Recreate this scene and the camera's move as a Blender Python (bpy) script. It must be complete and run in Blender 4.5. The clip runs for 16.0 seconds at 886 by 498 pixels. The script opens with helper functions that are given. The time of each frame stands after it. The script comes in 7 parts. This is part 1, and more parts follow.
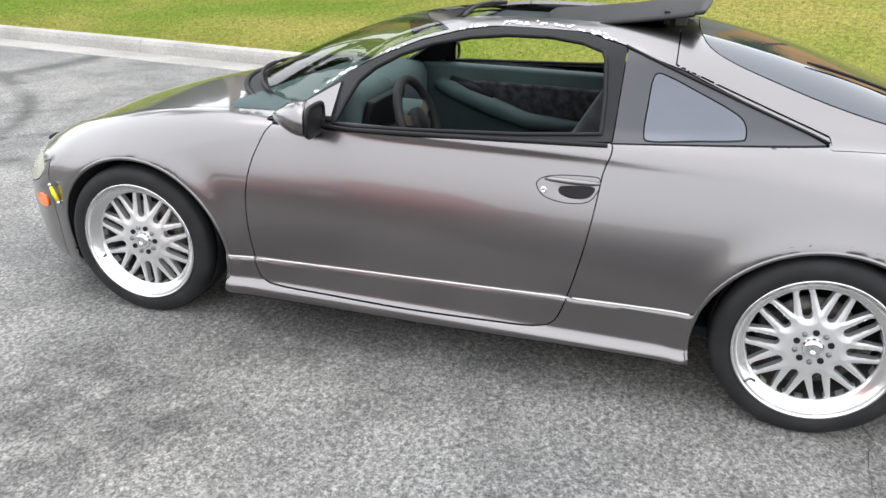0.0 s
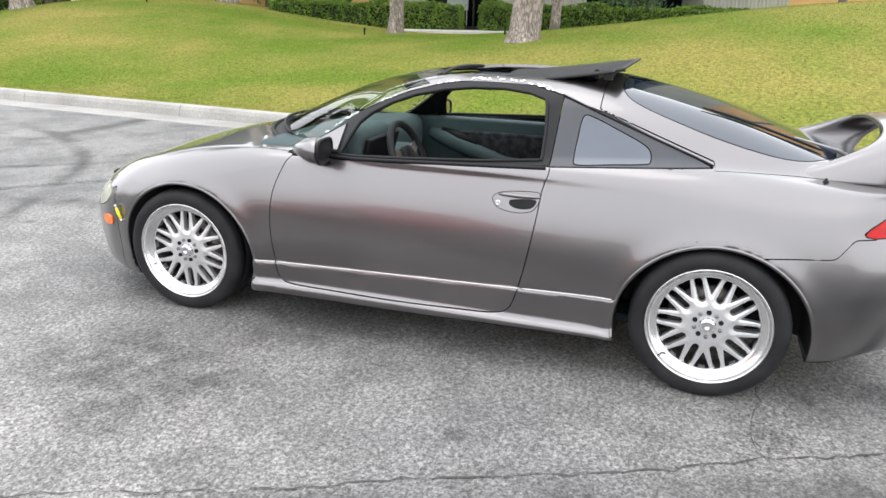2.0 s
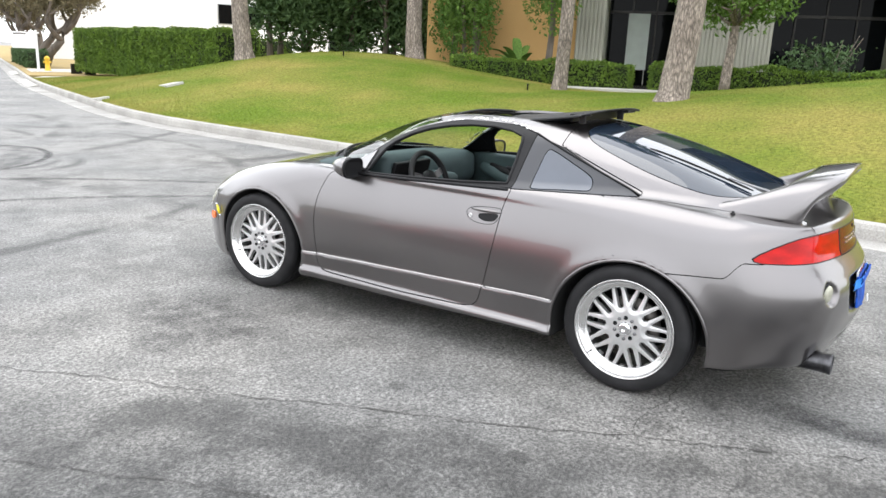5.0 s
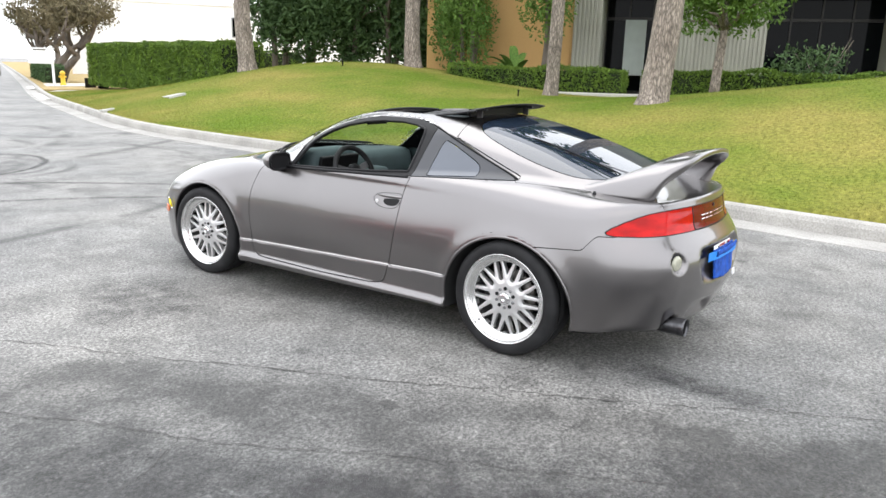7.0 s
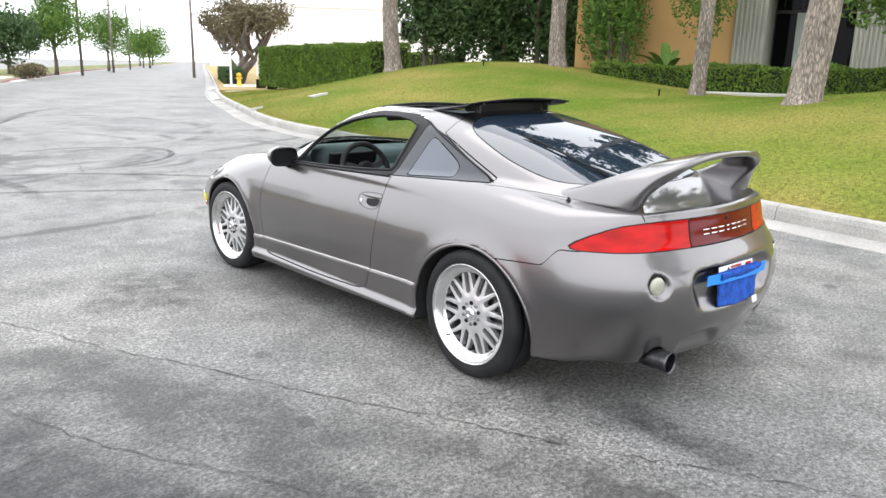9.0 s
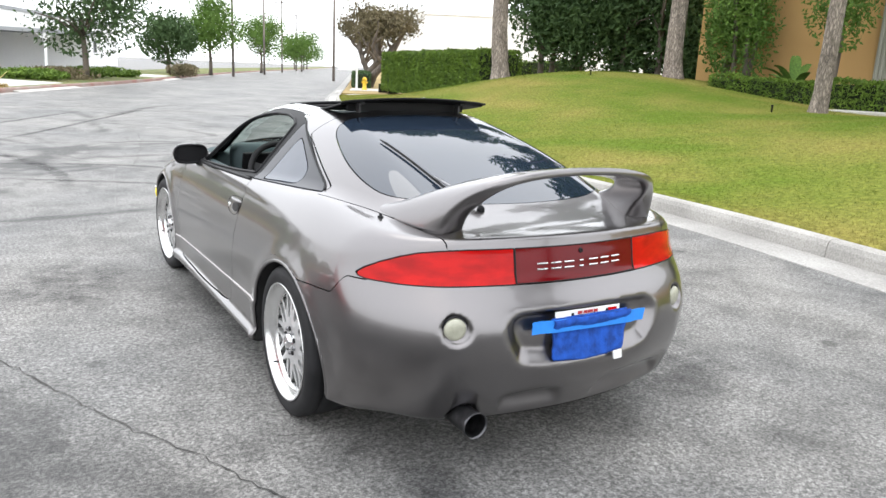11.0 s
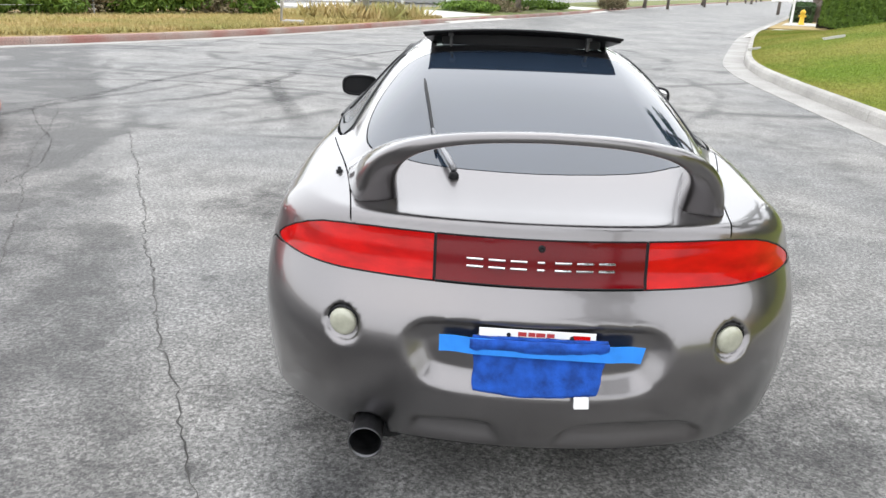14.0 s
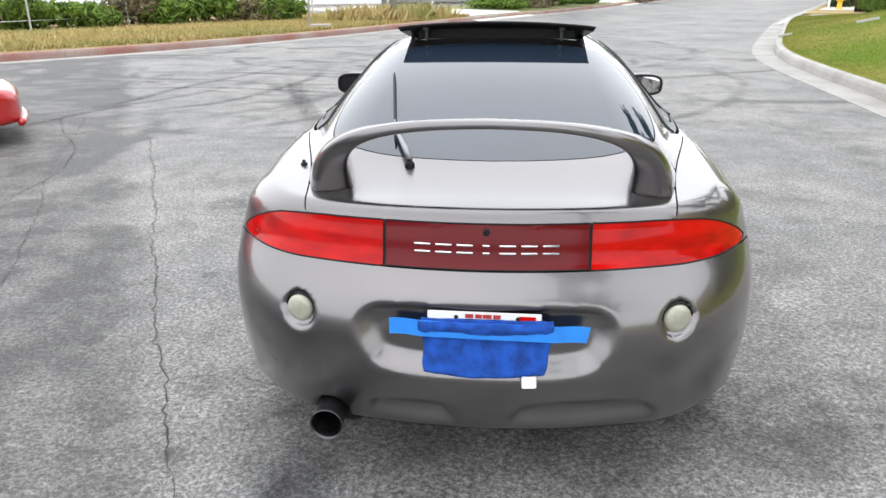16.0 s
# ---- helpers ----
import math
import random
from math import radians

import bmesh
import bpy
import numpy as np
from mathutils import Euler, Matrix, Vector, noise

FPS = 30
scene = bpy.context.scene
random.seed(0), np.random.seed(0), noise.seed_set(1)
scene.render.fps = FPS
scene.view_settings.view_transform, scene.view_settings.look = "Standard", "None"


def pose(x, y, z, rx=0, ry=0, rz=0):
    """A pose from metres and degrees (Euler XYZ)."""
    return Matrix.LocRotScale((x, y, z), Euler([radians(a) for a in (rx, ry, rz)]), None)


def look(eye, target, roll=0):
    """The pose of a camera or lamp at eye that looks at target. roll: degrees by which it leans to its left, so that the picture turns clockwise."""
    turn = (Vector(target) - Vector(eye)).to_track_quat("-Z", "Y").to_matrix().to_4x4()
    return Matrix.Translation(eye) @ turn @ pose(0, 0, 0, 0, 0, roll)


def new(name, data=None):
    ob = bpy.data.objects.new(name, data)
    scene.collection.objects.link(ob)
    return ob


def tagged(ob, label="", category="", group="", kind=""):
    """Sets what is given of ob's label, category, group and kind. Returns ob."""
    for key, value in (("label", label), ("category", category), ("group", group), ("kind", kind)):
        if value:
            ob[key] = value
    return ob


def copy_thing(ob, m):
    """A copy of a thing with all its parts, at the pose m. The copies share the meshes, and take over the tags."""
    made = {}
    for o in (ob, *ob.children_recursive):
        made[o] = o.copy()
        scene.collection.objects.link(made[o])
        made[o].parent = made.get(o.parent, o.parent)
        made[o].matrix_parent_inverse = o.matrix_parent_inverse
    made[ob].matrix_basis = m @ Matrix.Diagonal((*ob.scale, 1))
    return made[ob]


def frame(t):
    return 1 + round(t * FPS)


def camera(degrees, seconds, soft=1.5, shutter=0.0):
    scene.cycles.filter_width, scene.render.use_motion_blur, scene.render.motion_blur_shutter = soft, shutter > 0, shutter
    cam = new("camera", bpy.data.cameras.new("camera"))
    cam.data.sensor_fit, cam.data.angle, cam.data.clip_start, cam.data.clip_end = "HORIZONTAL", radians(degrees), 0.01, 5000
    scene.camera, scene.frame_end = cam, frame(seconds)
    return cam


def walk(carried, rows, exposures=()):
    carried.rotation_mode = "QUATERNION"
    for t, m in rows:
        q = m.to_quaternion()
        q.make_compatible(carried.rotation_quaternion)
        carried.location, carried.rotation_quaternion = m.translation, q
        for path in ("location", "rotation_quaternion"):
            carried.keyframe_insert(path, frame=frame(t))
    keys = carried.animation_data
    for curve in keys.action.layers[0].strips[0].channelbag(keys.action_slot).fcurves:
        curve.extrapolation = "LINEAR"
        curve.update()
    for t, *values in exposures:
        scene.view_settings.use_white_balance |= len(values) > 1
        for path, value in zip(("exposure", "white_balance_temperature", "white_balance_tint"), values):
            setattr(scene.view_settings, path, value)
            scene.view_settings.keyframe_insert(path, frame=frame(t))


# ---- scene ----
cam = camera(61.6, 16.0)

PATH = [
    (0, (-3.147, -0.71, 1.514), (-1.388, -0.183, 0.723), 1.5),
    (0.5, (-3.21, -0.742, 1.509), (-1.446, -0.191, 0.744), 1.5),
    (1, (-3.381, -0.9, 1.482), (-1.624, -0.225, 0.807), 2.5),
    (1.5, (-3.56, -1.037, 1.517), (-1.745, -0.411, 0.958), 1.6),
    (2, (-3.815, -1.12, 1.52), (-2.012, -0.512, 0.902), 1.3),
    (2.5, (-3.995, -1.287, 1.525), (-2.186, -0.669, 0.937), 2.7),
    (2.8, (-4.15, -1.434, 1.528), (-2.416, -0.642, 0.924), 1.7),
    (3, (-4.166, -1.565, 1.529), (-2.424, -0.773, 0.948), 0.9),
    (3.5, (-4.173, -1.73, 1.512), (-2.421, -0.926, 0.98), 2.2),
    (4, (-4.115, -1.924, 1.53), (-2.399, -1.05, 0.991), 1.7),
    (4.2, (-4.118, -2.007, 1.53), (-2.426, -1.078, 1.008), 1.6),
    (6.3, (-4.184, -2.99, 1.526), (-2.617, -1.849, 1.033), 3.7),
    (6.5, (-4.201, -3.06, 1.518), (-2.629, -1.924, 1.028), 3.9),
    (7, (-4.142, -3.177, 1.504), (-2.553, -2.057, 1.032), 1.6),
    (7.5, (-3.944, -3.281, 1.507), (-2.393, -2.09, 1.09), 5.1),
    (8, (-3.741, -3.4, 1.498), (-2.307, -2.081, 1.048), 1.2),
    (8.5, (-3.496, -3.605, 1.486), (-2.156, -2.197, 1.019), 1.5),
    (9, (-3.192, -3.694, 1.469), (-1.899, -2.245, 0.99), 1.2),
    (9.2, (-3.058, -3.722, 1.465), (-1.74, -2.284, 1.024), 3.1),
    (11.3, (-1.595, -4.181, 1.439), (-0.787, -2.424, 0.93), 2.3),
    (11.5, (-1.459, -4.234, 1.458), (-0.809, -2.422, 0.917), 2.3),
    (12, (-1.084, -4.19, 1.42), (-0.564, -2.342, 0.857), 3.7),
    (12.5, (-0.746, -4.072, 1.45), (-0.299, -2.214, 0.861), 3.2),
    (13, (-0.424, -4.034, 1.448), (-0.234, -2.16, 0.773), 4.1),
    (13.5, (-0.279, -3.932, 1.465), (-0.278, -2.056, 0.771), 0.8),
    (14, (-0.21, -3.892, 1.463), (-0.259, -2.009, 0.791), 2.1),
    (14.5, (-0.137, -3.95, 1.465), (-0.138, -2.063, 0.803), 1.9),
    (15, (-0.106, -3.969, 1.47), (-0.118, -2.074, 0.832), 0.7),
    (15.5, (-0.049, -3.965, 1.468), (-0.095, -2.068, 0.835), -0.4),
    (16, (0.038, -3.945, 1.45), (-0.116, -2.068, 0.775), -0.3),
]
walk(cam, [(t, look(eye, aim, roll)) for t, eye, aim, roll in PATH],
     exposures=[(0.0, 0.20), (4.0, 0.20), (9.0, 0.19), (12.0, 0.07), (14.0, 0.03), (16.0, 0.0)])

# ---- world, sun ----
world = bpy.data.worlds.new("overcast_sky")
scene.world = world
world.use_nodes = True
wn, wl = world.node_tree.nodes, world.node_tree.links
sky = wn.new("ShaderNodeTexSky")
sky.sky_type = "NISHITA"
sky.sun_disc = False
sky.sun_elevation = radians(52)
sky.sun_rotation = radians(215)
sky.air_density, sky.dust_density, sky.ozone_density = 1.0, 4.0, 1.0
cloud = wn.new("ShaderNodeMixRGB")
cloud.inputs["Fac"].default_value = 0.9
# a hazy overcast sky, brighter overhead than near the horizon
where = wn.new("ShaderNodeTexCoord")
split = wn.new("ShaderNodeSeparateXYZ")
wl.new(where.outputs["Generated"], split.inputs[0])
lift = wn.new("ShaderNodeMapRange")
lift.inputs["From Max"].default_value = 0.95
wl.new(split.outputs["Z"], lift.inputs["Value"])
dome = wn.new("ShaderNodeMixRGB")
dome.inputs["Color1"].default_value = (22.0, 22.6, 23.4, 1)
dome.inputs["Color2"].default_value = (26.5, 27.2, 28.6, 1)
wl.new(lift.outputs[0], dome.inputs["Fac"])
wl.new(dome.outputs[0], cloud.inputs["Color2"])
wl.new(sky.outputs[0], cloud.inputs["Color1"])
bg = wn["Background"]
bg.inputs["Strength"].default_value = 0.105
wl.new(cloud.outputs[0], bg.inputs["Color"])

sun_data = bpy.data.lights.new("sun", "SUN")
sun_data.energy, sun_data.angle, sun_data.color = 0.6, radians(40), (1.0, 0.96, 0.9)
sun = new("sun", sun_data)
sun.matrix_world = look((0, 0, 30), (-5, -9, 0))

# ---- materials ----
def mat(name, color, rough=0.5, metal=0.0, bump=0.0, bump_scale=40.0, var=0.15, var_scale=3.0, coat=0.0, spec=0.5,
        fine=0.0, fine_scale=300.0, color2=None, dist=0.01, transmission=0.0, ior=1.45, coords="Object", stretch=None):
    """A principled material with colour variation at two scales and a fine relief."""
    m = bpy.data.materials.new(name)
    m.use_nodes = True
    n, l = m.node_tree.nodes, m.node_tree.links
    p = n["Principled BSDF"]
    p.inputs["Roughness"].default_value = rough
    p.inputs["Metallic"].default_value = metal
    p.inputs["Specular IOR Level"].default_value = spec
    p.inputs["Coat Weight"].default_value = coat
    p.inputs["Coat Roughness"].default_value = 0.08
    p.inputs["Transmission Weight"].default_value = transmission
    p.inputs["IOR"].default_value = ior
    p.inputs["Base Color"].default_value = (*color, 1)
    tc = n.new("ShaderNodeTexCoord")
    src = tc.outputs[coords]
    if stretch:
        mp = n.new("ShaderNodeMapping")
        mp.inputs["Scale"].default_value = stretch
        l.new(src, mp.inputs["Vector"])
        src = mp.outputs[0]
    if var or fine or color2:
        n1 = n.new("ShaderNodeTexNoise")
        n1.inputs["Scale"].default_value = var_scale
        n1.inputs["Detail"].default_value = 6
        l.new(src, n1.inputs["Vector"])
        n2 = n.new("ShaderNodeTexNoise")
        n2.inputs["Scale"].default_value = fine_scale
        n2.inputs["Detail"].default_value = 3
        l.new(src, n2.inputs["Vector"])
        ramp = n.new("ShaderNodeMapRange")
        ramp.inputs["From Min"].default_value, ramp.inputs["From Max"].default_value = 0.35, 0.65
        l.new(n1.outputs["Fac"], ramp.inputs["Value"])
        mix = n.new("ShaderNodeMixRGB")
        c2 = color2 or tuple(c * (1 - var) for c in color)
        mix.inputs["Color1"].default_value = (*(color if color2 else tuple(min(1, c * (1 + var)) for c in color)), 1)
        mix.inputs["Color2"].default_value = (*c2, 1)
        l.new(ramp.outputs[0], mix.inputs["Fac"])
        if fine:
            r2 = n.new("ShaderNodeMapRange")
            r2.inputs["From Min"].default_value, r2.inputs["From Max"].default_value = 0.3, 0.7
            r2.inputs["To Min"].default_value, r2.inputs["To Max"].default_value = 1 - fine, 1 + fine
            l.new(n2.outputs["Fac"], r2.inputs["Value"])
            mul = n.new("ShaderNodeVectorMath")
            mul.operation = "SCALE"
            l.new(mix.outputs[0], mul.inputs[0])
            l.new(r2.outputs[0], mul.inputs["Scale"])
            l.new(mul.outputs[0], p.inputs["Base Color"])
        else:
            l.new(mix.outputs[0], p.inputs["Base Color"])
    if bump:
        nb = n.new("ShaderNodeTexNoise")
        nb.inputs["Scale"].default_value = bump_scale
        nb.inputs["Detail"].default_value = 4
        l.new(src, nb.inputs["Vector"])
        b = n.new("ShaderNodeBump")
        b.inputs["Strength"].default_value = bump
        b.inputs["Distance"].default_value = dist
        l.new(nb.outputs["Fac"], b.inputs["Height"])
        l.new(b.outputs[0], p.inputs["Normal"])
    return m


def glass(name, tint, f0=0.04, rough=0.0):
    """Thin sheet glass: tinted see-through with a mirror gloss that grows towards the edge-on view."""
    m = bpy.data.materials.new(name)
    m.use_nodes = True
    n, l = m.node_tree.nodes, m.node_tree.links
    n.remove(n["Principled BSDF"])
    tr, gl, lw, mx = n.new("ShaderNodeBsdfTransparent"), n.new("ShaderNodeBsdfGlossy"), n.new("ShaderNodeLayerWeight"), n.new("ShaderNodeMixShader")
    tr.inputs["Color"].default_value = (*tint, 1)
    gl.inputs["Roughness"].default_value = rough
    lw.inputs["Blend"].default_value = 0.5
    steep, gloss = n.new("ShaderNodeMath"), n.new("ShaderNodeMath")
    steep.operation, gloss.operation = "POWER", "MULTIPLY_ADD"
    steep.inputs[1].default_value = 5.0
    gloss.inputs[1].default_value, gloss.inputs[2].default_value = 0.9, f0
    l.new(lw.outputs["Facing"], steep.inputs[0])
    l.new(steep.outputs[0], gloss.inputs[0])
    l.new(gloss.outputs[0], mx.inputs[0])
    l.new(tr.outputs[0], mx.inputs[1])
    l.new(gl.outputs[0], mx.inputs[2])
    l.new(mx.outputs[0], n["Material Output"].inputs["Surface"])
    return m


SCREEN = glass("clear_windscreen_glass", (0.72, 0.80, 0.76))
ALLOY_TRIM = mat("pale_ledge", (0.55, 0.53, 0.52), 0.35, 0.6, var=0.05)
PAINT = mat("satin_grey_paint", (0.180, 0.171, 0.172), 0.30, 1.0, var=0.03, var_scale=2.0, fine=0.05, fine_scale=900, coat=1.0)
PAINT.node_tree.nodes["Principled BSDF"].inputs["Coat Roughness"].default_value = 0.04
BLACK = mat("black_trim", (0.010, 0.010, 0.011), 0.5, var=0.2, spec=0.22)
DARK = mat("dark_underbody", (0.012, 0.012, 0.012), 0.9, var=0.2)
RUBBER = mat("tyre_rubber", (0.017, 0.017, 0.018), 0.62, spec=0.25, var=0.25, var_scale=9, bump=0.2, bump_scale=200, dist=0.002)
ALLOY = mat("silver_alloy", (0.66, 0.66, 0.66), 0.38, 0.75, var=0.05)
POLISHED = mat("polished_lip", (0.66, 0.66, 0.655), 0.22, 0.92, var=0.04, var_scale=12)
CHROME = mat("chrome", (0.75, 0.75, 0.76), 0.12, 1.0, var=0.03)
GLASS_DARK = mat("tinted_glass", (0.014, 0.022, 0.036), 0.02, 0.0, var=0.1, spec=0.8, ior=1.62)
SUNROOF_BLACK = mat("dusty_black_glass", (0.012, 0.012, 0.013), 0.5, var=0.3, spec=0.25)
GLASS_HAZY = mat("hazy_quarter_glass", (0.080, 0.090, 0.110), 0.2, 0.0, var=0.1, spec=0.6)
QUARTER = mat("quarter_frame_black", (0.05, 0.052, 0.058), 0.3, var=0.1, spec=0.35)
INNER = mat("interior_charcoal_cloth", (0.022, 0.028, 0.030), 0.9, spec=0.2, var=0.25, var_scale=6, bump=0.1, bump_scale=300, dist=0.002)
DASH = mat("grey_green_dash_vinyl", (0.056, 0.080, 0.083), 0.7, spec=0.3, var=0.15, var_scale=4, bump=0.1, bump_scale=400, dist=0.001)
LAMP_RED = mat("red_lens", (0.50, 0.005, 0.004), 0.08, color2=(0.30, 0.003, 0.003), var_scale=9, spec=0.25, stretch=(1, 1, 3))
LAMP_DEEP = mat("deep_red_panel", (0.105, 0.002, 0.004), 0.12, var=0.15, spec=0.3)
LAMP_CLEAR = mat("frosted_clear_lens", (0.34, 0.34, 0.27), 0.2, var=0.12, var_scale=30, coat=0.4)
AMBER = mat("amber_lens", (0.85, 0.17, 0.01), 0.15, var=0.15, var_scale=20, coat=0.4)
YELLOW = mat("yellow_bulb_lens", (0.75, 0.62, 0.02), 0.3, var=0.2)
TAPE = mat("blue_masking_tape", (0.02, 0.22, 0.72), 0.6, var=0.06, var_scale=30)
CLOTH = mat("blue_microfibre", (0.008, 0.062, 0.33), 0.95, var=0.35, var_scale=25, bump=0.5, bump_scale=120, dist=0.004)
WHITE = mat("white_plastic", (0.75, 0.75, 0.74), 0.5, var=0.05)
MIRROR = mat("mirror_glass", (0.6, 0.6, 0.6), 0.02, 1.0, var=0)
FLAKE = mat("flaking_silver_paint", (0.75, 0.75, 0.74), 0.5, var=0.1)

# ---- mesh helpers ----
def mesh_object(name, verts, faces, material, parent=None, label="", smooth=True):
    me = bpy.data.meshes.new(name)
    me.from_pydata([tuple(v) for v in verts], [], [tuple(f) for f in faces])
    me.materials.append(material)
    if smooth:
        me.polygons.foreach_set("use_smooth", [True] * len(me.polygons))
    me.update()
    ob = new(name, me)
    if parent:
        ob.parent = parent
    if label:
        ob["label"] = label
    return ob


def part(name, bm, material, parent=None, label="", smooth=False):
    """Link a bmesh as one mesh object under a thing or a part."""
    me = bpy.data.meshes.new(name)
    bmesh.ops.recalc_face_normals(bm, faces=bm.faces)
    bm.to_mesh(me)
    bm.free()
    me.materials.append(material)
    if smooth:
        me.polygons.foreach_set("use_smooth", [True] * len(me.polygons))
    ob = new(name, me)
    if parent:
        ob.parent = parent
    if label:
        ob["label"] = label
    return ob


def bm_box(bm, size, at=(0, 0, 0), rot=None, bevel=0.0, segs=2):
    """Add a box with rounded edges to bm."""
    m = Matrix.Translation(at) @ (rot.to_4x4() if rot else Matrix.Identity(4)) @ Matrix.Diagonal((*size, 1))
    r = bmesh.ops.create_cube(bm, size=1, matrix=m)
    if bevel:
        edges = list({e for v in r["verts"] for e in v.link_edges})
        bmesh.ops.bevel(bm, geom=edges, offset=bevel, segments=segs, affect="EDGES", profile=0.6)
    return bm


def bm_tube(bm, points, radii, sides=8, cap=True):
    """Add a tapered tube along points to bm."""
    rings = []
    pts = [Vector(p) for p in points]
    ref = Vector((0.31, 0.17, 0.93)).normalized()
    for i, p in enumerate(pts):
        d = (pts[min(i + 1, len(pts) - 1)] - pts[max(i - 1, 0)]).normalized()
        if abs(d.dot(ref)) > 0.97:
            ref = Vector((1, 0, 0))
        u = d.cross(ref).normalized()
        w = d.cross(u)
        r = radii[i] if hasattr(radii, "__len__") else radii
        rings.append([bm.verts.new(p + r * (math.cos(2 * math.pi * k / sides) * u + math.sin(2 * math.pi * k / sides) * w)) for k in range(sides)])
    for a, b in zip(rings, rings[1:]):
        for k in range(sides):
            bm.faces.new((a[k], a[(k + 1) % sides], b[(k + 1) % sides], b[k]))
    if cap:
        bm.faces.new(rings[0][::-1])
        bm.faces.new(rings[-1])
    return bm


def bm_lathe(bm, profile, axis="x", at=(0, 0, 0), sides=48, closed=False):
    """Turn a profile of (along, radius) round an axis."""
    rings = []
    for h, r in profile:
        ring = []
        for k in range(sides):
            c, s = math.cos(2 * math.pi * k / sides), math.sin(2 * math.pi * k / sides)
            v = {"x": (h, r * c, r * s), "y": (r * c, h, r * s), "z": (r * c, r * s, h)}[axis]
            ring.append(bm.verts.new(Vector(v) + Vector(at)))
        rings.append(ring)
    pairs = list(zip(rings, rings[1:]))
    if closed:
        pairs.append((rings[-1], rings[0]))
    for a, b in pairs:
        for k in range(sides):
            bm.faces.new((a[k], a[(k + 1) % sides], b[(k + 1) % sides], b[k]))
    return rings


def spline(knots):
    """A natural cubic spline through (x, value) knots, held flat past its ends."""
    k = np.array(knots, float)
    k = k[np.argsort(k[:, 0])]
    xs, ys = k[:, 0], k[:, 1]
    n = len(xs)
    h = np.diff(xs)
    A = np.eye(n)
    r = np.zeros(n)
    for i in range(1, n - 1):
        A[i, i - 1], A[i, i], A[i, i + 1] = h[i - 1], 2 * (h[i - 1] + h[i]), h[i]
        r[i] = 6 * ((ys[i + 1] - ys[i]) / h[i] - (ys[i] - ys[i - 1]) / h[i - 1])
    m = np.linalg.solve(A, r)

    def f(x):
        x = np.clip(np.asarray(x, float), xs[0], xs[-1])
        i = np.clip(np.searchsorted(xs, x) - 1, 0, n - 2)
        d, e = x - xs[i], xs[i + 1] - x
        return (m[i] * e ** 3 + m[i + 1] * d ** 3) / (6 * h[i]) + (ys[i] / h[i] - m[i] * h[i] / 6) * e + (ys[i + 1] / h[i] - m[i + 1] * h[i] / 6) * d
    return f


def rounded(poly, steps=6):
    """A closed smooth curve through the corners of poly."""
    p = np.array(poly, float)
    n, out = len(p), []
    for i in range(n):
        a, b, c, d = p[i - 1], p[i], p[(i + 1) % n], p[(i + 2) % n]
        for t in np.arange(steps) / steps:
            out.append(0.5 * (2 * b + (c - a) * t + (2 * a - 5 * b + 4 * c - d) * t * t + (3 * b - a - 3 * c + d) * t ** 3))
    return np.array(out)


def poly_distance(u, v, poly):
    """Signed distance to a closed outline, negative inside."""
    p = np.array(poly, float)
    best = np.full(u.shape, 1e9)
    inside = np.zeros(u.shape, bool)
    for a, b in zip(p, np.roll(p, -1, 0)):
        e = b - a
        t = np.clip(((u - a[0]) * e[0] + (v - a[1]) * e[1]) / max(e @ e, 1e-12), 0, 1)
        best = np.minimum(best, (u - a[0] - t * e[0]) ** 2 + (v - a[1] - t * e[1]) ** 2)
        if abs(e[1]) > 1e-12:
            inside ^= ((a[1] > v) != (b[1] > v)) & (u < e[0] * (v - a[1]) / e[1] + a[0])
    return np.where(inside, -1, 1) * np.sqrt(best)


def rmax(a, b, r):
    """Intersection with a rounded edge."""
    return np.minimum(np.maximum(a, b), -r) + np.hypot(np.maximum(a + r, 0), np.maximum(b + r, 0))


def rmin(a, b, r):
    """Union with a rounded fillet."""
    return -rmax(-a, -b, r)


def ramp(t):
    t = np.clip(t, 0, 1)
    return t * t * (3 - 2 * t)


def gradient(f, p, h=0.002):
    g = np.empty_like(p)
    for k in range(3):
        d = np.zeros(3)
        d[k] = h
        q, w = p + d, p - d
        g[:, k] = (f(q[:, 0], q[:, 1], q[:, 2]) - f(w[:, 0], w[:, 1], w[:, 2])) / (2 * h)
    return g


def settle(f, p, rounds=3, most=0.01):
    """Move points on to the surface f = 0."""
    for _ in range(rounds):
        g = gradient(f, p)
        v = f(p[:, 0], p[:, 1], p[:, 2])
        step = (v / np.maximum((g * g).sum(1), 0.05))[:, None] * g
        size = np.linalg.norm(step, axis=1, keepdims=True)
        p = p - step * np.minimum(1, most / np.maximum(size, 1e-9))
    return p


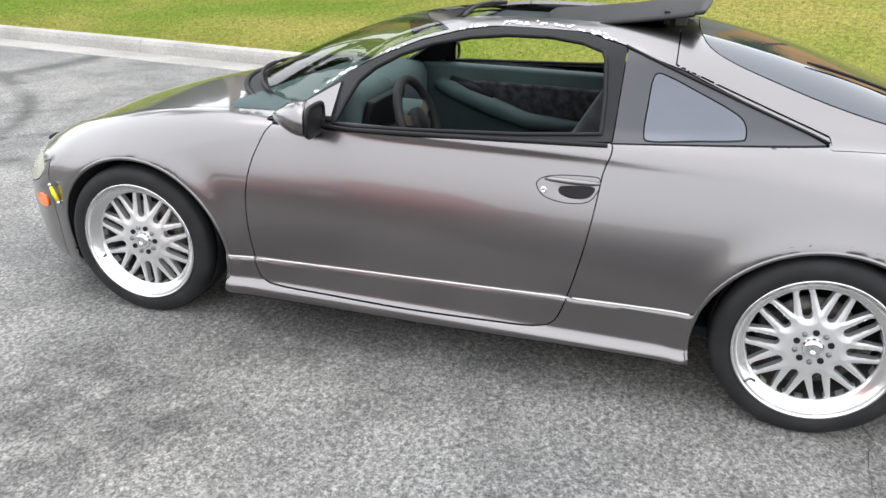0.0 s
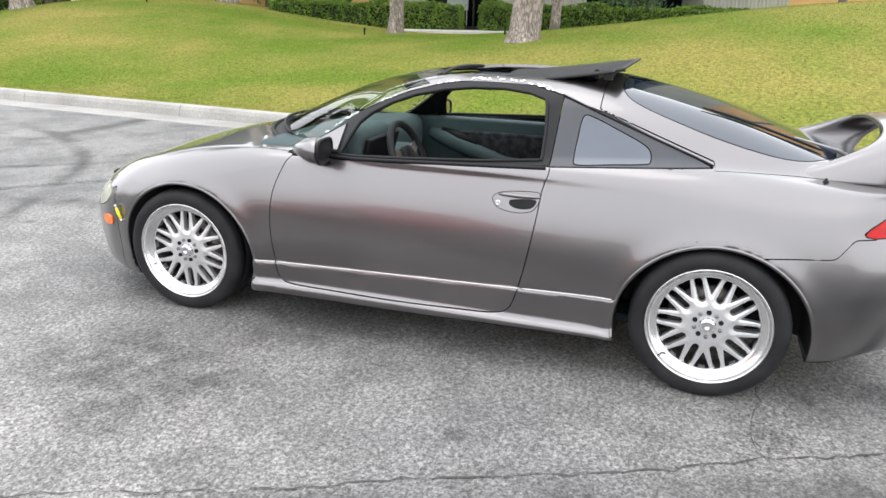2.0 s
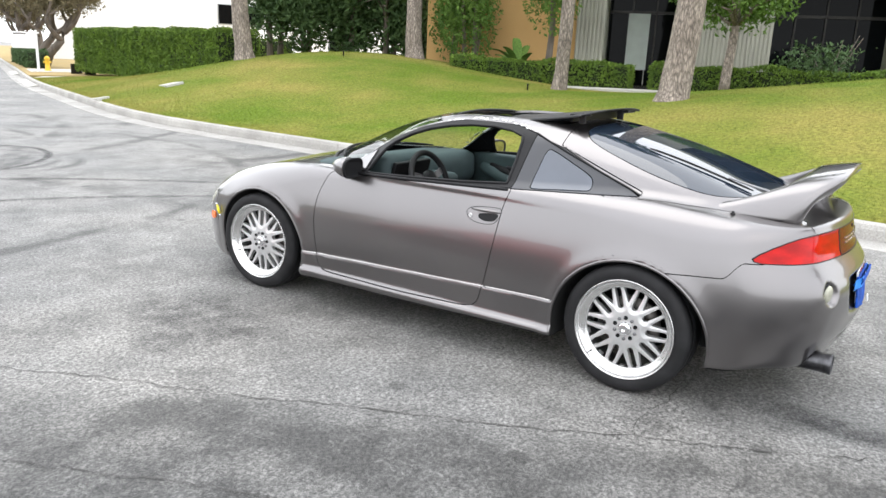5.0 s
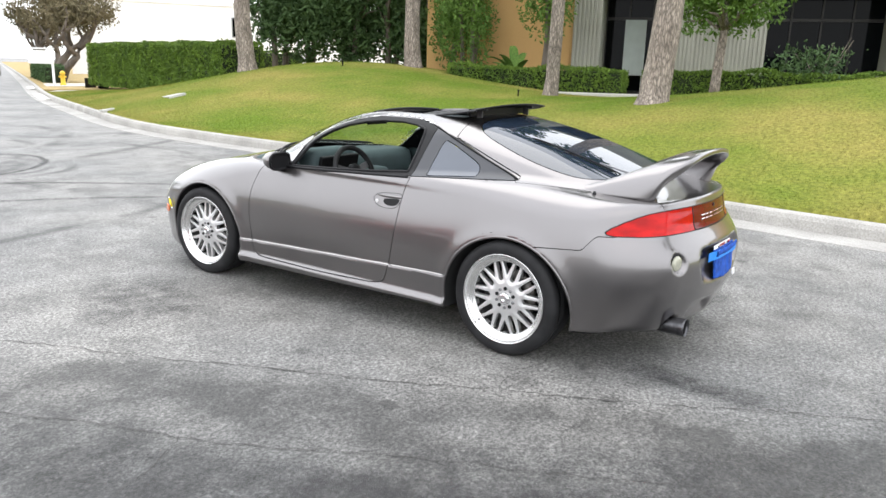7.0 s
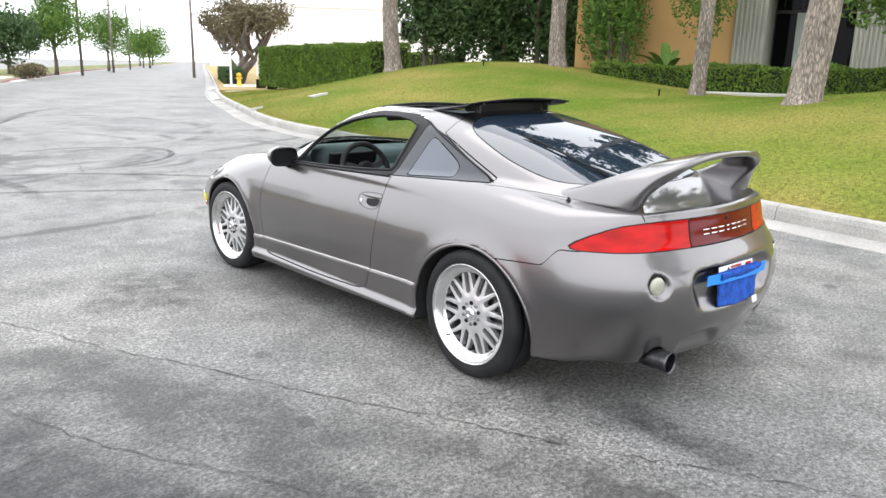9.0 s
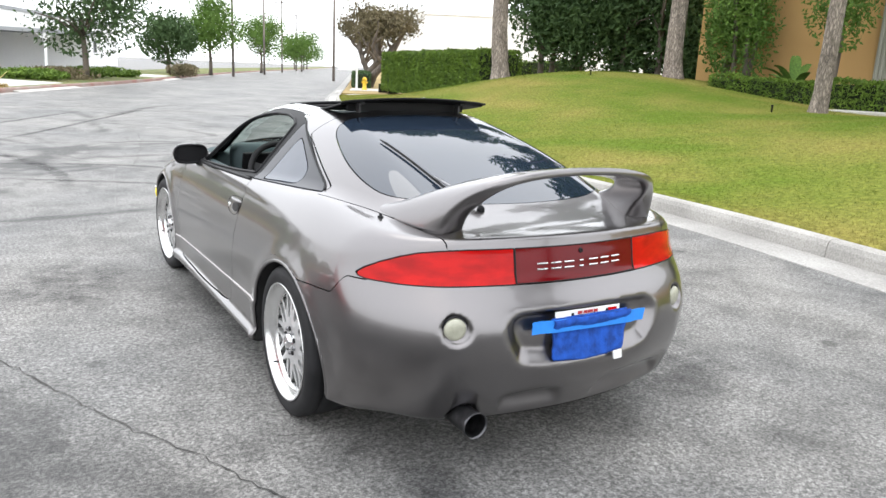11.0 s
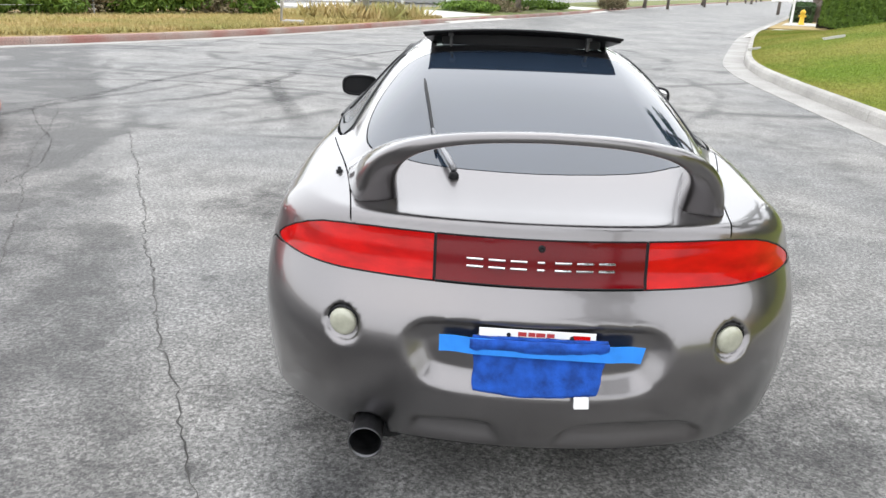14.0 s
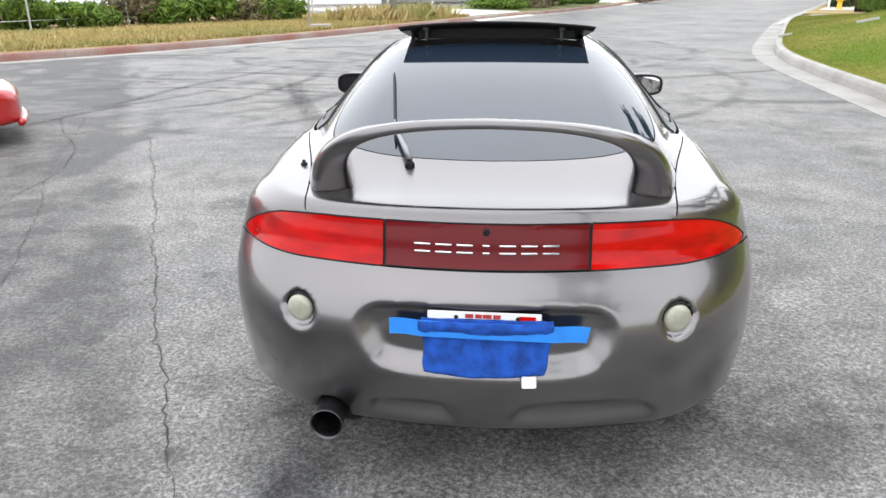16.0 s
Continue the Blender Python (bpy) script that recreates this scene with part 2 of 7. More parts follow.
def surface(f, low, high, cell):
    """Points and quads of the surface f = 0 in a box."""
    n = [int(math.ceil((b - a) / cell)) + 1 for a, b in zip(low, high)]
    ax = [a + cell * np.arange(k) for a, k in zip(low, n)]
    F = np.empty(n, np.float32)
    Y, Z = np.meshgrid(ax[1], ax[2], indexing="ij")
    c = 5
    rough = [a[::c] for a in ax]
    R = np.stack([f(np.full((len(rough[1]), len(rough[2])), x), *np.meshgrid(rough[1], rough[2], indexing="ij")) for x in rough[0]])
    for k in range(3):
        R = R.repeat(c, k)
    for i, x in enumerate(ax[0]):
        F[i] = R[i, :n[1], :n[2]]
        near = np.abs(F[i]) < 2.6 * c * cell
        F[i][near] = f(np.full(near.sum(), x), Y[near], Z[near])
    inside = F < 0
    total = np.zeros([k - 1 for k in n] + [3], np.float32)
    count = np.zeros([k - 1 for k in n], np.int16)
    quads = []
    index = np.full([k - 1 for k in n], -1, np.int64)
    crossings = []
    for d in range(3):
        s0, s1 = [slice(None)] * 3, [slice(None)] * 3
        s0[d], s1[d] = slice(0, -1), slice(1, None)
        a, b = F[tuple(s0)], F[tuple(s1)]
        cross = inside[tuple(s0)] != inside[tuple(s1)]
        ijk = np.argwhere(cross)
        t = (a[cross] / (a[cross] - b[cross]))
        p = ijk.astype(np.float32)
        p[:, d] += t
        e1, e2 = [k for k in range(3) if k != d]
        ok = np.ones(len(ijk), bool)
        for o1 in (0, -1):
            for o2 in (0, -1):
                c = ijk.copy()
                c[:, e1] += o1
                c[:, e2] += o2
                good = ((c >= 0) & (c < np.array([k - 1 for k in n]))).all(1)
                ok &= good
                np.add.at(total, tuple(c[good].T), p[good])
                np.add.at(count, tuple(c[good].T), 1)
        crossings.append((d, ijk[ok], inside[tuple(s0)][cross][ok]))
    used = count > 0
    index[used] = np.arange(used.sum())
    pts = total[used] / count[used][:, None] * cell + np.array(low)
    for d, ijk, first in crossings:
        e1, e2 = [k for k in range(3) if k != d]
        corner = []
        for o1, o2 in ((0, 0), (-1, 0), (-1, -1), (0, -1)):
            c = ijk.copy()
            c[:, e1] += o1
            c[:, e2] += o2
            corner.append(index[tuple(c.T)])
        q = np.stack(corner, 1)
        flip = first if d != 1 else ~first
        q[~flip] = q[~flip][:, ::-1]
        quads.append(q)
    return pts.astype(float), np.concatenate(quads)


def relaxed(p, q, f, rounds=2):
    """Even out a quad mesh along its surface."""
    e = np.concatenate([q[:, [0, 1]], q[:, [1, 2]], q[:, [2, 3]], q[:, [3, 0]]])
    for _ in range(rounds):
        s, c = np.zeros_like(p), np.zeros(len(p))
        np.add.at(s, e[:, 0], p[e[:, 1]])
        np.add.at(s, e[:, 1], p[e[:, 0]])
        np.add.at(c, e[:, 0], 1)
        np.add.at(c, e[:, 1], 1)
        p = settle(f, 0.4 * p + 0.6 * s / c[:, None], 2)
    return p


def panels(p, q, f, fields, cell, gap):
    """Split a quad mesh where the fields change sign, first field first. Gives for each field its points, quads and normals."""
    val = [s(*p[q].mean(1).T) for s in fields]
    label = np.full(len(q), len(fields))
    for k in reversed(range(len(fields))):
        label[val[k] < 0] = k
    top = np.full(len(p), 99)
    low = np.full(len(p), -1)
    for c in range(4):
        np.minimum.at(top, q[:, c], label)
        np.maximum.at(low, q[:, c], label)
    edge = top != low
    normal = gradient(f, p)
    normal /= np.maximum(np.linalg.norm(normal, axis=1, keepdims=True), 1e-9)
    out = []
    for k in range(len(fields) + 1):
        mine = q[label == k]
        if not len(mine):
            out.append(None)
            continue
        ids, inv = np.unique(mine, return_inverse=True)
        inv = inv.reshape(mine.shape)
        pts = p[ids].copy()
        for kk in range(len(fields)):
            sel = np.where(edge[ids] & (top[ids] == kk))[0]
            if not len(sel):
                continue
            want = -gap if kk == k else gap
            r = pts[sel]
            for _ in range(4):
                v = fields[kk](*r.T) - want
                g = gradient(fields[kk], r, 0.001)
                nn = normal[ids[sel]]
                g -= (g * nn).sum(1, keepdims=True) * nn
                step = (v / np.maximum((g * g).sum(1), 0.1))[:, None] * g
                size = np.linalg.norm(step, axis=1, keepdims=True)
                r = r - step * np.minimum(1, 0.8 * cell / np.maximum(size, 1e-9))
                r = settle(f, r, 1)
            pts[sel] = r
        out.append((pts, inv, normal[ids]))
    return out


def with_flange(pts, quads, normals, depth):
    """Turn the open edges of a panel inwards by depth."""
    if not depth:
        return pts, [tuple(a) for a in quads]
    e = np.concatenate([quads[:, [0, 1]], quads[:, [1, 2]], quads[:, [2, 3]], quads[:, [3, 0]]])
    key = np.sort(e, 1)
    code = key[:, 0].astype(np.int64) * (len(pts) + 1) + key[:, 1]
    _, first, n = np.unique(code, return_index=True, return_counts=True)
    rim = e[first[n == 1]]
    ids = np.unique(rim)
    n0, n1 = len(pts), len(pts) + len(ids)
    new_id = {int(v): i for i, v in enumerate(ids)}
    faces = [tuple(a) for a in quads]
    for a, b in rim:
        i, j = new_id[int(a)], new_id[int(b)]
        faces.append((n0 + j, n0 + i, n1 + i, n1 + j))
    return np.concatenate([pts, pts[ids], pts[ids] - depth * normals[ids]]), faces

# ---- ground and road ----
KERB = [(3.3, -40), (3.5, -14), (3.6, -8), (3.8, -4), (4.1, -1.55), (4.4, 0.2), (4.65, 3.6), (4.8, 5.3), (5.05, 8.5), (5.5, 11.8), (6.9, 16.2), (9.8, 24.0),
        (14.1, 33.8), (19.7, 46.2), (69, 157), (180, 405)]
FAR_KERB = [(-60, -8), (-20, 4.5), (-13.5, 7.6), (-10, 10.5), (-6.5, 15.3), (-3.3, 22), (-0.2, 29.3), (3.1, 36.6), (12.3, 60), (57, 162), (165, 405)]


def smooth_line(knots, step):
    """Points every step metres along a curve through the knots."""
    k = np.array(knots, float)
    t = np.concatenate([[0], np.cumsum(np.hypot(*np.diff(k, axis=0).T))])
    fx, fy = spline(np.stack([t, k[:, 0]], 1)), spline(np.stack([t, k[:, 1]], 1))
    n = int(t[-1] / step)
    u = np.linspace(0, t[-1], n + 1)
    return np.stack([fx(u), fy(u)], 1)


kerb_x = spline([(y, x) for x, y in KERB])


def skid_nodes(m):
    """Tyre arcs, oil and sealed patches on the asphalt."""
    n, l = m.node_tree.nodes, m.node_tree.links
    p = n["Principled BSDF"]
    src = p.inputs["Base Color"].links[0].from_socket
    tc = n.new("ShaderNodeTexCoord")
    warp = n.new("ShaderNodeTexNoise")
    warp.inputs["Scale"].default_value = 0.35
    l.new(tc.outputs["Object"], warp.inputs["Vector"])
    off = n.new("ShaderNodeVectorMath")
    off.operation = "MULTIPLY_ADD"
    off.inputs[1].default_value = (0.8, 0.8, 0)
    l.new(warp.outputs["Color"], off.inputs[0])
    l.new(tc.outputs["Object"], off.inputs[2])
    broken = n.new("ShaderNodeTexNoise")
    broken.inputs["Scale"].default_value = 0.8
    broken.inputs["Detail"].default_value = 5
    l.new(tc.outputs["Object"], broken.inputs["Vector"])
    brk = n.new("ShaderNodeMapRange")
    brk.inputs["From Min"].default_value, brk.inputs["From Max"].default_value = 0.42, 0.6
    l.new(broken.outputs["Fac"], brk.inputs["Value"])

    def math_node(op, a, b=None, c=None):
        q = n.new("ShaderNodeMath")
        q.operation = op
        for i, v in enumerate((a, b, c)):
            if v is None:
                continue
            if isinstance(v, (int, float)):
                q.inputs[i].default_value = v
            else:
                l.new(v, q.inputs[i])
        return q.outputs[0]

    total = None
    arcs = [(0.2, 8.2, 1.5, 0.07), (0.2, 8.2, 1.25, 0.05), (-4.5, 8.5, 3.2, 0.10), (-4.9, 9.0, 3.9, 0.12), (-3.6, 7.6, 2.3, 0.09), (-6.0, 7.0, 4.6, 0.13), (-2.5, 10.5, 4.2, 0.1),
            (-1.0, 14.0, 5.2, 0.12), (-5.2, 5.4, 2.6, 0.10), (-7.5, 9.0, 5.6, 0.14), (-12.5, -9.5, 11.2, 0.16), (-12.5, -9.5, 11.6, 0.10), (-3.0, 22.0, 13.2, 0.15),
            (-3.0, 22.0, 14.6, 0.13), (-15.0, 14.0, 15.0, 0.14), (4.0, 30.0, 24.0, 0.18), (-9.5, 1.5, 6.1, 0.11), (-2.0, 9.0, 5.8, 0.10), (-8.5, 3.0, 9.2, 0.15), (-4.0, 12.0, 6.5, 0.1)]
    for x, y, r, w in arcs:
        d = n.new("ShaderNodeVectorMath")
        d.operation = "DISTANCE"
        d.inputs[1].default_value = (x + 0.4, y + 0.4, 0.0)
        l.new(off.outputs[0], d.inputs[0])
        band = math_node("ABSOLUTE", math_node("SUBTRACT", d.outputs["Value"], r))
        v = math_node("MAXIMUM", math_node("SUBTRACT", 1.0, math_node("DIVIDE", band, w * 1.4)), 0.0)
        total = v if total is None else math_node("ADD", total, v)
    total = math_node("MINIMUM", math_node("MULTIPLY", math_node("MULTIPLY", total, brk.outputs[0]), 0.72), 0.70)
    patch = n.new("ShaderNodeTexNoise")
    patch.inputs["Scale"].default_value = 1.1
    patch.inputs["Detail"].default_value = 10
    patch.inputs["Roughness"].default_value = 0.74
    l.new(tc.outputs["Object"], patch.inputs["Vector"])
    pr = n.new("ShaderNodeMapRange")
    pr.inputs["From Min"].default_value, pr.inputs["From Max"].default_value = 0.48, 0.66
    pr.inputs["To Max"].default_value = 0.42
    l.new(patch.outputs["Fac"], pr.inputs["Value"])
    spots = n.new("ShaderNodeTexVoronoi")
    spots.inputs["Scale"].default_value = 1.6
    l.new(off.outputs[0], spots.inputs["Vector"])
    sr_ = n.new("ShaderNodeMapRange")
    sr_.inputs["From Min"].default_value, sr_.inputs["From Max"].default_value = 0.05, 0.10
    sr_.inputs["To Min"].default_value, sr_.inputs["To Max"].default_value = 0.45, 0.0
    l.new(spots.outputs["Distance"], sr_.inputs["Value"])
    mott = n.new("ShaderNodeTexNoise")
    mott.inputs["Scale"].default_value = 2.6
    mott.inputs["Detail"].default_value = 8
    mott.inputs["Roughness"].default_value = 0.7
    l.new(off.outputs[0], mott.inputs["Vector"])
    mr = n.new("ShaderNodeMapRange")
    mr.inputs["From Min"].default_value, mr.inputs["From Max"].default_value = 0.3, 0.7
    mr.inputs["To Min"].default_value, mr.inputs["To Max"].default_value = -0.22, 0.34
    l.new(mott.outputs["Fac"], mr.inputs["Value"])
    total = math_node("ADD", total, mr.outputs[0])
    # an older, darker strip of paving beside the long seam
    here = n.new("ShaderNodeSeparateXYZ")
    l.new(tc.outputs["Object"], here.inputs[0])
    away = math_node("ADD", math_node("MULTIPLY", math_node("ADD", here.outputs["X"], 1.9), -0.894), math_node("MULTIPLY", math_node("ADD", here.outputs["Y"], 0.18), -0.447))
    near = math_node("MINIMUM", math_node("MAXIMUM", math_node("DIVIDE", away, 0.25), 0.0), 1.0)
    far = math_node("MINIMUM", math_node("MAXIMUM", math_node("DIVIDE", math_node("SUBTRACT", 5.2, away), 2.0), 0.0), 1.0)
    strip = math_node("MULTIPLY", math_node("MULTIPLY", near, far), math_node("MULTIPLY", patch.outputs["Fac"], 0.86))
    total = math_node("ADD", total, strip)
    dark = math_node("MINIMUM", math_node("ADD", math_node("ADD", total, pr.outputs[0]), sr_.outputs[0]), 0.72)
    stone = n.new("ShaderNodeTexVoronoi")
    stone.inputs["Scale"].default_value = 145
    l.new(tc.outputs["Object"], stone.inputs["Vector"])
    sv = n.new("ShaderNodeSeparateColor")
    l.new(stone.outputs["Color"], sv.inputs[0])
    grit = n.new("ShaderNodeMapRange")
    grit.inputs["To Min"].default_value, grit.inputs["To Max"].default_value = 0.46, 1.56
    l.new(sv.outputs[0], grit.inputs["Value"])
    sc = n.new("ShaderNodeVectorMath")
    sc.operation = "SCALE"
    l.new(src, sc.inputs[0])
    l.new(math_node("MULTIPLY", grit.outputs[0], math_node("SUBTRACT", 1.0, dark)), sc.inputs["Scale"])
    l.new(sc.outputs[0], p.inputs["Base Color"])


ASPHALT = mat("asphalt", (0.142, 0.142, 0.139), 0.6, spec=0.6, color2=(0.222, 0.215, 0.202), var_scale=0.5, fine=0.5, fine_scale=48, bump=0.8, bump_scale=170, dist=0.005)
skid_nodes(ASPHALT)
CONCRETE = mat("kerb_concrete", (0.40, 0.385, 0.36), 0.85, color2=(0.29, 0.28, 0.26), var_scale=1.6, fine=0.2, fine_scale=60, bump=0.4, bump_scale=60, dist=0.006)
GUTTER = mat("gutter_concrete", (0.36, 0.35, 0.33), 0.85, color2=(0.26, 0.25, 0.235), var_scale=1.2, fine=0.2, fine_scale=60, bump=0.3, bump_scale=60, dist=0.005)
WALK = mat("pale_concrete", (0.50, 0.485, 0.45), 0.85, color2=(0.42, 0.41, 0.38), var_scale=1.0, fine=0.15, fine_scale=50, bump=0.3, bump_scale=50, dist=0.005)
RED_KERB = mat("faded_red_kerb_paint", (0.26, 0.12, 0.10), 0.8, color2=(0.30, 0.24, 0.21), var_scale=1.0, fine=0.2, fine_scale=40)
GRASS = mat("lawn_turf", (0.116, 0.170, 0.020), 0.95, spec=0.1, color2=(0.244, 0.220, 0.058), var_scale=0.38, fine=0.32, fine_scale=18, bump=0.7, bump_scale=60, dist=0.03)
BLADE = mat("grass_blade", (0.134, 0.196, 0.025), 0.85, spec=0.15, color2=(0.262, 0.236, 0.066), var_scale=0.38, fine=0.32, fine_scale=18)
DRY = mat("dry_grass", (0.36, 0.26, 0.10), 0.95, color2=(0.28, 0.21, 0.09), var_scale=0.5, fine=0.3, fine_scale=30)
DRY_BLADE = mat("dry_blade", (0.42, 0.31, 0.14), 0.9, color2=(0.30, 0.29, 0.10), var_scale=0.4, fine=0.3, fine_scale=25)
GREEN_VERGE = mat("rough_green_verge", (0.075, 0.115, 0.030), 0.95, color2=(0.20, 0.19, 0.07), var_scale=0.5, fine=0.35, fine_scale=12, bump=0.6, bump_scale=20, dist=0.05)
CRACK = mat("crack_shadow", (0.06, 0.058, 0.055), 0.95, var=0.3)

g = bmesh.new()
bmesh.ops.create_grid(g, x_segments=60, y_segments=60, size=900)
tagged(part("ground", g, ASPHALT), "worn grey asphalt with dark curved tyre marks", "road", kind="structure")


def lawn_height(x, y):
    d = np.maximum(x - kerb_x(y), 0)
    rise = 1 - np.exp(-d / 5)
    lump = 0.19 + 1.60 * np.exp(-((x - 14.0) / 9.1) ** 2 - ((y - 14.9) / 6.8) ** 2) + 1.86 * np.exp(-((x - 12.2) / 7.3) ** 2 - ((y + 5.8) / 9.5) ** 2)
    return 0.16 + rise * lump * (0.25 + 0.75 * ramp((36 - y) / 14))


def sheet(name, line_a, offsets, heights, material, label, category, parent=None):
    """A strip along a line, with its cross section given by offsets to its right and heights."""
    a = np.array(line_a)
    d = np.gradient(a, axis=0)
    d /= np.linalg.norm(d, axis=1, keepdims=True)
    nrm = np.stack([d[:, 1], -d[:, 0]], 1)
    V, F = [], []
    m = len(offsets)
    for i in range(len(a)):
        for o, h in zip(offsets, heights):
            V.append((*(a[i] + o * nrm[i]), h))
    for i in range(len(a) - 1):
        for k in range(m - 1):
            F.append((i * m + k, (i + 1) * m + k, (i + 1) * m + k + 1, i * m + k + 1))
    for end in (0, len(a) - 1):
        if m > 3:
            F.append(tuple(end * m + k for k in range(m)))
    ob = mesh_object(name, V, [f[::-1] for f in F], material, parent, "", False)
    return tagged(ob, label, category, kind="structure" if parent is None else "") if label else ob


def kerb_run(line, side, material, gutter, name_label, first, last, piece=3.05):
    """A concrete kerb in lengths with open joints, and its gutter."""
    kerb = tagged(new("kerb"), name_label, "kerb", kind="structure")
    pts_ = smooth_line(line, 0.305)
    k = int(round(piece / 0.305))
    for i in range(0, len(pts_) - k, k):
        seg = pts_[i:i + k + 1].copy()
        if not (first <= seg[0, 1] <= last):
            continue
        u = seg[1] - seg[0]
        seg[0] += u / np.hypot(*u) * 0.008
        h = 0.002 * math.sin(i * 1.7)
        sheet("kerb_stone", seg, [side * q for q in (0.0, 0.012, 0.03, 0.06, 0.15, 0.165, 0.165)], [-0.02, 0.10 + h, 0.145 + h, 0.158 + h, 0.160 + h, 0.152 + h, -0.02], material, "", "", kerb)
    for i in range(0, len(pts_) - k, k):
        seg = pts_[i:i + k + 1].copy()
        if not (first <= seg[0, 1] <= last):
            continue
        u = seg[1] - seg[0]
        seg[0] += u / np.hypot(*u) * 0.006
        sheet("gutter_slab", seg, [side * q for q in (-0.46, -0.455, 0.0, 0.003)], [-0.01, 0.008, 0.004, -0.01], gutter, "", "", kerb)
    far = pts_[(pts_[:, 1] > last)]
    if len(far) > 10:
        sheet("kerb_rest", far[::6], [side * q for q in (0.0, 0.02, 0.05, 0.15, 0.165)], [-0.02, 0.13, 0.158, 0.160, -0.02], material, "", "", kerb)
        sheet("gutter_rest", far[::6], [side * q for q in (-0.46, -0.455, 0.0, 0.003)], [-0.01, 0.008, 0.004, -0.01], gutter, "", "", kerb)
    return kerb


# lawn: one sheet from the kerb back to the building
yl = np.concatenate([np.linspace(-40, -8, 20), np.linspace(-7.5, 27.5, 90)])
dl = np.concatenate([[0.150, 0.155], np.linspace(0.17, 16, 70), np.linspace(17, 60, 14)])
V, F = [], []
for y in yl:
    kx = float(kerb_x(y))
    xs_ = kx + dl
    hs = lawn_height(xs_, np.full(len(dl), y))
    hs[0] = 0.10
    hs[1] = 0.158
    V += [(x, y, h) for x, h in zip(xs_, hs)]
m_ = len(dl)
for i in range(len(yl) - 1):
    for k in range(m_ - 1):
        F.append((i * m_ + k, i * m_ + k + 1, (i + 1) * m_ + k + 1, (i + 1) * m_ + k))
tagged(mesh_object("lawn", V, F, GRASS), "mown green lawn on low mounds with yellow patches", "lawn", kind="structure")


def blades(name, xy, z, size, material, label, seed, category="grass"):
    """Short leaning blades of grass, one triangle each."""
    rng_ = np.random.default_rng(seed)
    n = len(xy)
    th = rng_.uniform(0, 2 * math.pi, n)
    h = size * rng_.uniform(0.5, 1.2, n)
    w = size * 0.16
    lean = rng_.normal(0, 0.5, (n, 2)) * h[:, None]
    a = np.stack([xy[:, 0] - w * np.cos(th), xy[:, 1] - w * np.sin(th), z], 1)
    b = np.stack([xy[:, 0] + w * np.cos(th), xy[:, 1] + w * np.sin(th), z], 1)
    c = np.stack([xy[:, 0] + lean[:, 0], xy[:, 1] + lean[:, 1], z + h], 1)
    V_ = np.stack([a, b, c], 1).reshape(-1, 3)
    me_ = bpy.data.meshes.new(name)
    me_.from_pydata(V_.tolist(), [], np.arange(3 * n).reshape(-1, 3).tolist())
    me_.materials.append(material)
    return tagged(new(name, me_), label, category, kind="stuff")


rng_ = np.random.default_rng(4)
N_ = 420000
yb = rng_.uniform(-6, 27, N_)
db = 0.17 + 15 * rng_.random(N_) ** 1.4
xb = kerb_x(yb) + db
blades("grass", np.stack([xb, yb], 1), lawn_height(xb, yb) - 0.004, 0.026, BLADE, "short mown grass blades on the lawn", 3)

kerb_run(KERB, 1, CONCRETE, GUTTER, "weathered concrete kerb with open joints and gutter", -12, 60)
kerb_run(FAR_KERB, -1, RED_KERB, GUTTER, "faded red-painted kerb across the road", 2, 40)

# verge across the road
fk = smooth_line(FAR_KERB, 2.0)
sheet("verge", fk[fk[:, 1] < 27.5], [-0.16, -0.2, -5, -9, -9.1], [0.10, 0.155, 0.22, 0.25, 0.0], DRY, "dry straw-coloured grass verge", "verge")
sheet("green_verge", fk[(fk[:, 1] > 26)], [-0.16, -0.2, -3, -6, -6.1], [0.10, 0.155, 0.22, 0.25, 0.0], GREEN_VERGE, "rough green verge along the far side of the street", "verge")
rng_ = np.random.default_rng(9)
fd = smooth_line(FAR_KERB, 0.05)
fd = fd[(fd[:, 1] > 3) & (fd[:, 1] < 27.2)]
dd_ = np.gradient(fd, axis=0)
dd_ /= np.linalg.norm(dd_, axis=1, keepdims=True)
pick = rng_.integers(0, len(fd), 60000)
o_ = 0.3 + 7 * rng_.random(60000) ** 1.3
q_ = fd[pick] + np.stack([-dd_[pick, 1], dd_[pick, 0]], 1) * o_[:, None]
blades("dry_grass", q_, np.full(60000, 0.17), 0.13, DRY_BLADE, "dry straw-coloured grass on the verge", 5)
pick = rng_.integers(0, len(fd), 5000)
pick = pick[(fd[pick, 1] > 21.5) & (fd[pick, 1] < 26.5)][:1300]
o_ = 0.5 + 2.6 * rng_.random(len(pick))
q_ = fd[pick] + np.stack([-dd_[pick, 1], dd_[pick, 0]], 1) * o_[:, None]
blades("tall_weed", q_, np.full(len(pick), 0.17), 0.55, DRY_BLADE, "tall straw-coloured weeds beside the pole", 6, "weeds")

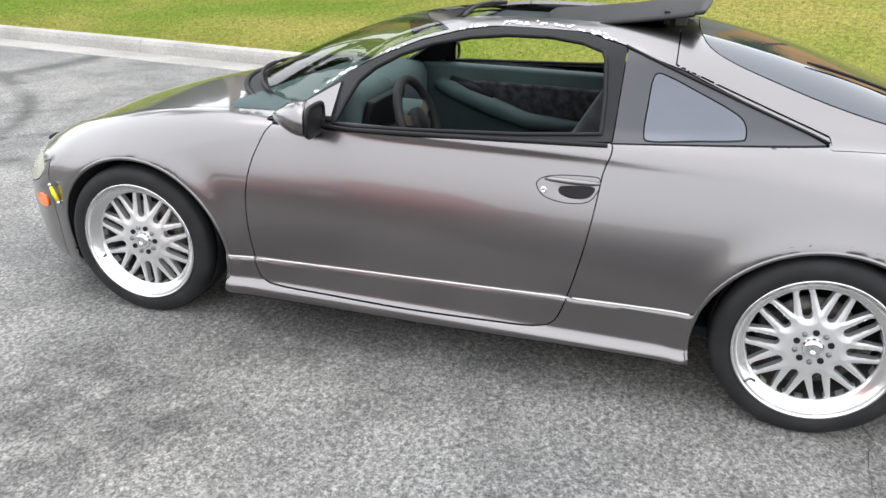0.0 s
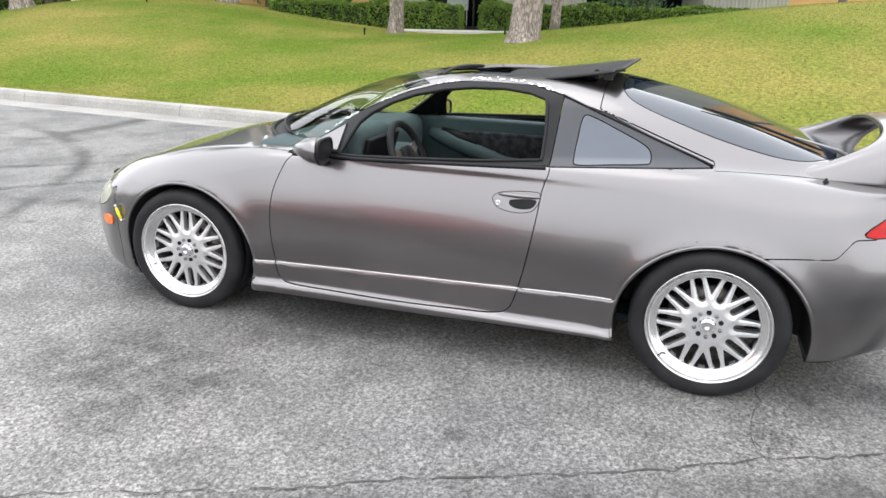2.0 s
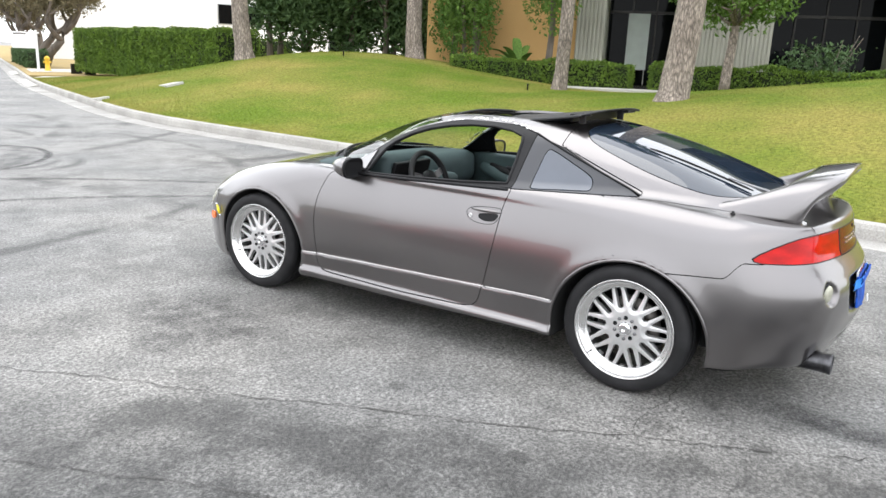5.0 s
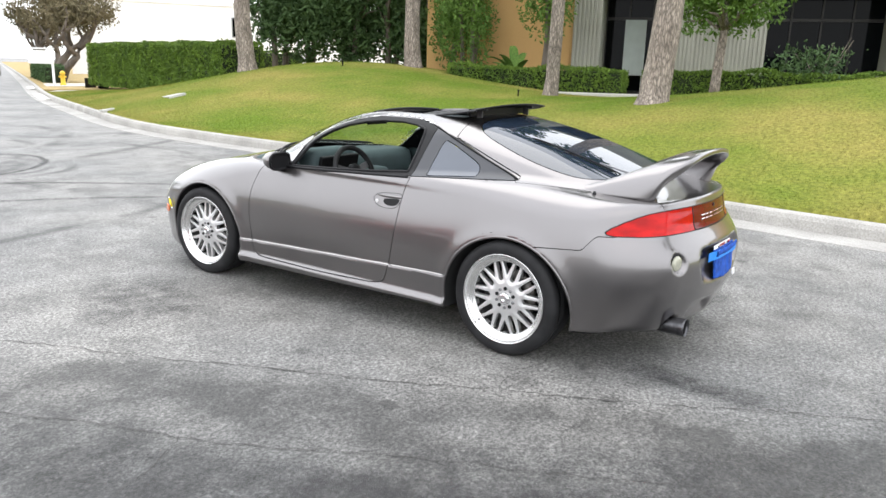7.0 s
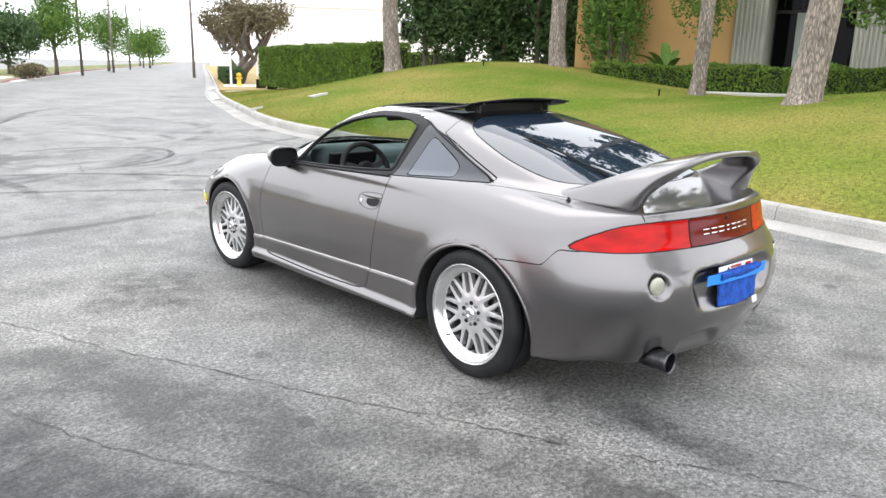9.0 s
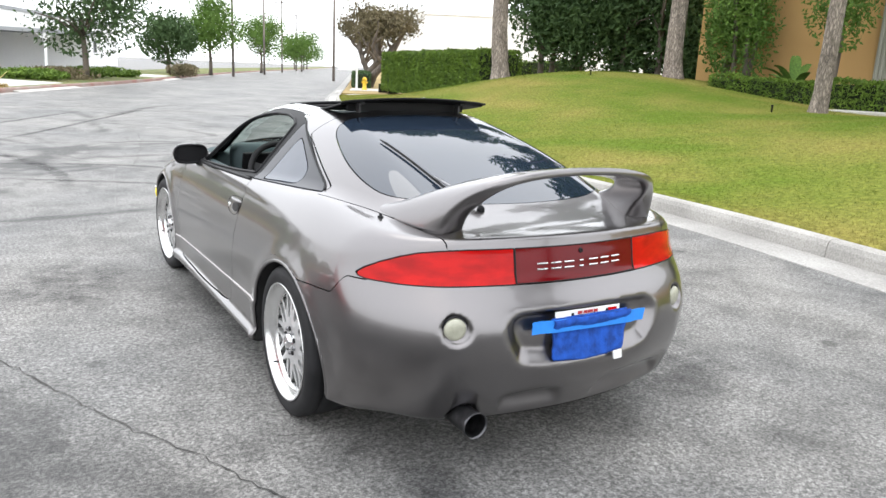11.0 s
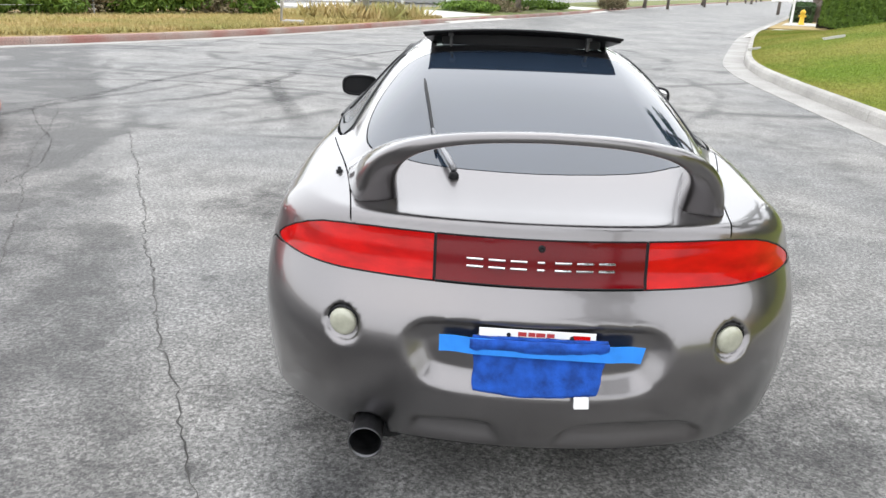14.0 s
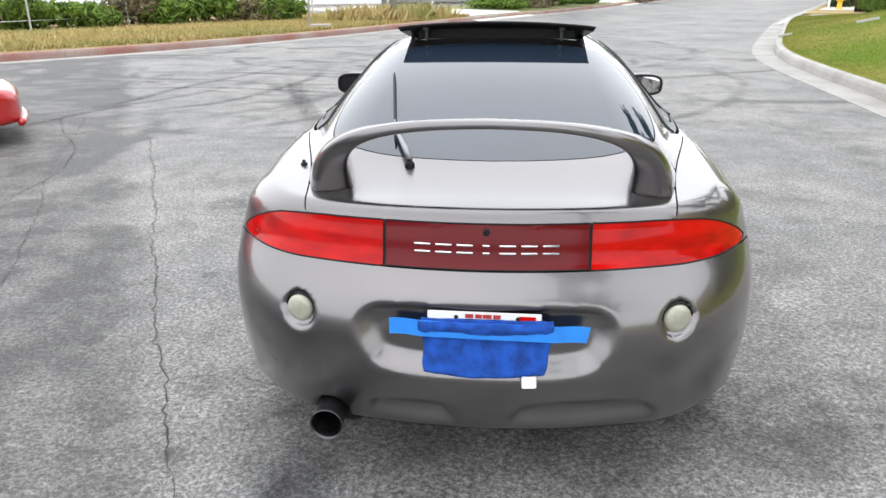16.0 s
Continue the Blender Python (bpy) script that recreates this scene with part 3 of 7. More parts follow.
# far side of the lawn: crossing drive and verge with pale concrete
nk = smooth_line(KERB, 1.0)
near_ = nk[(nk[:, 1] > 23.5) & (nk[:, 1] < 29.5)]
sheet("drive", near_, [-0.3, 0.0, 0.6, 30], [0.012, 0.06, 0.17, 0.5], WALK, "pale concrete driveway crossing the pavement", "driveway")
near_ = nk[(nk[:, 1] > 29) & (nk[:, 1] < 200)]
sheet("far_verge", near_, [0.16, 0.2, 3.2, 60], [0.1, 0.165, 0.2, 0.4], DRY, "patchy brown grass strip beside the road", "verge")
near_ = nk[(nk[:, 1] > 33) & (nk[:, 1] < 37.5)]
sheet("far_drive", near_, [-0.3, 0.0, 0.6, 3.0], [0.012, 0.07, 0.19, 0.22], WALK, "pale concrete driveway apron", "driveway")
near_ = fk[(fk[:, 1] > 26.5) & (fk[:, 1] < 34)]
sheet("side_drive", near_, [0.35, 0.0, -0.6, -9], [0.012, 0.06, 0.19, 0.36], WALK, "pale concrete driveway across the road", "driveway")
near_ = fk[(fk[:, 1] > 47) & (fk[:, 1] < 54)]
sheet("side_drive", near_, [0.35, 0.0, -0.6, -9], [0.012, 0.06, 0.19, 0.36], WALK, "pale concrete driveway across the road", "driveway")


def crack(points, width, seed):
    """A jagged open crack in the asphalt."""
    r = random.Random(seed)
    pts_ = smooth_line(points, 0.045) if len(points) > 2 else np.linspace(points[0], points[1], int(np.hypot(*(np.array(points[1]) - points[0])) / 0.045))
    bm = bmesh.new()
    last = None
    for i, p in enumerate(pts_):
        d = pts_[min(i + 1, len(pts_) - 1)] - pts_[max(i - 1, 0)]
        d = d / np.hypot(*d)
        nn = np.array([-d[1], d[0]])
        c = p + nn * (r.gauss(0, 0.008) + 0.012 * math.sin(i * 0.23))
        w = width * r.uniform(0.25, 1.0)
        a, b = bm.verts.new((*(c + nn * w), 0.0045)), bm.verts.new((*(c - nn * w), 0.0045))
        if last:
            bm.faces.new((last[0], last[1], b, a))
        last = (a, b)
    ob = part("pavement_crack", bm, CRACK)
    return tagged(ob, "long jagged crack in the asphalt", "crack", kind="structure")


crack([(-3.52, 3.22), (-2.65, 1.45), (-1.90, -0.18), (-1.36, -1.30), (-0.87, -2.25), (-0.42, -3.05), (0.3, -4.4)], 0.0042, 1)
crack([(-5.5, 5.4), (-5.03, 4.72), (-3.70, 1.80), (-2.82, 0.09), (-2.48, -0.70), (-1.95, -1.70), (-1.56, -2.47), (-0.9, -3.7)], 0.0030, 2)
crack([(-2.48, -0.70), (-2.66, -0.80), (-2.85, -0.88), (-3.3, -1.15)], 0.0026, 3)
crack([(-1.26, -1.50), (-1.05, -1.46), (-0.85, -1.50), (-0.6, -1.48)], 0.002, 4)
crack([(-3.60, 1.70), (-4.2, 1.45), (-5.0, 1.3)], 0.003, 5)
crack([(-4.43, 6.35), (-4.72, 5.75), (-5.12, 4.92), (-4.2, 2.98), (-3.59, 1.69), (-3.52, 1.21), (-3.47, 0.81)], 0.0040, 7)
crack([(-0.3, 6.5), (0.1, 8.6), (0.4, 10.5), (0.5, 13.0)], 0.004, 6)

RUBBER_SHADE = mat("tyre_rubber_and_shade", (0.040, 0.040, 0.042), 0.75, var=0.2)
kn, kl_ = RUBBER_SHADE.node_tree.nodes, RUBBER_SHADE.node_tree.links
k_uv, k_sep = kn.new("ShaderNodeUVMap"), kn.new("ShaderNodeSeparateXYZ")
kl_.new(k_uv.outputs[0], k_sep.inputs[0])
k_noise = kn.new("ShaderNodeTexNoise")
k_noise.inputs["Scale"].default_value = 9.0
k_noise.inputs["Detail"].default_value = 6
kl_.new(kn["Texture Coordinate"].outputs["Object"], k_noise.inputs["Vector"])
k_rng = kn.new("ShaderNodeMapRange")
k_rng.inputs["From Min"].default_value, k_rng.inputs["From Max"].default_value = 0.30, 0.70
k_rng.inputs["To Min"].default_value, k_rng.inputs["To Max"].default_value = 0.15, 1.0
kl_.new(k_noise.outputs["Fac"], k_rng.inputs["Value"])
k_mul = kn.new("ShaderNodeMath")
k_mul.operation = "MULTIPLY"
kl_.new(k_sep.outputs["X"], k_mul.inputs[0])
kl_.new(k_rng.outputs[0], k_mul.inputs[1])
kl_.new(k_mul.outputs[0], kn["Principled BSDF"].inputs["Alpha"])


def tyre_and_shade_mark(points, width, strength, level):
    """A dark band on the asphalt, for worn rubber and painted shade, that thins out at its edges and ends."""
    p = smooth_line(points, 0.12)
    d = np.gradient(p, axis=0)
    d /= np.linalg.norm(d, axis=1, keepdims=True)
    nn = np.stack([-d[:, 1], d[:, 0]], 1)
    cols = np.array([-1, -0.45, 0.45, 1]) * width / 2
    V_ = [(*(p[i] + nn[i] * c), level) for i in range(len(p)) for c in cols]
    F_ = [(i * 4 + k, i * 4 + k + 1, i * 4 + k + 5, i * 4 + k + 4) for i in range(len(p) - 1) for k in range(3)]
    ob = mesh_object("tyre_and_shade_mark", V_, F_, RUBBER_SHADE, None, "", False)
    uv = ob.data.uv_layers.new(name="wear")
    n_ = len(p)
    for lp in ob.data.loops:
        i, k = divmod(lp.vertex_index, 4)
        end = min(1.0, min(i, n_ - 1 - i) / (0.25 * n_))
        uv.data[lp.index].uv = (strength * end if k in (1, 2) else 0.0, i / n_)
    ob.visible_shadow = False
    return tagged(ob, "dark band on the asphalt: tyre rubber, partly painted shade", "tyre mark", "tyre marks", "structure")


for i_, (line_, wide_, strong_) in enumerate((
        ([(-3.28, 10.0), (-2.73, 11.4), (-1.59, 14.0), (0.13, 17.6)], 0.16, 0.85), ([(-2.05, 9.8), (-1.36, 11.2), (-0.06, 14.2), (1.71, 18.2)], 0.16, 0.9),
        ([(-4.6, 4.6), (-3.75, 5.34), (-3.22, 6.97), (-3.07, 8.05), (-3.24, 9.73)], 0.22, 0.5), ([(-3.6, 8.4), (-3.14, 7.32), (-2.61, 5.71), (-2.13, 4.4), (-1.92, 3.47)], 0.30, 0.5),
        ([(-2.3, 9.2), (-1.92, 8.42), (-1.37, 6.81), (-1.2, 5.88), (-1.3, 4.6)], 0.22, 0.5),
        ([(0.2, 9.9), (1.05, 9.5), (1.56, 9.1), (1.60, 8.5), (1.20, 7.7), (0.5, 7.15), (-0.4, 6.9)], 0.13, 0.8), ([(0.3, 15.6), (1.2, 17.4), (2.17, 19.47), (3.69, 21.2)], 0.3, 0.5),
        ([(-2.4, 7.3), (-1.18, 6.99), (-0.25, 6.6), (1.1, 5.35), (2.2, 3.9)], 0.18, 0.6), ([(-2.6, 6.2), (-1.48, 5.62), (-0.45, 5.13), (0.8, 4.24), (1.8, 3.2)], 0.16, 0.55),
        ([(-6.2, 2.9), (-5.3, 3.52), (-4.9, 4.84), (-4.41, 5.9), (-4.02, 7.3)], 0.2, 0.45), ([(-6.0, 4.0), (-4.97, 5.1), (-4.8, 6.33), (-4.45, 7.99), (-3.63, 10.74)], 0.2, 0.5),
        ([(-6.5, 6.4), (-4.6, 6.9), (-2.8, 6.6), (-1.0, 5.9)], 0.2, 0.45), ([(-5.8, 9.0), (-4.2, 8.8), (-2.2, 8.1), (-0.8, 7.6)], 0.2, 0.45),
        ([(-3.2, 0.2), (-2.7, -0.9), (-2.2, -2.0), (-1.4, -3.1)], 0.5, 0.5), ([(-2.4, -1.2), (-1.8, -2.2), (-0.9, -3.2)], 0.7, 0.4),
        # the 0.8 wide band mixes gritty paving with painted shade from the car
        ([(-1.22, 1.62), (-1.46, 1.14), (-1.63, 0.81), (-1.73, 0.47)], 0.9, 0.5), ([(0.6, -1.79), (0.85, -1.68), (1.2, -1.51), (1.48, -1.37)], 0.8, 0.45), ([(-0.53, -1.72), (-0.57, -2.06), (-0.6, -2.42), (-0.6, -2.73)], 0.28, 0.6))):
    tyre_and_shade_mark(line_, wide_, strong_, 0.0022 + 0.0001 * i_)

# ---- the car: form ----
half_width = spline([(-2.3, 0.66), (-2.1, 0.71), (-1.9, 0.775), (-1.7, 0.825), (-1.5, 0.853), (-1.25, 0.865), (-0.8, 0.862), (0, 0.862), (0.7, 0.866),
                     (1.25, 0.868), (1.5, 0.85), (1.75, 0.80), (2.0, 0.71), (2.2, 0.62)])
side_profile = spline([(0.10, -0.06), (0.18, -0.026), (0.25, -0.019), (0.36, -0.009), (0.48, 0.0), (0.58, -0.002), (0.68, -0.017), (0.78, -0.044),
                       (0.88, -0.078), (1.0, -0.13)])
top_line = spline([(2.3, 0.42), (2.15, 0.52), (2.0, 0.607), (1.82, 0.69), (1.58, 0.768), (1.36, 0.825), (1.15, 0.862), (0.94, 0.884), (0.7, 0.890),
                   (0.4, 0.896), (0.0, 0.908), (-0.5, 0.926), (-1.0, 0.945), (-1.2, 0.948), (-1.5, 0.928), (-1.75, 0.906), (-1.90, 0.894), (-1.97, 0.889), (-2.03, 0.883),
                   (-2.2, 0.860)])
edge_radius = spline([(-2.2, 0.010), (-2.0, 0.012), (-1.85, 0.05), (-1.5, 0.11), (-1.2, 0.10), (-0.9, 0.065), (-0.6, 0.040), (0.5, 0.040), (0.8, 0.07), (1.0, 0.11), (1.6, 0.17), (2.2, 0.15)])
tail_line = spline([(0.1, 1.98), (0.2, 2.068), (0.28, 2.113), (0.36, 2.146), (0.45, 2.168), (0.53, 2.175), (0.60, 2.165), (0.65, 2.138), (0.70, 2.102), (0.74, 2.079),
                    (0.79, 2.068), (0.86, 2.052), (1.0, 2.03)])
nose_line = spline([(0.1, 2.10), (0.2, 2.16), (0.35, 2.19), (0.5, 2.17), (0.62, 2.10), (0.75, 1.95), (0.9, 1.75)])
floor_line = spline([(-2.3, 0.262), (-2.1, 0.218), (-1.7, 0.205), (-1.2, 0.19), (-0.85, 0.188), (0.0, 0.172), (0.85, 0.165), (1.3, 0.15), (1.9, 0.13), (2.2, 0.16)])
roof_line = spline([(1.6, 0.50), (1.3, 0.76), (1.14, 0.868), (0.92, 0.978), (0.66, 1.092), (0.41, 1.174), (0.14, 1.224), (-0.15, 1.246), (-0.42, 1.245),
                    (-0.69, 1.228), (-0.95, 1.182), (-1.2, 1.118), (-1.45, 1.036), (-1.72, 0.940), (-1.95, 0.855), (-2.2, 0.76)])
cabin_width = spline([(1.3, 0.72), (0.66, 0.775), (0.4, 0.787), (0.0, 0.788), (-0.5, 0.772), (-0.9, 0.735), (-1.2, 0.69), (-1.5, 0.625), (-1.8, 0.545), (-2.2, 0.45)])

PLATE_RECESS = rounded([(-0.36, 0.575), (-0.325, 0.622), (-0.24, 0.638), (0.0, 0.641), (0.24, 0.638), (0.325, 0.622), (0.36, 0.575),
                        (0.337, 0.50), (0.265, 0.44), (0.0, 0.430), (-0.265, 0.44), (-0.337, 0.50)], 4)
SCOOP_A = rounded([(-0.33, 0.15), (-0.34, 0.30), (-0.30, 0.335), (-0.12, 0.345), (-0.07, 0.28), (-0.045, 0.18)], 3)
SCOOP_B = rounded([(0.03, 0.18), (0.055, 0.27), (0.12, 0.345), (0.32, 0.355), (0.46, 0.335), (0.51, 0.26), (0.48, 0.15)], 3)
FRONT_AXLE, REAR_AXLE = 1.255, -1.255


def well(a, y, z):
    """Wheel housings, negative inside."""
    front = np.hypot((y - FRONT_AXLE + 0.018) / 1.095, z - 0.31) - 0.357
    rear = np.hypot((y - REAR_AXLE + 0.005) / 1.05, z - 0.285) - 0.365
    return np.maximum(np.minimum(front, rear), 0.52 - a)


def shell(x, y, z):
    """The whole body without its wheel housings, negative inside."""
    a = np.abs(x)
    arch = np.minimum(np.hypot((y - FRONT_AXLE + 0.018) / 1.09, z - 0.31), np.hypot((y - REAR_AXLE) / 1.04, z - 0.285))
    flare = 0.010 * np.exp(-((arch - 0.37) / 0.05) ** 2)
    waist = 0.336 - 0.0296 * (y - 0.72)
    between = ramp((y + 0.95) / 0.1) * ramp((0.92 - y) / 0.1)
    skirt = between * (0.010 * ramp((waist - z) / 0.008) + 0.030 * ramp((0.246 - z) / 0.030))
    wide = half_width(y) + side_profile(z) + flare + skirt
    d = a - wide
    tail = -y - (tail_line(z) - 0.33 * a * a)
    nose = y - (nose_line(z) - 0.30 * a * a)
    d = rmax(d, tail * 0.97, 0.20)
    d = rmax(d, nose * 0.95, 0.27)
    crown = 0.035 * (a / 0.8) ** 2 - 0.012 * ramp((y - 0.9) / 0.5) * np.exp(-(a / 0.3) ** 2)
    d = rmax(d, (z - top_line(y) + crown) * 0.98, edge_radius(y))
    d = rmax(d, floor_line(y) + 0.14 * np.maximum(a - 0.45, 0) ** 2 * ramp((-y - 1.7) / 0.3) * 6 - z, 0.03)
    bend = y + 1.02 * a * a * ramp((y + 0.15) / 0.7) + 0.12 * a * a * ramp((-y - 0.9) / 0.5)
    roof = (z - roof_line(bend) + 0.12 * a * a) * (1 - 0.06 * ramp((np.abs(y) - 0.5) / 0.4))
    side = (a - (cabin_width(y) - 0.83 * (z - 0.87) - 0.22 * np.maximum(z - 0.87, 0) ** 2)) * 0.76
    cabin = np.maximum(rmax(side, roof, 0.085), 0.862 - z)
    d = rmin(d, cabin, 0.035)
    # the bumper's hollows: number plate, lamps, lower vents, tailpipe
    back = (y < -1.8) & (z < 0.72) & (d < 0.1)
    if back.any():
        xb, zb, tb, db, ab = x[back], z[back], tail[back], d[back], a[back]
        rear_only = np.maximum(y[back] + 1.85, 0) * 4
        inset = -poly_distance(xb, zb, PLATE_RECESS)
        slope = 0.064 - 0.026 * ramp((zb - 0.56) / 0.07)
        db = rmax(db, np.where((inset > -0.012) & (rear_only < 0.01), (tb + 0.048 * (0.4 * ramp((inset + 0.004) / slope) + 0.6 * np.clip((inset + 0.002) / slope, 0, 1))) * 0.8, -1.0), 0.003)
        fog = np.hypot(ab - 0.522, zb - 0.586) - 0.047 + rear_only
        db = rmax(db, -rmax(fog, -(tb + 0.022), 0.006), 0.012)
        inset = -np.minimum(poly_distance(xb, zb, SCOOP_A), poly_distance(xb, zb, SCOOP_B))
        depth = 0.034 * ramp((inset + 0.004) / 0.045) * (0.15 + 0.85 * ramp((zb - 0.235) / 0.07))
        db = rmax(db, np.where((inset > -0.012) & (rear_only < 0.01), (tb + depth) * 0.85, -1.0), 0.003)
        pipe = np.hypot(xb + 0.455, zb - 0.242) - 0.053 + rear_only
        d = d.copy()
        d[back] = rmax(db, -pipe, 0.008)
    handle = np.hypot((y + 0.447) / 1.9, z - 0.742) - 0.026 + np.maximum(0.6 - a, 0) * 4
    d = rmax(d, -rmax(handle, -(a - wide + 0.003), 0.003), 0.003)
    return d


def body(x, y, z):
    return np.maximum(shell(x, y, z), -well(np.abs(x), y, z))


# ---- the car: panels ----
DOOR = rounded([(0.64, 0.86), (0.70, 0.775), (0.737, 0.66), (0.746, 0.53), (0.738, 0.40), (0.722, 0.30), (0.70, 0.252), (0.64, 0.236), (0.40, 0.232),
                (0.1, 0.230), (-0.2, 0.235), (-0.36, 0.241), (-0.42, 0.262), (-0.452, 0.32), (-0.49, 0.47), (-0.52, 0.64), (-0.537, 0.80), (-0.541, 0.905),
                (-0.3, 0.93), (0.1, 0.92), (0.45, 0.89)], 4)
OPENING = [(0.425, 0.868), (0.405, 0.94), (0.38, 1.0), (0.33, 1.045), (0.24, 1.095), (0.13, 1.135), (0.0, 1.162), (-0.13, 1.176), (-0.28, 1.178), (-0.40, 1.166),
           (-0.475, 1.145), (-0.488, 1.12), (-0.505, 1.02), (-0.512, 0.915), (-0.25, 0.896), (0.1, 0.880)]
SURROUND = [(0.70, 0.856), (0.60, 0.915), (0.50, 0.985), (0.40, 1.045), (0.30, 1.094), (0.18, 1.143), (0.03, 1.184), (-0.13, 1.206), (-0.28, 1.208),
            (-0.42, 1.194), (-0.552, 1.163), (-0.552, 1.05), (-0.552, 0.897), (-0.25, 0.878), (0.1, 0.861), (0.42, 0.850)]
QUARTER_WINDOW = [(-0.545, 1.160), (-0.75, 1.102), (-0.96, 1.020), (-1.10, 0.968), (-1.20, 0.928), (-1.0, 0.918), (-0.75, 0.905), (-0.545, 0.894)]
QUARTER_LIGHT = rounded([(-0.652, 1.088), (-0.70, 1.085), (-0.80, 1.046), (-0.90, 1.004), (-0.945, 0.975), (-0.955, 0.935), (-0.93, 0.925), (-0.80, 0.917),
                         (-0.67, 0.908), (-0.645, 0.925), (-0.645, 1.0)], 3)
REAR_GLASS = rounded([(0.0, -0.775), (0.25, -0.78), (0.40, -0.80), (0.47, -0.87), (0.515, -1.02), (0.545, -1.2), (0.548, -1.38), (0.52, -1.52),
                      (0.44, -1.625), (0.28, -1.695), (0.0, -1.725), (-0.28, -1.695), (-0.44, -1.625), (-0.52, -1.52), (-0.548, -1.38), (-0.545, -1.2),
                      (-0.515, -1.02), (-0.47, -0.87), (-0.40, -0.80), (-0.25, -0.78)], 3)
TAIL_LAMP = [(0.281, 0.844), (0.45, 0.843), (0.54, 0.838), (0.60, 0.829), (0.65, 0.813), (0.70, 0.789), (0.740, 0.762), (0.762, 0.740), (0.760, 0.730), (0.745, 0.724), (0.66, 0.721), (0.45, 0.7205), (0.281, 0.7205)]
SUNROOF = rounded([(-0.36, 0.06), (-0.30, 0.10), (0.0, 0.12), (0.30, 0.10), (0.36, 0.06), (0.37, -0.30), (0.36, -0.62), (0.30, -0.66), (0.0, -0.66),
                   (-0.30, -0.66), (-0.36, -0.62), (-0.37, -0.30)], 3)
HEADLAMP = rounded([(1.80, 0.60), (1.74, 0.56), (1.80, 0.50), (1.95, 0.455), (2.2, 0.44), (2.2, 0.62), (1.95, 0.64)], 3)
hatch_edge = spline([(-2.1, 0.495), (-1.9, 0.525), (-1.63, 0.578), (-1.43, 0.632), (-1.2, 0.69), (-0.6, 0.75)])
hood_edge = spline([(0.7, 0.66), (1.0, 0.665), (1.4, 0.64), (1.8, 0.58), (2.1, 0.50)])


def waist_line(y):
    return 0.336 - 0.0296 * (y - 0.72)


def f_well(x, y, z):
    return well(np.abs(x), y, z) - 0.003


def f_under(x, y, z):
    return z - floor_line(y) - 0.012


def f_lamp(x, y, z):
    return np.maximum(poly_distance(np.abs(x), z, TAIL_LAMP), y + 1.6)


def f_centre(x, y, z):
    return np.maximum(np.maximum(np.abs(x) - 0.277, np.abs(z - 0.78225) - 0.06175), y + 1.6)


def f_rear_glass(x, y, z):
    return np.maximum(poly_distance(x, y, REAR_GLASS), 0.85 - z)


def f_sunroof(x, y, z):
    return np.maximum(poly_distance(x, y, SUNROOF), 1.1 - z)


def f_screen(x, y, z):
    a = np.abs(x)
    u = y + 0.95 * a * a
    return np.maximum(np.maximum(0.30 - u, u - 1.115), np.maximum(a - (0.465 + 0.215 * (u - 0.3)), 0.86 - z))


def f_cowl(x, y, z):
    a = np.abs(x)
    u = y + 0.95 * a * a
    return np.maximum(np.maximum(1.035 - u, u - 1.13), np.maximum(a - 0.66, 0.82 - z))


def f_opening(x, y, z):
    return np.maximum(poly_distance(y, z, OPENING), 0.45 - np.abs(x))


def f_surround(x, y, z):
    return np.maximum(poly_distance(y, z, SURROUND), 0.45 - np.abs(x))


def f_light(x, y, z):
    return np.maximum(poly_distance(y, z, QUARTER_LIGHT), 0.4 - np.abs(x))


def f_quarter(x, y, z):
    return np.maximum(poly_distance(y, z, QUARTER_WINDOW), 0.4 - np.abs(x))


def f_door(x, y, z):
    return np.maximum(poly_distance(y, z, DOOR), 0.5 - np.abs(x))


def f_skirt(x, y, z):
    return np.maximum(np.maximum(z - waist_line(y), np.abs(y + 0.01) - 0.97), 0.5 - np.abs(x))


def f_headlamp(x, y, z):
    return np.maximum(poly_distance(y, z, HEADLAMP), 0.30 - np.abs(x))


def f_hood(x, y, z):
    a = np.abs(x)
    return np.maximum(np.maximum(a - hood_edge(y), 1.12 - (y + 0.95 * a * a)), np.maximum(y - 2.06 + 0.3 * a * a, 0.56 - z))


def f_nose(x, y, z):
    return np.maximum(1.70 - y, z - 0.60 + 0.35 * (y - 1.7))


def f_bumper(x, y, z):
    return np.maximum(y + 1.28, z - np.where(y > -1.66, 0.632 + 0.06 * (-1.45 - y), 0.6446 + 0.0759 * ramp((-1.66 - y) / 0.085)))


def f_hatch(x, y, z):
    edge = np.where(y > -1.2, (1.160 + 0.355 * (y + 0.545) + 0.02 - z) * 0.8, np.abs(x) - hatch_edge(y))
    return np.maximum(np.maximum(edge, y + 0.715), 0.842 - z + 0.0 * y)


def f_fender(x, y, z):
    a = np.abs(x)
    return np.maximum(np.maximum(0.55 - y, 1.06 - (y + 0.95 * a * a) + np.where(z < 0.86, 1.0, 0) * -1), z - 0.92)


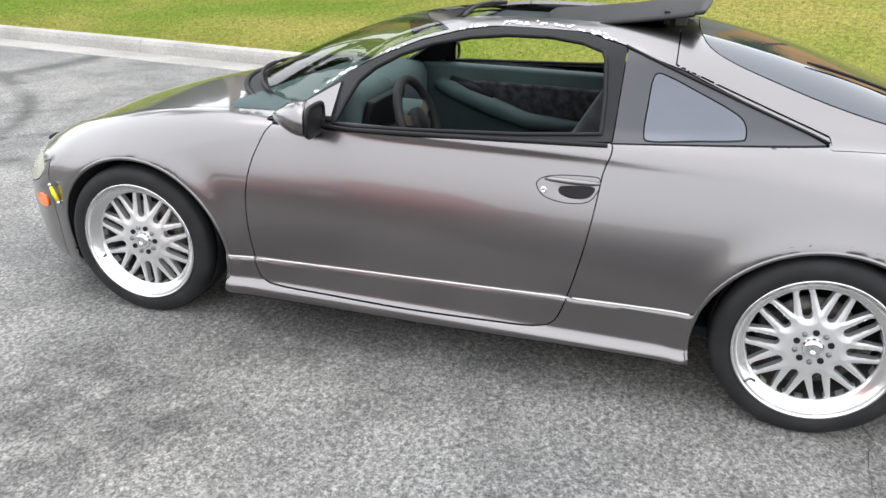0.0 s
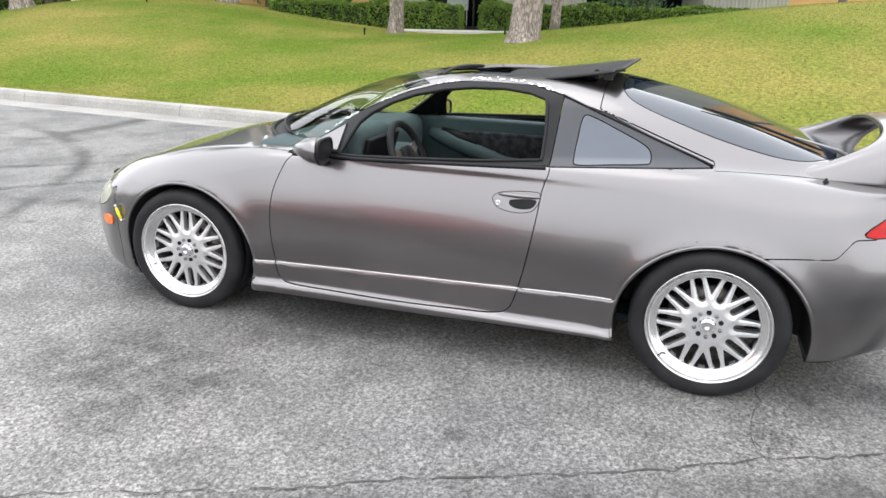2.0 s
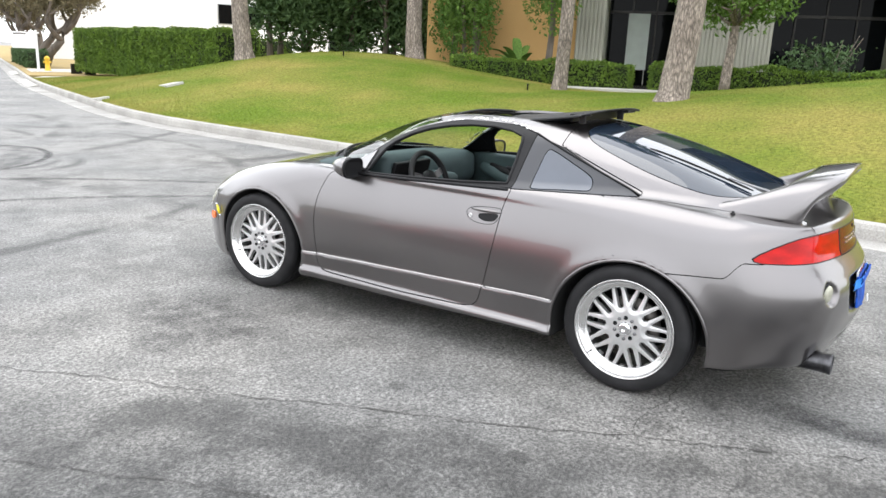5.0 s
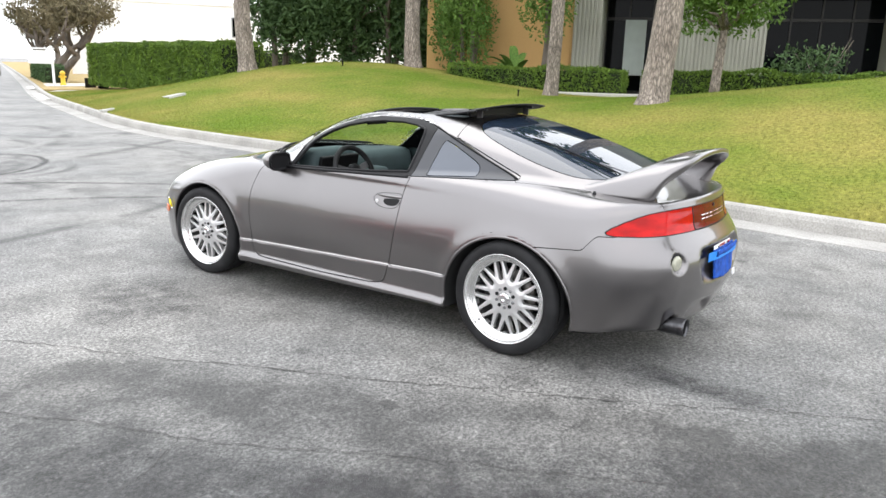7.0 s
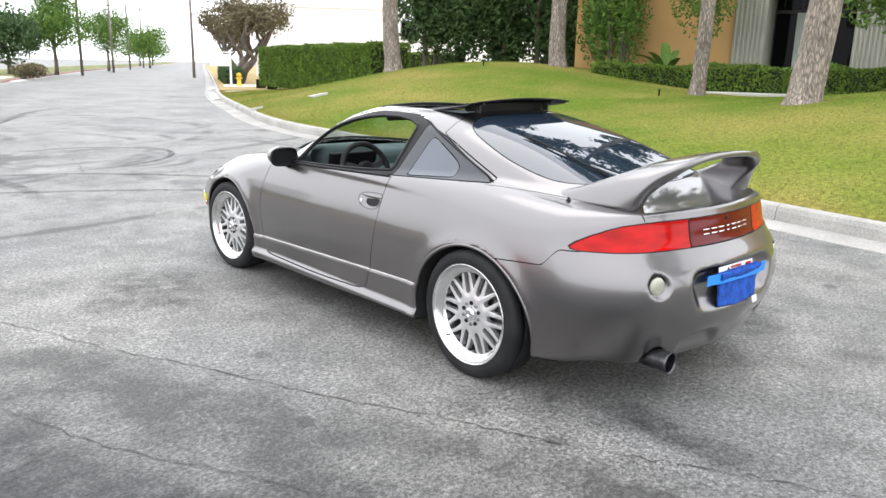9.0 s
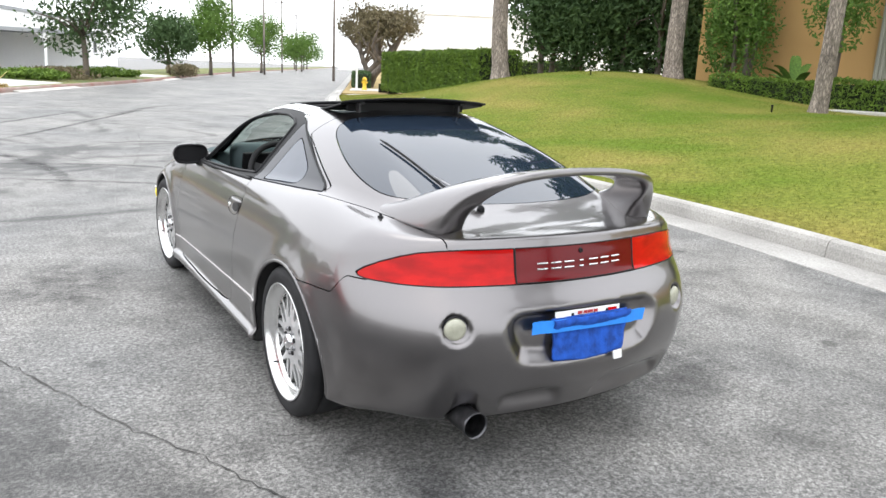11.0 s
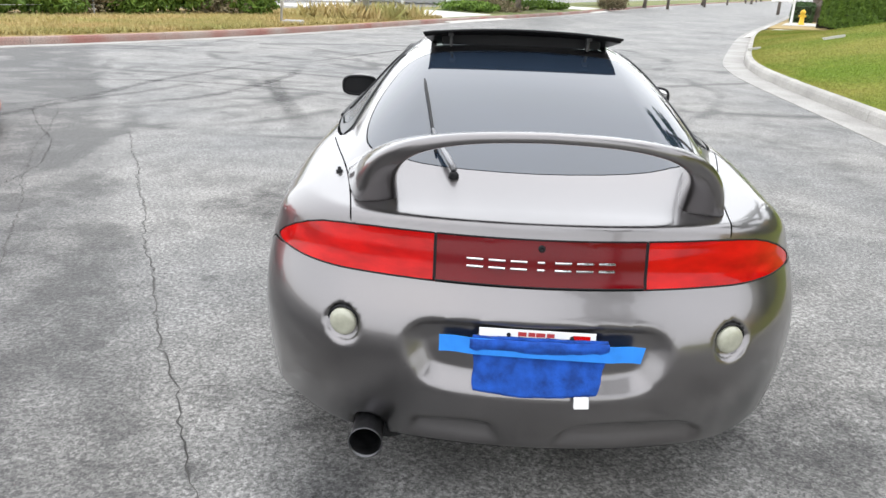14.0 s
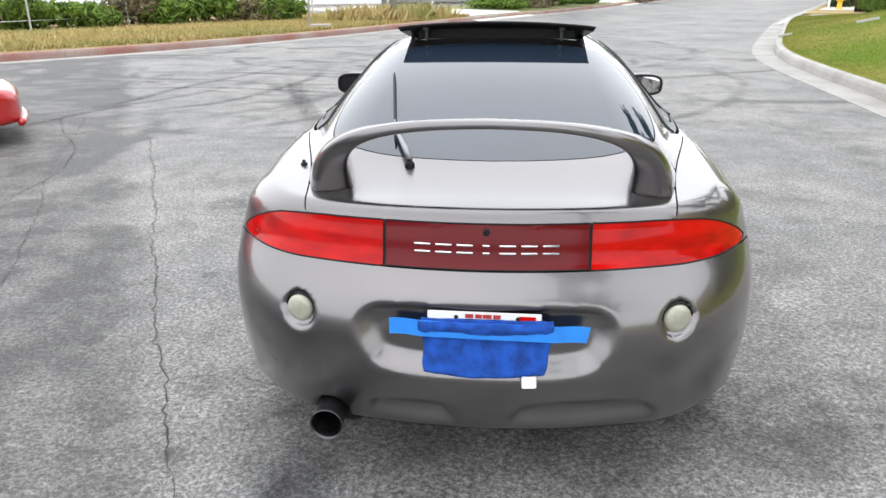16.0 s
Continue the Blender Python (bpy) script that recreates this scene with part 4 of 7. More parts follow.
FIELDS = [f_well, f_under, f_lamp, f_centre, f_rear_glass, f_sunroof, f_cowl, f_screen, f_opening, f_surround, f_light, f_quarter,
          f_headlamp, f_hood, f_door, f_skirt, f_nose, f_bumper, f_hatch, f_fender]
NAMES = ["wheel_housing", "underbody", "tail_lamp", "rear_panel", "rear_window", "sunroof_opening", "cowl_panel", "windscreen", "window_opening", "window_surround",
         "quarter_window", "quarter_window_frame", "headlamp", "bonnet", "door", "side_skirt", "front_bumper", "rear_bumper", "tailgate", "front_fender", "body_shell"]
LOOKS = {"cowl_panel": BLACK, "wheel_housing": DARK, "underbody": DARK, "tail_lamp": LAMP_RED, "rear_panel": LAMP_DEEP, "rear_window": GLASS_DARK,
         "windscreen": SCREEN, "window_surround": BLACK, "quarter_window": GLASS_HAZY, "quarter_window_frame": QUARTER, "headlamp": LAMP_CLEAR}
PAIRED = {"tail_lamp", "window_surround", "quarter_window", "quarter_window_frame", "headlamp", "door", "side_skirt", "front_fender"}
CELL = 0.0115

car = tagged(new("car"), "grey satin-painted sport coupe with silver mesh wheels parked on asphalt", "car")
pts, quads = surface(body, (-0.92, -2.26, 0.08), (0.92, 2.26, 1.30), CELL)
pts = relaxed(pts, quads, body)
pieces = panels(pts, quads, body, FIELDS, CELL, 0.0022)
car_parts = {}
lining = []
for name, piece in zip(NAMES, pieces):
    if piece is None or name in ("sunroof_opening", "window_opening"):
        continue
    P, Q, N = piece
    if name in ("door", "body_shell", "tailgate"):
        keep = P[Q].mean(1)[:, 2] > 0.45
        lining.append((P - 0.03 * N, Q[keep][:, ::-1]))
    C = P[Q].mean(1)
    if name == "wheel_housing":
        sides = [(Q[(C[:, 0] * sx > 0) & (C[:, 1] * sy > 0)], f"{sx}{sy}") for sx in (-1, 1) for sy in (-1, 1)]
    else:
        sides = [(Q[C[:, 0] < 0], "L"), (Q[C[:, 0] >= 0], "R")] if name in PAIRED else [(Q, "")]
    for QQ, which in sides:
        if not len(QQ):
            continue
        ids, inv = np.unique(QQ, return_inverse=True)
        inv = inv.reshape(QQ.shape)
        depth = 0.014 if name not in ("wheel_housing", "underbody") else 0
        V, Fc = with_flange(P[ids], inv, N[ids], depth)
        car_parts[name + which] = mesh_object(name, V, Fc, LOOKS.get(name, PAINT), car)
V, Fc, base = [], [], 0
for P, Q in lining:
    ids, inv = np.unique(Q, return_inverse=True)
    V.append(P[ids])
    Fc += [tuple(a + base) for a in inv.reshape(Q.shape)]
    base += len(ids)
mesh_object("interior_lining", np.concatenate(V), Fc, INNER, car)

# ---- the car: fitted parts ----
def on_side(y, z, side=-1):
    """The point of the body's flank at y, z."""
    lo, hi = np.full(np.shape(y), 0.25), np.full(np.shape(y), 1.0)
    for _ in range(22):
        mid = (lo + hi) / 2
        out = shell(side * mid, np.asarray(y, float), np.asarray(z, float)) > 0
        lo, hi = np.where(out, lo, mid), np.where(out, mid, hi)
    return np.stack([side * lo, y, z], 1)


def on_tail(x, z):
    lo, hi = np.full(np.shape(x), 1.5), np.full(np.shape(x), 2.4)
    for _ in range(22):
        mid = (lo + hi) / 2
        out = shell(np.asarray(x, float), -mid, np.asarray(z, float)) > 0
        lo, hi = np.where(out, lo, mid), np.where(out, mid, hi)
    return np.stack([x, -lo, z], 1)


def on_top(x, y):
    lo, hi = np.full(np.shape(x), 0.3), np.full(np.shape(x), 1.4)
    for _ in range(22):
        mid = (lo + hi) / 2
        out = shell(np.asarray(x, float), np.asarray(y, float), mid) > 0
        lo, hi = np.where(out, lo, mid), np.where(out, mid, hi)
    return np.stack([x, y, lo], 1)


def bead(name, points, radius, material, parent, label="", sides=6):
    bm = bmesh.new()
    bm_tube(bm, points, radius, sides)
    return part(name, bm, material, parent, label, True)


def dense(poly, step=0.01):
    p = np.array(poly, float)
    p = np.concatenate([p, p[:1]])
    out = []
    for a, b in zip(p, p[1:]):
        n = max(1, int(np.hypot(*(b - a)) / step))
        out += [a + (b - a) * t for t in np.arange(n) / n]
    out.append(p[0])
    return np.array(out)


for s in (-1, 1):
    # bright ledge along the skirt
    ys = np.linspace(0.72, -0.47, 50)
    bead("sill_moulding", on_side(ys, waist_line(ys) - 0.002, s), 0.0045, ALLOY_TRIM, car_parts["door" + ("L" if s < 0 else "R")], "pale ledge along the door")
    for a, b in ((0.845, 0.735), (-0.485, -0.868)):
        ys = np.linspace(a, b, 20)
        bead("sill_moulding", on_side(ys, waist_line(ys) - 0.002, s), 0.0045, ALLOY_TRIM, car_parts["side_skirt" + ("L" if s < 0 else "R")], "pale ledge along the skirt")
    # black seal round the tail lamp
    o = dense(TAIL_LAMP)
    bead("lamp_seal", on_tail(s * o[:, 0], o[:, 1]), 0.0023, BLACK, car, "black rubber lamp seal")
    # belt strip and window rubber
    ys = np.linspace(0.66, -0.54, 60)
    bead("belt_strip", on_side(ys, 0.862 - 0.032 * (ys - 0.42) - 0.004, s), 0.009, BLACK, car_parts["door" + ("L" if s < 0 else "R")], "black belt strip")
    o = dense(OPENING, 0.015)
    bead("window_rubber", on_side(o[:, 0], o[:, 1], s), 0.008, BLACK, car, "black rubber window seal")
    ys = np.linspace(-0.545, -1.2, 40)
    seal = on_side(ys, 1.162 + 0.355 * (ys + 0.545) + 0.004, s)
    seal[:, 0] += s * 0.002
    bead("window_rubber", seal, 0.0055, BLACK, car, "black quarter window seal")
    # flaking paint on the drip rail
    rng = random.Random(5)
    fl = bmesh.new()
    chips = []
    top = [q for q in SURROUND[1:11]]
    tp = np.array(top)
    for _ in range(95):
        k = rng.choice([0.5, 1.2, 1.6, 3.0, 3.5, 5.2, 6.1, 6.5, 7.0, 7.4, 7.9, 8.3, 8.6]) + rng.uniform(-0.35, 0.35)
        i = max(0, min(len(tp) - 2, int(k)))
        c = tp[i] + (tp[i + 1] - tp[i]) * (k - i) + np.array([0, rng.uniform(0.0, 0.012)])
        ln, wd = rng.uniform(0.003, 0.014), rng.uniform(0.0015, 0.0045)
        d = (tp[i + 1] - tp[i]) / np.hypot(*(tp[i + 1] - tp[i]))
        nrm = np.array([-d[1], d[0]])
        ring = [c + d * ln * math.cos(a) * rng.uniform(0.6, 1) + nrm * wd * math.sin(a) * rng.uniform(0.6, 1) for a in np.linspace(0, 6.28, 7)[:-1]]
        chips.append(ring)
    flat = np.array(chips).reshape(-1, 2)
    q3 = on_side(flat[:, 0], flat[:, 1], s)
    q3[:, 0] += s * 0.0025
    q3[:, 2] += 0.0015
    for six in q3.reshape(-1, 6, 3):
        fl.faces.new([fl.verts.new(v) for v in six])
    part("paint_flake", fl, FLAKE, car, "patches of white flaking paint along the window rail")["kind"] = "stuff"
    # door handle and key lock
    hd = bmesh.new()
    ys = np.linspace(-0.355, -0.535, 10)
    hp = on_side(ys, np.full(10, 0.772), s)
    hp[:, 0] += s * np.array([0, 0.002, 0.004, 0.006, 0.007, 0.007, 0.006, 0.004, 0.002, 0])
    bm_tube(hd, hp, [0.005, 0.008, 0.009, 0.009, 0.009, 0.009, 0.009, 0.009, 0.008, 0.005], 8)
    part("door_handle", hd, PAINT, car_parts["door" + ("L" if s < 0 else "R")], "grey pull handle", True)
    o = rounded([(-0.33, 0.748), (-0.345, 0.772), (-0.40, 0.786), (-0.50, 0.792), (-0.532, 0.785), (-0.53, 0.75), (-0.50, 0.712), (-0.43, 0.702), (-0.36, 0.715)], 5)
    o = np.concatenate([o, o[:1]])
    bead("handle_bezel", on_side(o[:, 0], o[:, 1], s), 0.0017, BLACK, car_parts["door" + ("L" if s < 0 else "R")])
    # flat black face just proud of the door paints the hollow's shade
    cup = bmesh.new()
    inner = rounded([(-0.405, 0.748), (-0.43, 0.756), (-0.505, 0.762), (-0.52, 0.752), (-0.50, 0.726), (-0.45, 0.718), (-0.41, 0.728)], 5)
    q3 = on_side(inner[:, 0], inner[:, 1], s)
    q3[:, 0] += s * 0.0025
    cup.faces.new([cup.verts.new(v) for v in q3])
    part("handle_shade", cup, BLACK, car_parts["door" + ("L" if s < 0 else "R")], "flat black face standing for the shaded hollow behind the handle")
    lk = bmesh.new()
    c = on_side(np.array([-0.355]), np.array([0.735]), s)[0]
    bm_lathe(lk, [(s * -0.002, 0.0001), (s * 0.004, 0.006), (s * 0.004, 0.011), (s * -0.004, 0.012)], "x", c, 16)
    part("key_lock", lk, ALLOY, car_parts["door" + ("L" if s < 0 else "R")], "round key lock", True)
    # painted lips of the wheel arches
    for ya, za, ry_, rz_ in ((FRONT_AXLE - 0.018, 0.31, 0.357 * 1.095, 0.357), (REAR_AXLE - 0.005, 0.285, 0.365 * 1.05, 0.365)):
        t = np.linspace(-0.22, math.pi + 0.22, 72)
        lip = on_side(ya + (ry_ + 0.004) * np.cos(t), za + (rz_ + 0.004) * np.sin(t), s)
        lip[:, 0] -= s * 0.006
        b = bmesh.new()
        bm_tube(b, lip, 0.0085, 8)
        part("arch_lip", b, PAINT, car, "rolled grey edge of the wheel arch", True)
    # door mirror: shell, glass, foot
    mir = tagged(new("door_mirror"), "")
    mir.parent = car
    sh = bmesh.new()
    bmesh.ops.create_uvsphere(sh, u_segments=28, v_segments=18, radius=1)
    for v in sh.verts:
        x, y, z = v.co
        y2 = y if y > -0.15 else -0.15 - 0.10 * (1 - math.exp((y + 0.15) * 3))
        taper = 1 - 0.35 * max(0, y) ** 1.5
        v.co = (s * (0.835 + 0.105 * x * taper + 0.02 * max(0, -y)), 0.475 + 0.115 * y2 + 0.035 * (1 - x), 0.892 + 0.062 * z * taper + 0.008 * x)
    part("mirror_shell", sh, PAINT, mir, "grey painted mirror housing", True)
    gl = bmesh.new()
    sq = lambda t: math.copysign(abs(t) ** 0.62, t)
    ring = [(s * (0.838 + 0.094 * sq(math.cos(a))), 0.4475 + 0.012 - 0.012 * math.cos(a), 0.893 + 0.052 * sq(math.sin(a))) for a in np.linspace(0, 2 * math.pi, 33)[:-1]]
    gl.faces.new([gl.verts.new(v) for v in ring])
    part("mirror_glass", gl, BLACK if s < 0 else MIRROR, mir, "blank black mirror face" if s < 0 else "mirror glass")
    rm = bmesh.new()
    bm_tube(rm, ring + ring[:1], 0.008, 6, False)
    part("mirror_rim", rm, BLACK, mir, "black mirror rim", True)
    ft = bmesh.new()
    a3 = on_side(np.array([0.66, 0.56, 0.46, 0.44]), np.array([0.868, 0.925, 0.985, 0.875]), s)
    out = a3.copy()
    out[:, 0] += s * 0.014
    top_f = [ft.verts.new(v) for v in out]
    bot_f = [ft.verts.new(v) for v in a3]
    ft.faces.new(top_f)
    for i in range(4):
        ft.faces.new((top_f[i], top_f[(i + 1) % 4], bot_f[(i + 1) % 4], bot_f[i]))
    part("mirror_foot", ft, PAINT, mir, "triangular mirror foot")
    ar = bmesh.new()
    bm_tube(ar, [(s * 0.73, 0.50, 0.872), (s * 0.83, 0.505, 0.880)], [0.034, 0.026], 12)
    part("mirror_arm", ar, PAINT, mir, "", True)
    # side marker and bulb on the front bumper
    o = rounded([(1.745, 0.435), (1.78, 0.44), (1.825, 0.432), (1.835, 0.405), (1.81, 0.385), (1.76, 0.388), (1.74, 0.405)], 4)
    q3 = on_side(o[:, 0], o[:, 1], s)
    mk = bmesh.new()
    f0 = [mk.verts.new(v + np.array([s * 0.006, 0.002, 0])) for v in q3]
    f1 = [mk.verts.new(v - np.array([s * 0.006, 0, 0])) for v in q3]
    mk.faces.new(f0)
    for i in range(len(f0)):
        mk.faces.new((f0[i], f0[(i + 1) % len(f0)], f1[(i + 1) % len(f0)], f1[i]))
    part("side_marker", mk, AMBER, car, "amber side marker lamp")
    if s < 0:
        c = on_side(np.array([1.665]), np.array([0.47]), s)[0]
        bl = bmesh.new()
        bm_tube(bl, [c + np.array([-0.012, -0.012, -0.03]), c + np.array([-0.014, 0, 0]), c + np.array([-0.012, 0.012, 0.03])], [0.007, 0.009, 0.006], 8)
        part("indicator_bulb", bl, YELLOW, car, "loose yellow indicator bulb", True)
        for dz in (-0.042, 0.042):
            cp = bmesh.new()
            bm_tube(cp, [c + np.array([-0.012, dz * 0.4, dz]), c + np.array([-0.012, dz * 0.3, dz * 0.75])], 0.008, 8)
            part("bulb_cap", cp, CHROME, car, "small chrome cap", True)
    # reversing lamps in the bumper
    c = on_tail(np.array([s * 0.522]), np.array([0.586]))[0]
    fg = bmesh.new()
    bm_lathe(fg, [(0.03, 0.0395), (-0.006, 0.0395), (-0.012, 0.036), (-0.016, 0.024), (-0.0175, 0.0001)], "y", (0, 0, 0), 32)
    turn = Matrix.Rotation(s * radians(17), 4, "Z")
    ob = part("reversing_lamp", fg, LAMP_CLEAR, car, "round frosted reversing lamp", True)
    ob.matrix_local = Matrix.Translation(c + np.array([0, 0.004, 0])) @ turn
    bz = bmesh.new()
    bm_lathe(bz, [(0.02, 0.047), (-0.002, 0.047), (-0.004, 0.0435), (0.02, 0.041)], "y", (0, 0, 0), 32)
    ob = part("lamp_bezel", bz, BLACK, car, "dark lamp ring", True)
    ob.matrix_local = Matrix.Translation(c + np.array([0, 0.002, 0])) @ turn
    # short aerial stub beside the tailgate
    if s < 0:
        c = on_top(np.array([s * 0.603]), np.array([-1.625]))[0]
        bs = bmesh.new()
        bm_lathe(bs, [(-0.004, 0.011), (0.005, 0.011), (0.006, 0.006), (0.014, 0.006), (0.016, 0.0001)], "z", c, 14)
        part("aerial_stub", bs, BLACK, car, "small dark aerial stub", True)

o = dense([(-0.277, 0.844), (0.277, 0.844), (0.277, 0.723), (-0.277, 0.723)])
bead("panel_seal", on_tail(o[:, 0], o[:, 1]), 0.0023, BLACK, car, "black seal round the red panel")

# ---- lettering on the rear panel ----
EMBLEM = np.linspace(-0.1725, 0.1725, 7)
for ex in EMBLEM:
    half = 0.009 if abs(ex) < 0.001 else 0.0215
    bar = bmesh.new()
    for ez in (0.767, 0.787):
        ends = on_tail(np.array([ex - half, ex, ex + half]), np.full(3, ez))
        ends[:, 1] -= 0.002
        bm_tube(bar, ends, [0.0034, 0.0038, 0.0034], 8)
    part("emblem_bar", bar, CHROME, car_parts["rear_panel"], "small raised chrome bars")
c = on_tail(np.array([0.0]), np.array([0.822]))[0]
kl = bmesh.new()
bm_lathe(kl, [(-0.001, 0.0001), (-0.004, 0.004), (-0.004, 0.009), (0.004, 0.010)], "y", c, 16)
part("key_lock", kl, BLACK, car_parts["rear_panel"], "round dark key lock", True)

# ---- number plate, cloth and tape ----
plate = bmesh.new()
bm_box(plate, (0.305, 0.004, 0.152), (0, 0, 0), None, 0.0015)
pl = part("number_plate", plate, WHITE, car, "white number plate with hidden writing")
py = float(on_tail(np.array([0.0]), np.array([0.55]))[0, 1])
pl.matrix_local = Matrix.Translation((-0.002, py - 0.012, 0.546)) @ Matrix.Rotation(radians(-5), 4, "X") @ Matrix.Rotation(radians(0.8), 4, "Y")
for k, (bx, w) in enumerate(((-0.04, 0.022), (-0.015, 0.018), (0.008, 0.024), (0.034, 0.02))):
    b = bmesh.new()
    bm_box(b, (w, 0.001, 0.011), (bx, -0.003, 0.064))
    part("plate_mark", b, mat("dark_red_print", (0.35, 0.03, 0.03), 0.5) if k == 0 else bpy.data.materials["dark_red_print"], pl, "red printed bar")
b = bmesh.new()
bm_box(b, (0.045, 0.001, 0.014), (0.115, -0.003, 0.061))
part("plate_sticker", b, LAMP_RED, pl, "red sticker")
for bx in (-0.075, 0.09):
    b = bmesh.new()
    bm_lathe(b, [(0.0, 0.006), (-0.004, 0.005), (-0.0045, 0.0001)], "y", (bx, -0.002, 0.060), 12)
    part("plate_screw", b, BLACK, pl, "", True)

towel = bmesh.new()
NX, NZ = 34, 22
rng = random.Random(2)
grid = []
for layer in (0, 1):
    rows_ = []
    for j in range(NZ + 1):
        row = []
        for i in range(NX + 1):
            u, v = i / NX * 2 - 1, j / NZ
            x = 0.003 + u * (0.176 - 0.014 * v ** 2 + 0.003 * math.sin(9 * v)) + 0.004 * math.sin(3 * v + 1)
            z = 0.603 - 0.156 * v - 0.006 * math.cos(2.2 * u) * v
            n = noise.noise(Vector((x * 14, z * 14, 3.0))) * 0.011 + noise.noise(Vector((x * 45, z * 45, 7.0))) * 0.003
            y = py - 0.018 - 0.008 * (1 - u ** 4) * (0.4 + v) + n * 0.6 - 0.016 * max(0, v - 0.25) - 0.010 * math.exp(-((v - 0.27) / 0.05) ** 2) * -1
            row.append(towel.verts.new((x, y + 0.009 * layer, z)))
        rows_.append(row)
    grid.append(rows_)
for layer in (0, 1):
    for j in range(NZ):
        for i in range(NX):
            g4 = grid[layer]
            towel.faces.new((g4[j][i], g4[j][i + 1], g4[j + 1][i + 1], g4[j + 1][i]))
edge_loop = [(0, i) for i in range(NX)] + [(j, NX) for j in range(NZ)] + [(NZ, i) for i in range(NX, 0, -1)] + [(j, 0) for j in range(NZ, 0, -1)]
for (j, i), (j2, i2) in zip(edge_loop, edge_loop[1:] + edge_loop[:1]):
    towel.faces.new((grid[0][j][i], grid[0][j2][i2], grid[1][j2][i2], grid[1][j][i]))
tagged(part("towel", towel, CLOTH, None, "", True), "blue microfibre towel taped over the number plate", "towel")
tape = bmesh.new()


def t_end(u):
    return max(0, abs(u) - 0.6) / 0.4


rows_ = []
for i in range(41):
    u = i / 40 * 2 - 1
    x = 0.010 + u * 0.267
    z = 0.578 - 0.006 * u - 0.006 * t_end(u)
    surf = float(on_tail(np.array([x]), np.array([z]))[0, 1])
    front = py - 0.031 - 0.004 * math.cos(u * 1.4)
    t = float(ramp(np.array([(abs(u) - 0.60) / 0.32]))[0])
    y = front * (1 - t) + min(front + 0.018, surf - 0.003) * t
    tear = 0.006 * math.sin(i * 2.1) if i in (0, 40) else 0
    rows_.append([tape.verts.new((x + tear, y, z + 0.023)), tape.verts.new((x - tear, y - 0.001, z - 0.023)),
                  tape.verts.new((x - tear, y + 0.001, z - 0.023)), tape.verts.new((x + tear, y + 0.002, z + 0.023))])
for a, b in zip(rows_, rows_[1:]):
    for k in range(4):
        tape.faces.new((a[k], b[k], b[(k + 1) % 4], a[(k + 1) % 4]))
tape.faces.new(rows_[0])
tape.faces.new(rows_[-1][::-1])
tagged(part("masking_tape", tape, TAPE), "strip of bright blue masking tape across the towel", "tape")
# the towel's upper hem, turned down over the tape
hem = bmesh.new()
rows_ = []
for i in range(37):
    u = i / 36 * 2 - 1
    x = 0.003 + u * 0.180
    front = py - 0.033 - 0.004 * math.cos(u * 1.4)
    drop = 0.036 + 0.003 * math.sin(5 * u + 1) - 0.010 * max(0, abs(u) - 0.9) / 0.1
    row = []
    for k in range(9):
        v = k / 8
        wob = 0.002 * noise.noise(Vector((x * 40, v * 3, 2.0)))
        row.append((x, front + 0.002 - 0.008 * math.sin(math.pi * min(1, 0.12 + 0.9 * v)) + wob, 0.604 - drop * v + 0.001 * math.sin(9 * u)))
    for k in range(8, -1, -1):
        q = row[k]
        row.append((q[0], q[1] + 0.004, q[2] - 0.001))
    rows_.append([hem.verts.new(q) for q in row])
for a, b in zip(rows_, rows_[1:]):
    for k in range(18):
        hem.faces.new((a[k], b[k], b[(k + 1) % 18], a[(k + 1) % 18]))
hem.faces.new(rows_[0])
hem.faces.new(rows_[-1][::-1])
towel_ob = bpy.data.objects["towel"]
part("hem", hem, CLOTH, towel_ob, "turned-down upper hem", True)
tg = bmesh.new()
bm_box(tg, (0.040, 0.003, 0.032), (0, 0, 0), None, 0.004)
tgo = tagged(part("paper_tag", tg, WHITE), "small white label hanging from the blue towel", "label")
tgo.matrix_world = Matrix.Translation((0.122, py - 0.052, 0.440)) @ Matrix.Rotation(radians(-8), 4, "X") @ Matrix.Rotation(radians(-3), 4, "Y")

# ---- tailpipe ----
ex = bmesh.new()
bm_lathe(ex, [(-1.95, 0.044), (-2.06, 0.045), (-2.105, 0.047), (-2.118, 0.049), (-2.120, 0.0465), (-2.105, 0.0445), (-2.0, 0.045), (-1.8, 0.043)], "y", (-0.455, 0, 0.242), 32)
part("tailpipe", ex, mat("sooty_steel", (0.085, 0.085, 0.09), 0.3, 0.9, var=0.4, var_scale=20), car, "round steel exhaust tip, dark inside", True)
mf = bmesh.new()
bm_lathe(mf, [(-2.02, 0.0001), (-2.02, 0.07), (-1.75, 0.075), (-1.75, 0.0001)], "y", (-0.40, 0, 0.27), 24)
part("silencer", mf, DARK, car, "", True)

# ---- tailgate spoiler ----
te = [spline([(0, 0.0), (0.3, 0.20), (0.55, 0.340), (0.75, 0.408), (0.9, 0.440), (1, 0.447)]),
      spline([(0, -2.05), (0.3, -2.045), (0.55, -2.025), (0.75, -1.975), (0.9, -1.92), (1, -1.89)]),
      spline([(0, 1.108), (0.3, 1.098), (0.55, 1.066), (0.75, 1.014), (0.9, 0.945), (1, 0.876)])]
le = [spline([(0, 0.0), (0.3, 0.20), (0.55, 0.352), (0.75, 0.440), (0.9, 0.508), (1, 0.552)]),
      spline([(0, -1.86), (0.3, -1.855), (0.55, -1.82), (0.75, -1.72), (0.9, -1.53), (1, -1.36)]),
      spline([(0, 1.078), (0.3, 1.068), (0.55, 1.040), (0.75, 0.988), (0.9, 0.930), (1, 0.908)])]
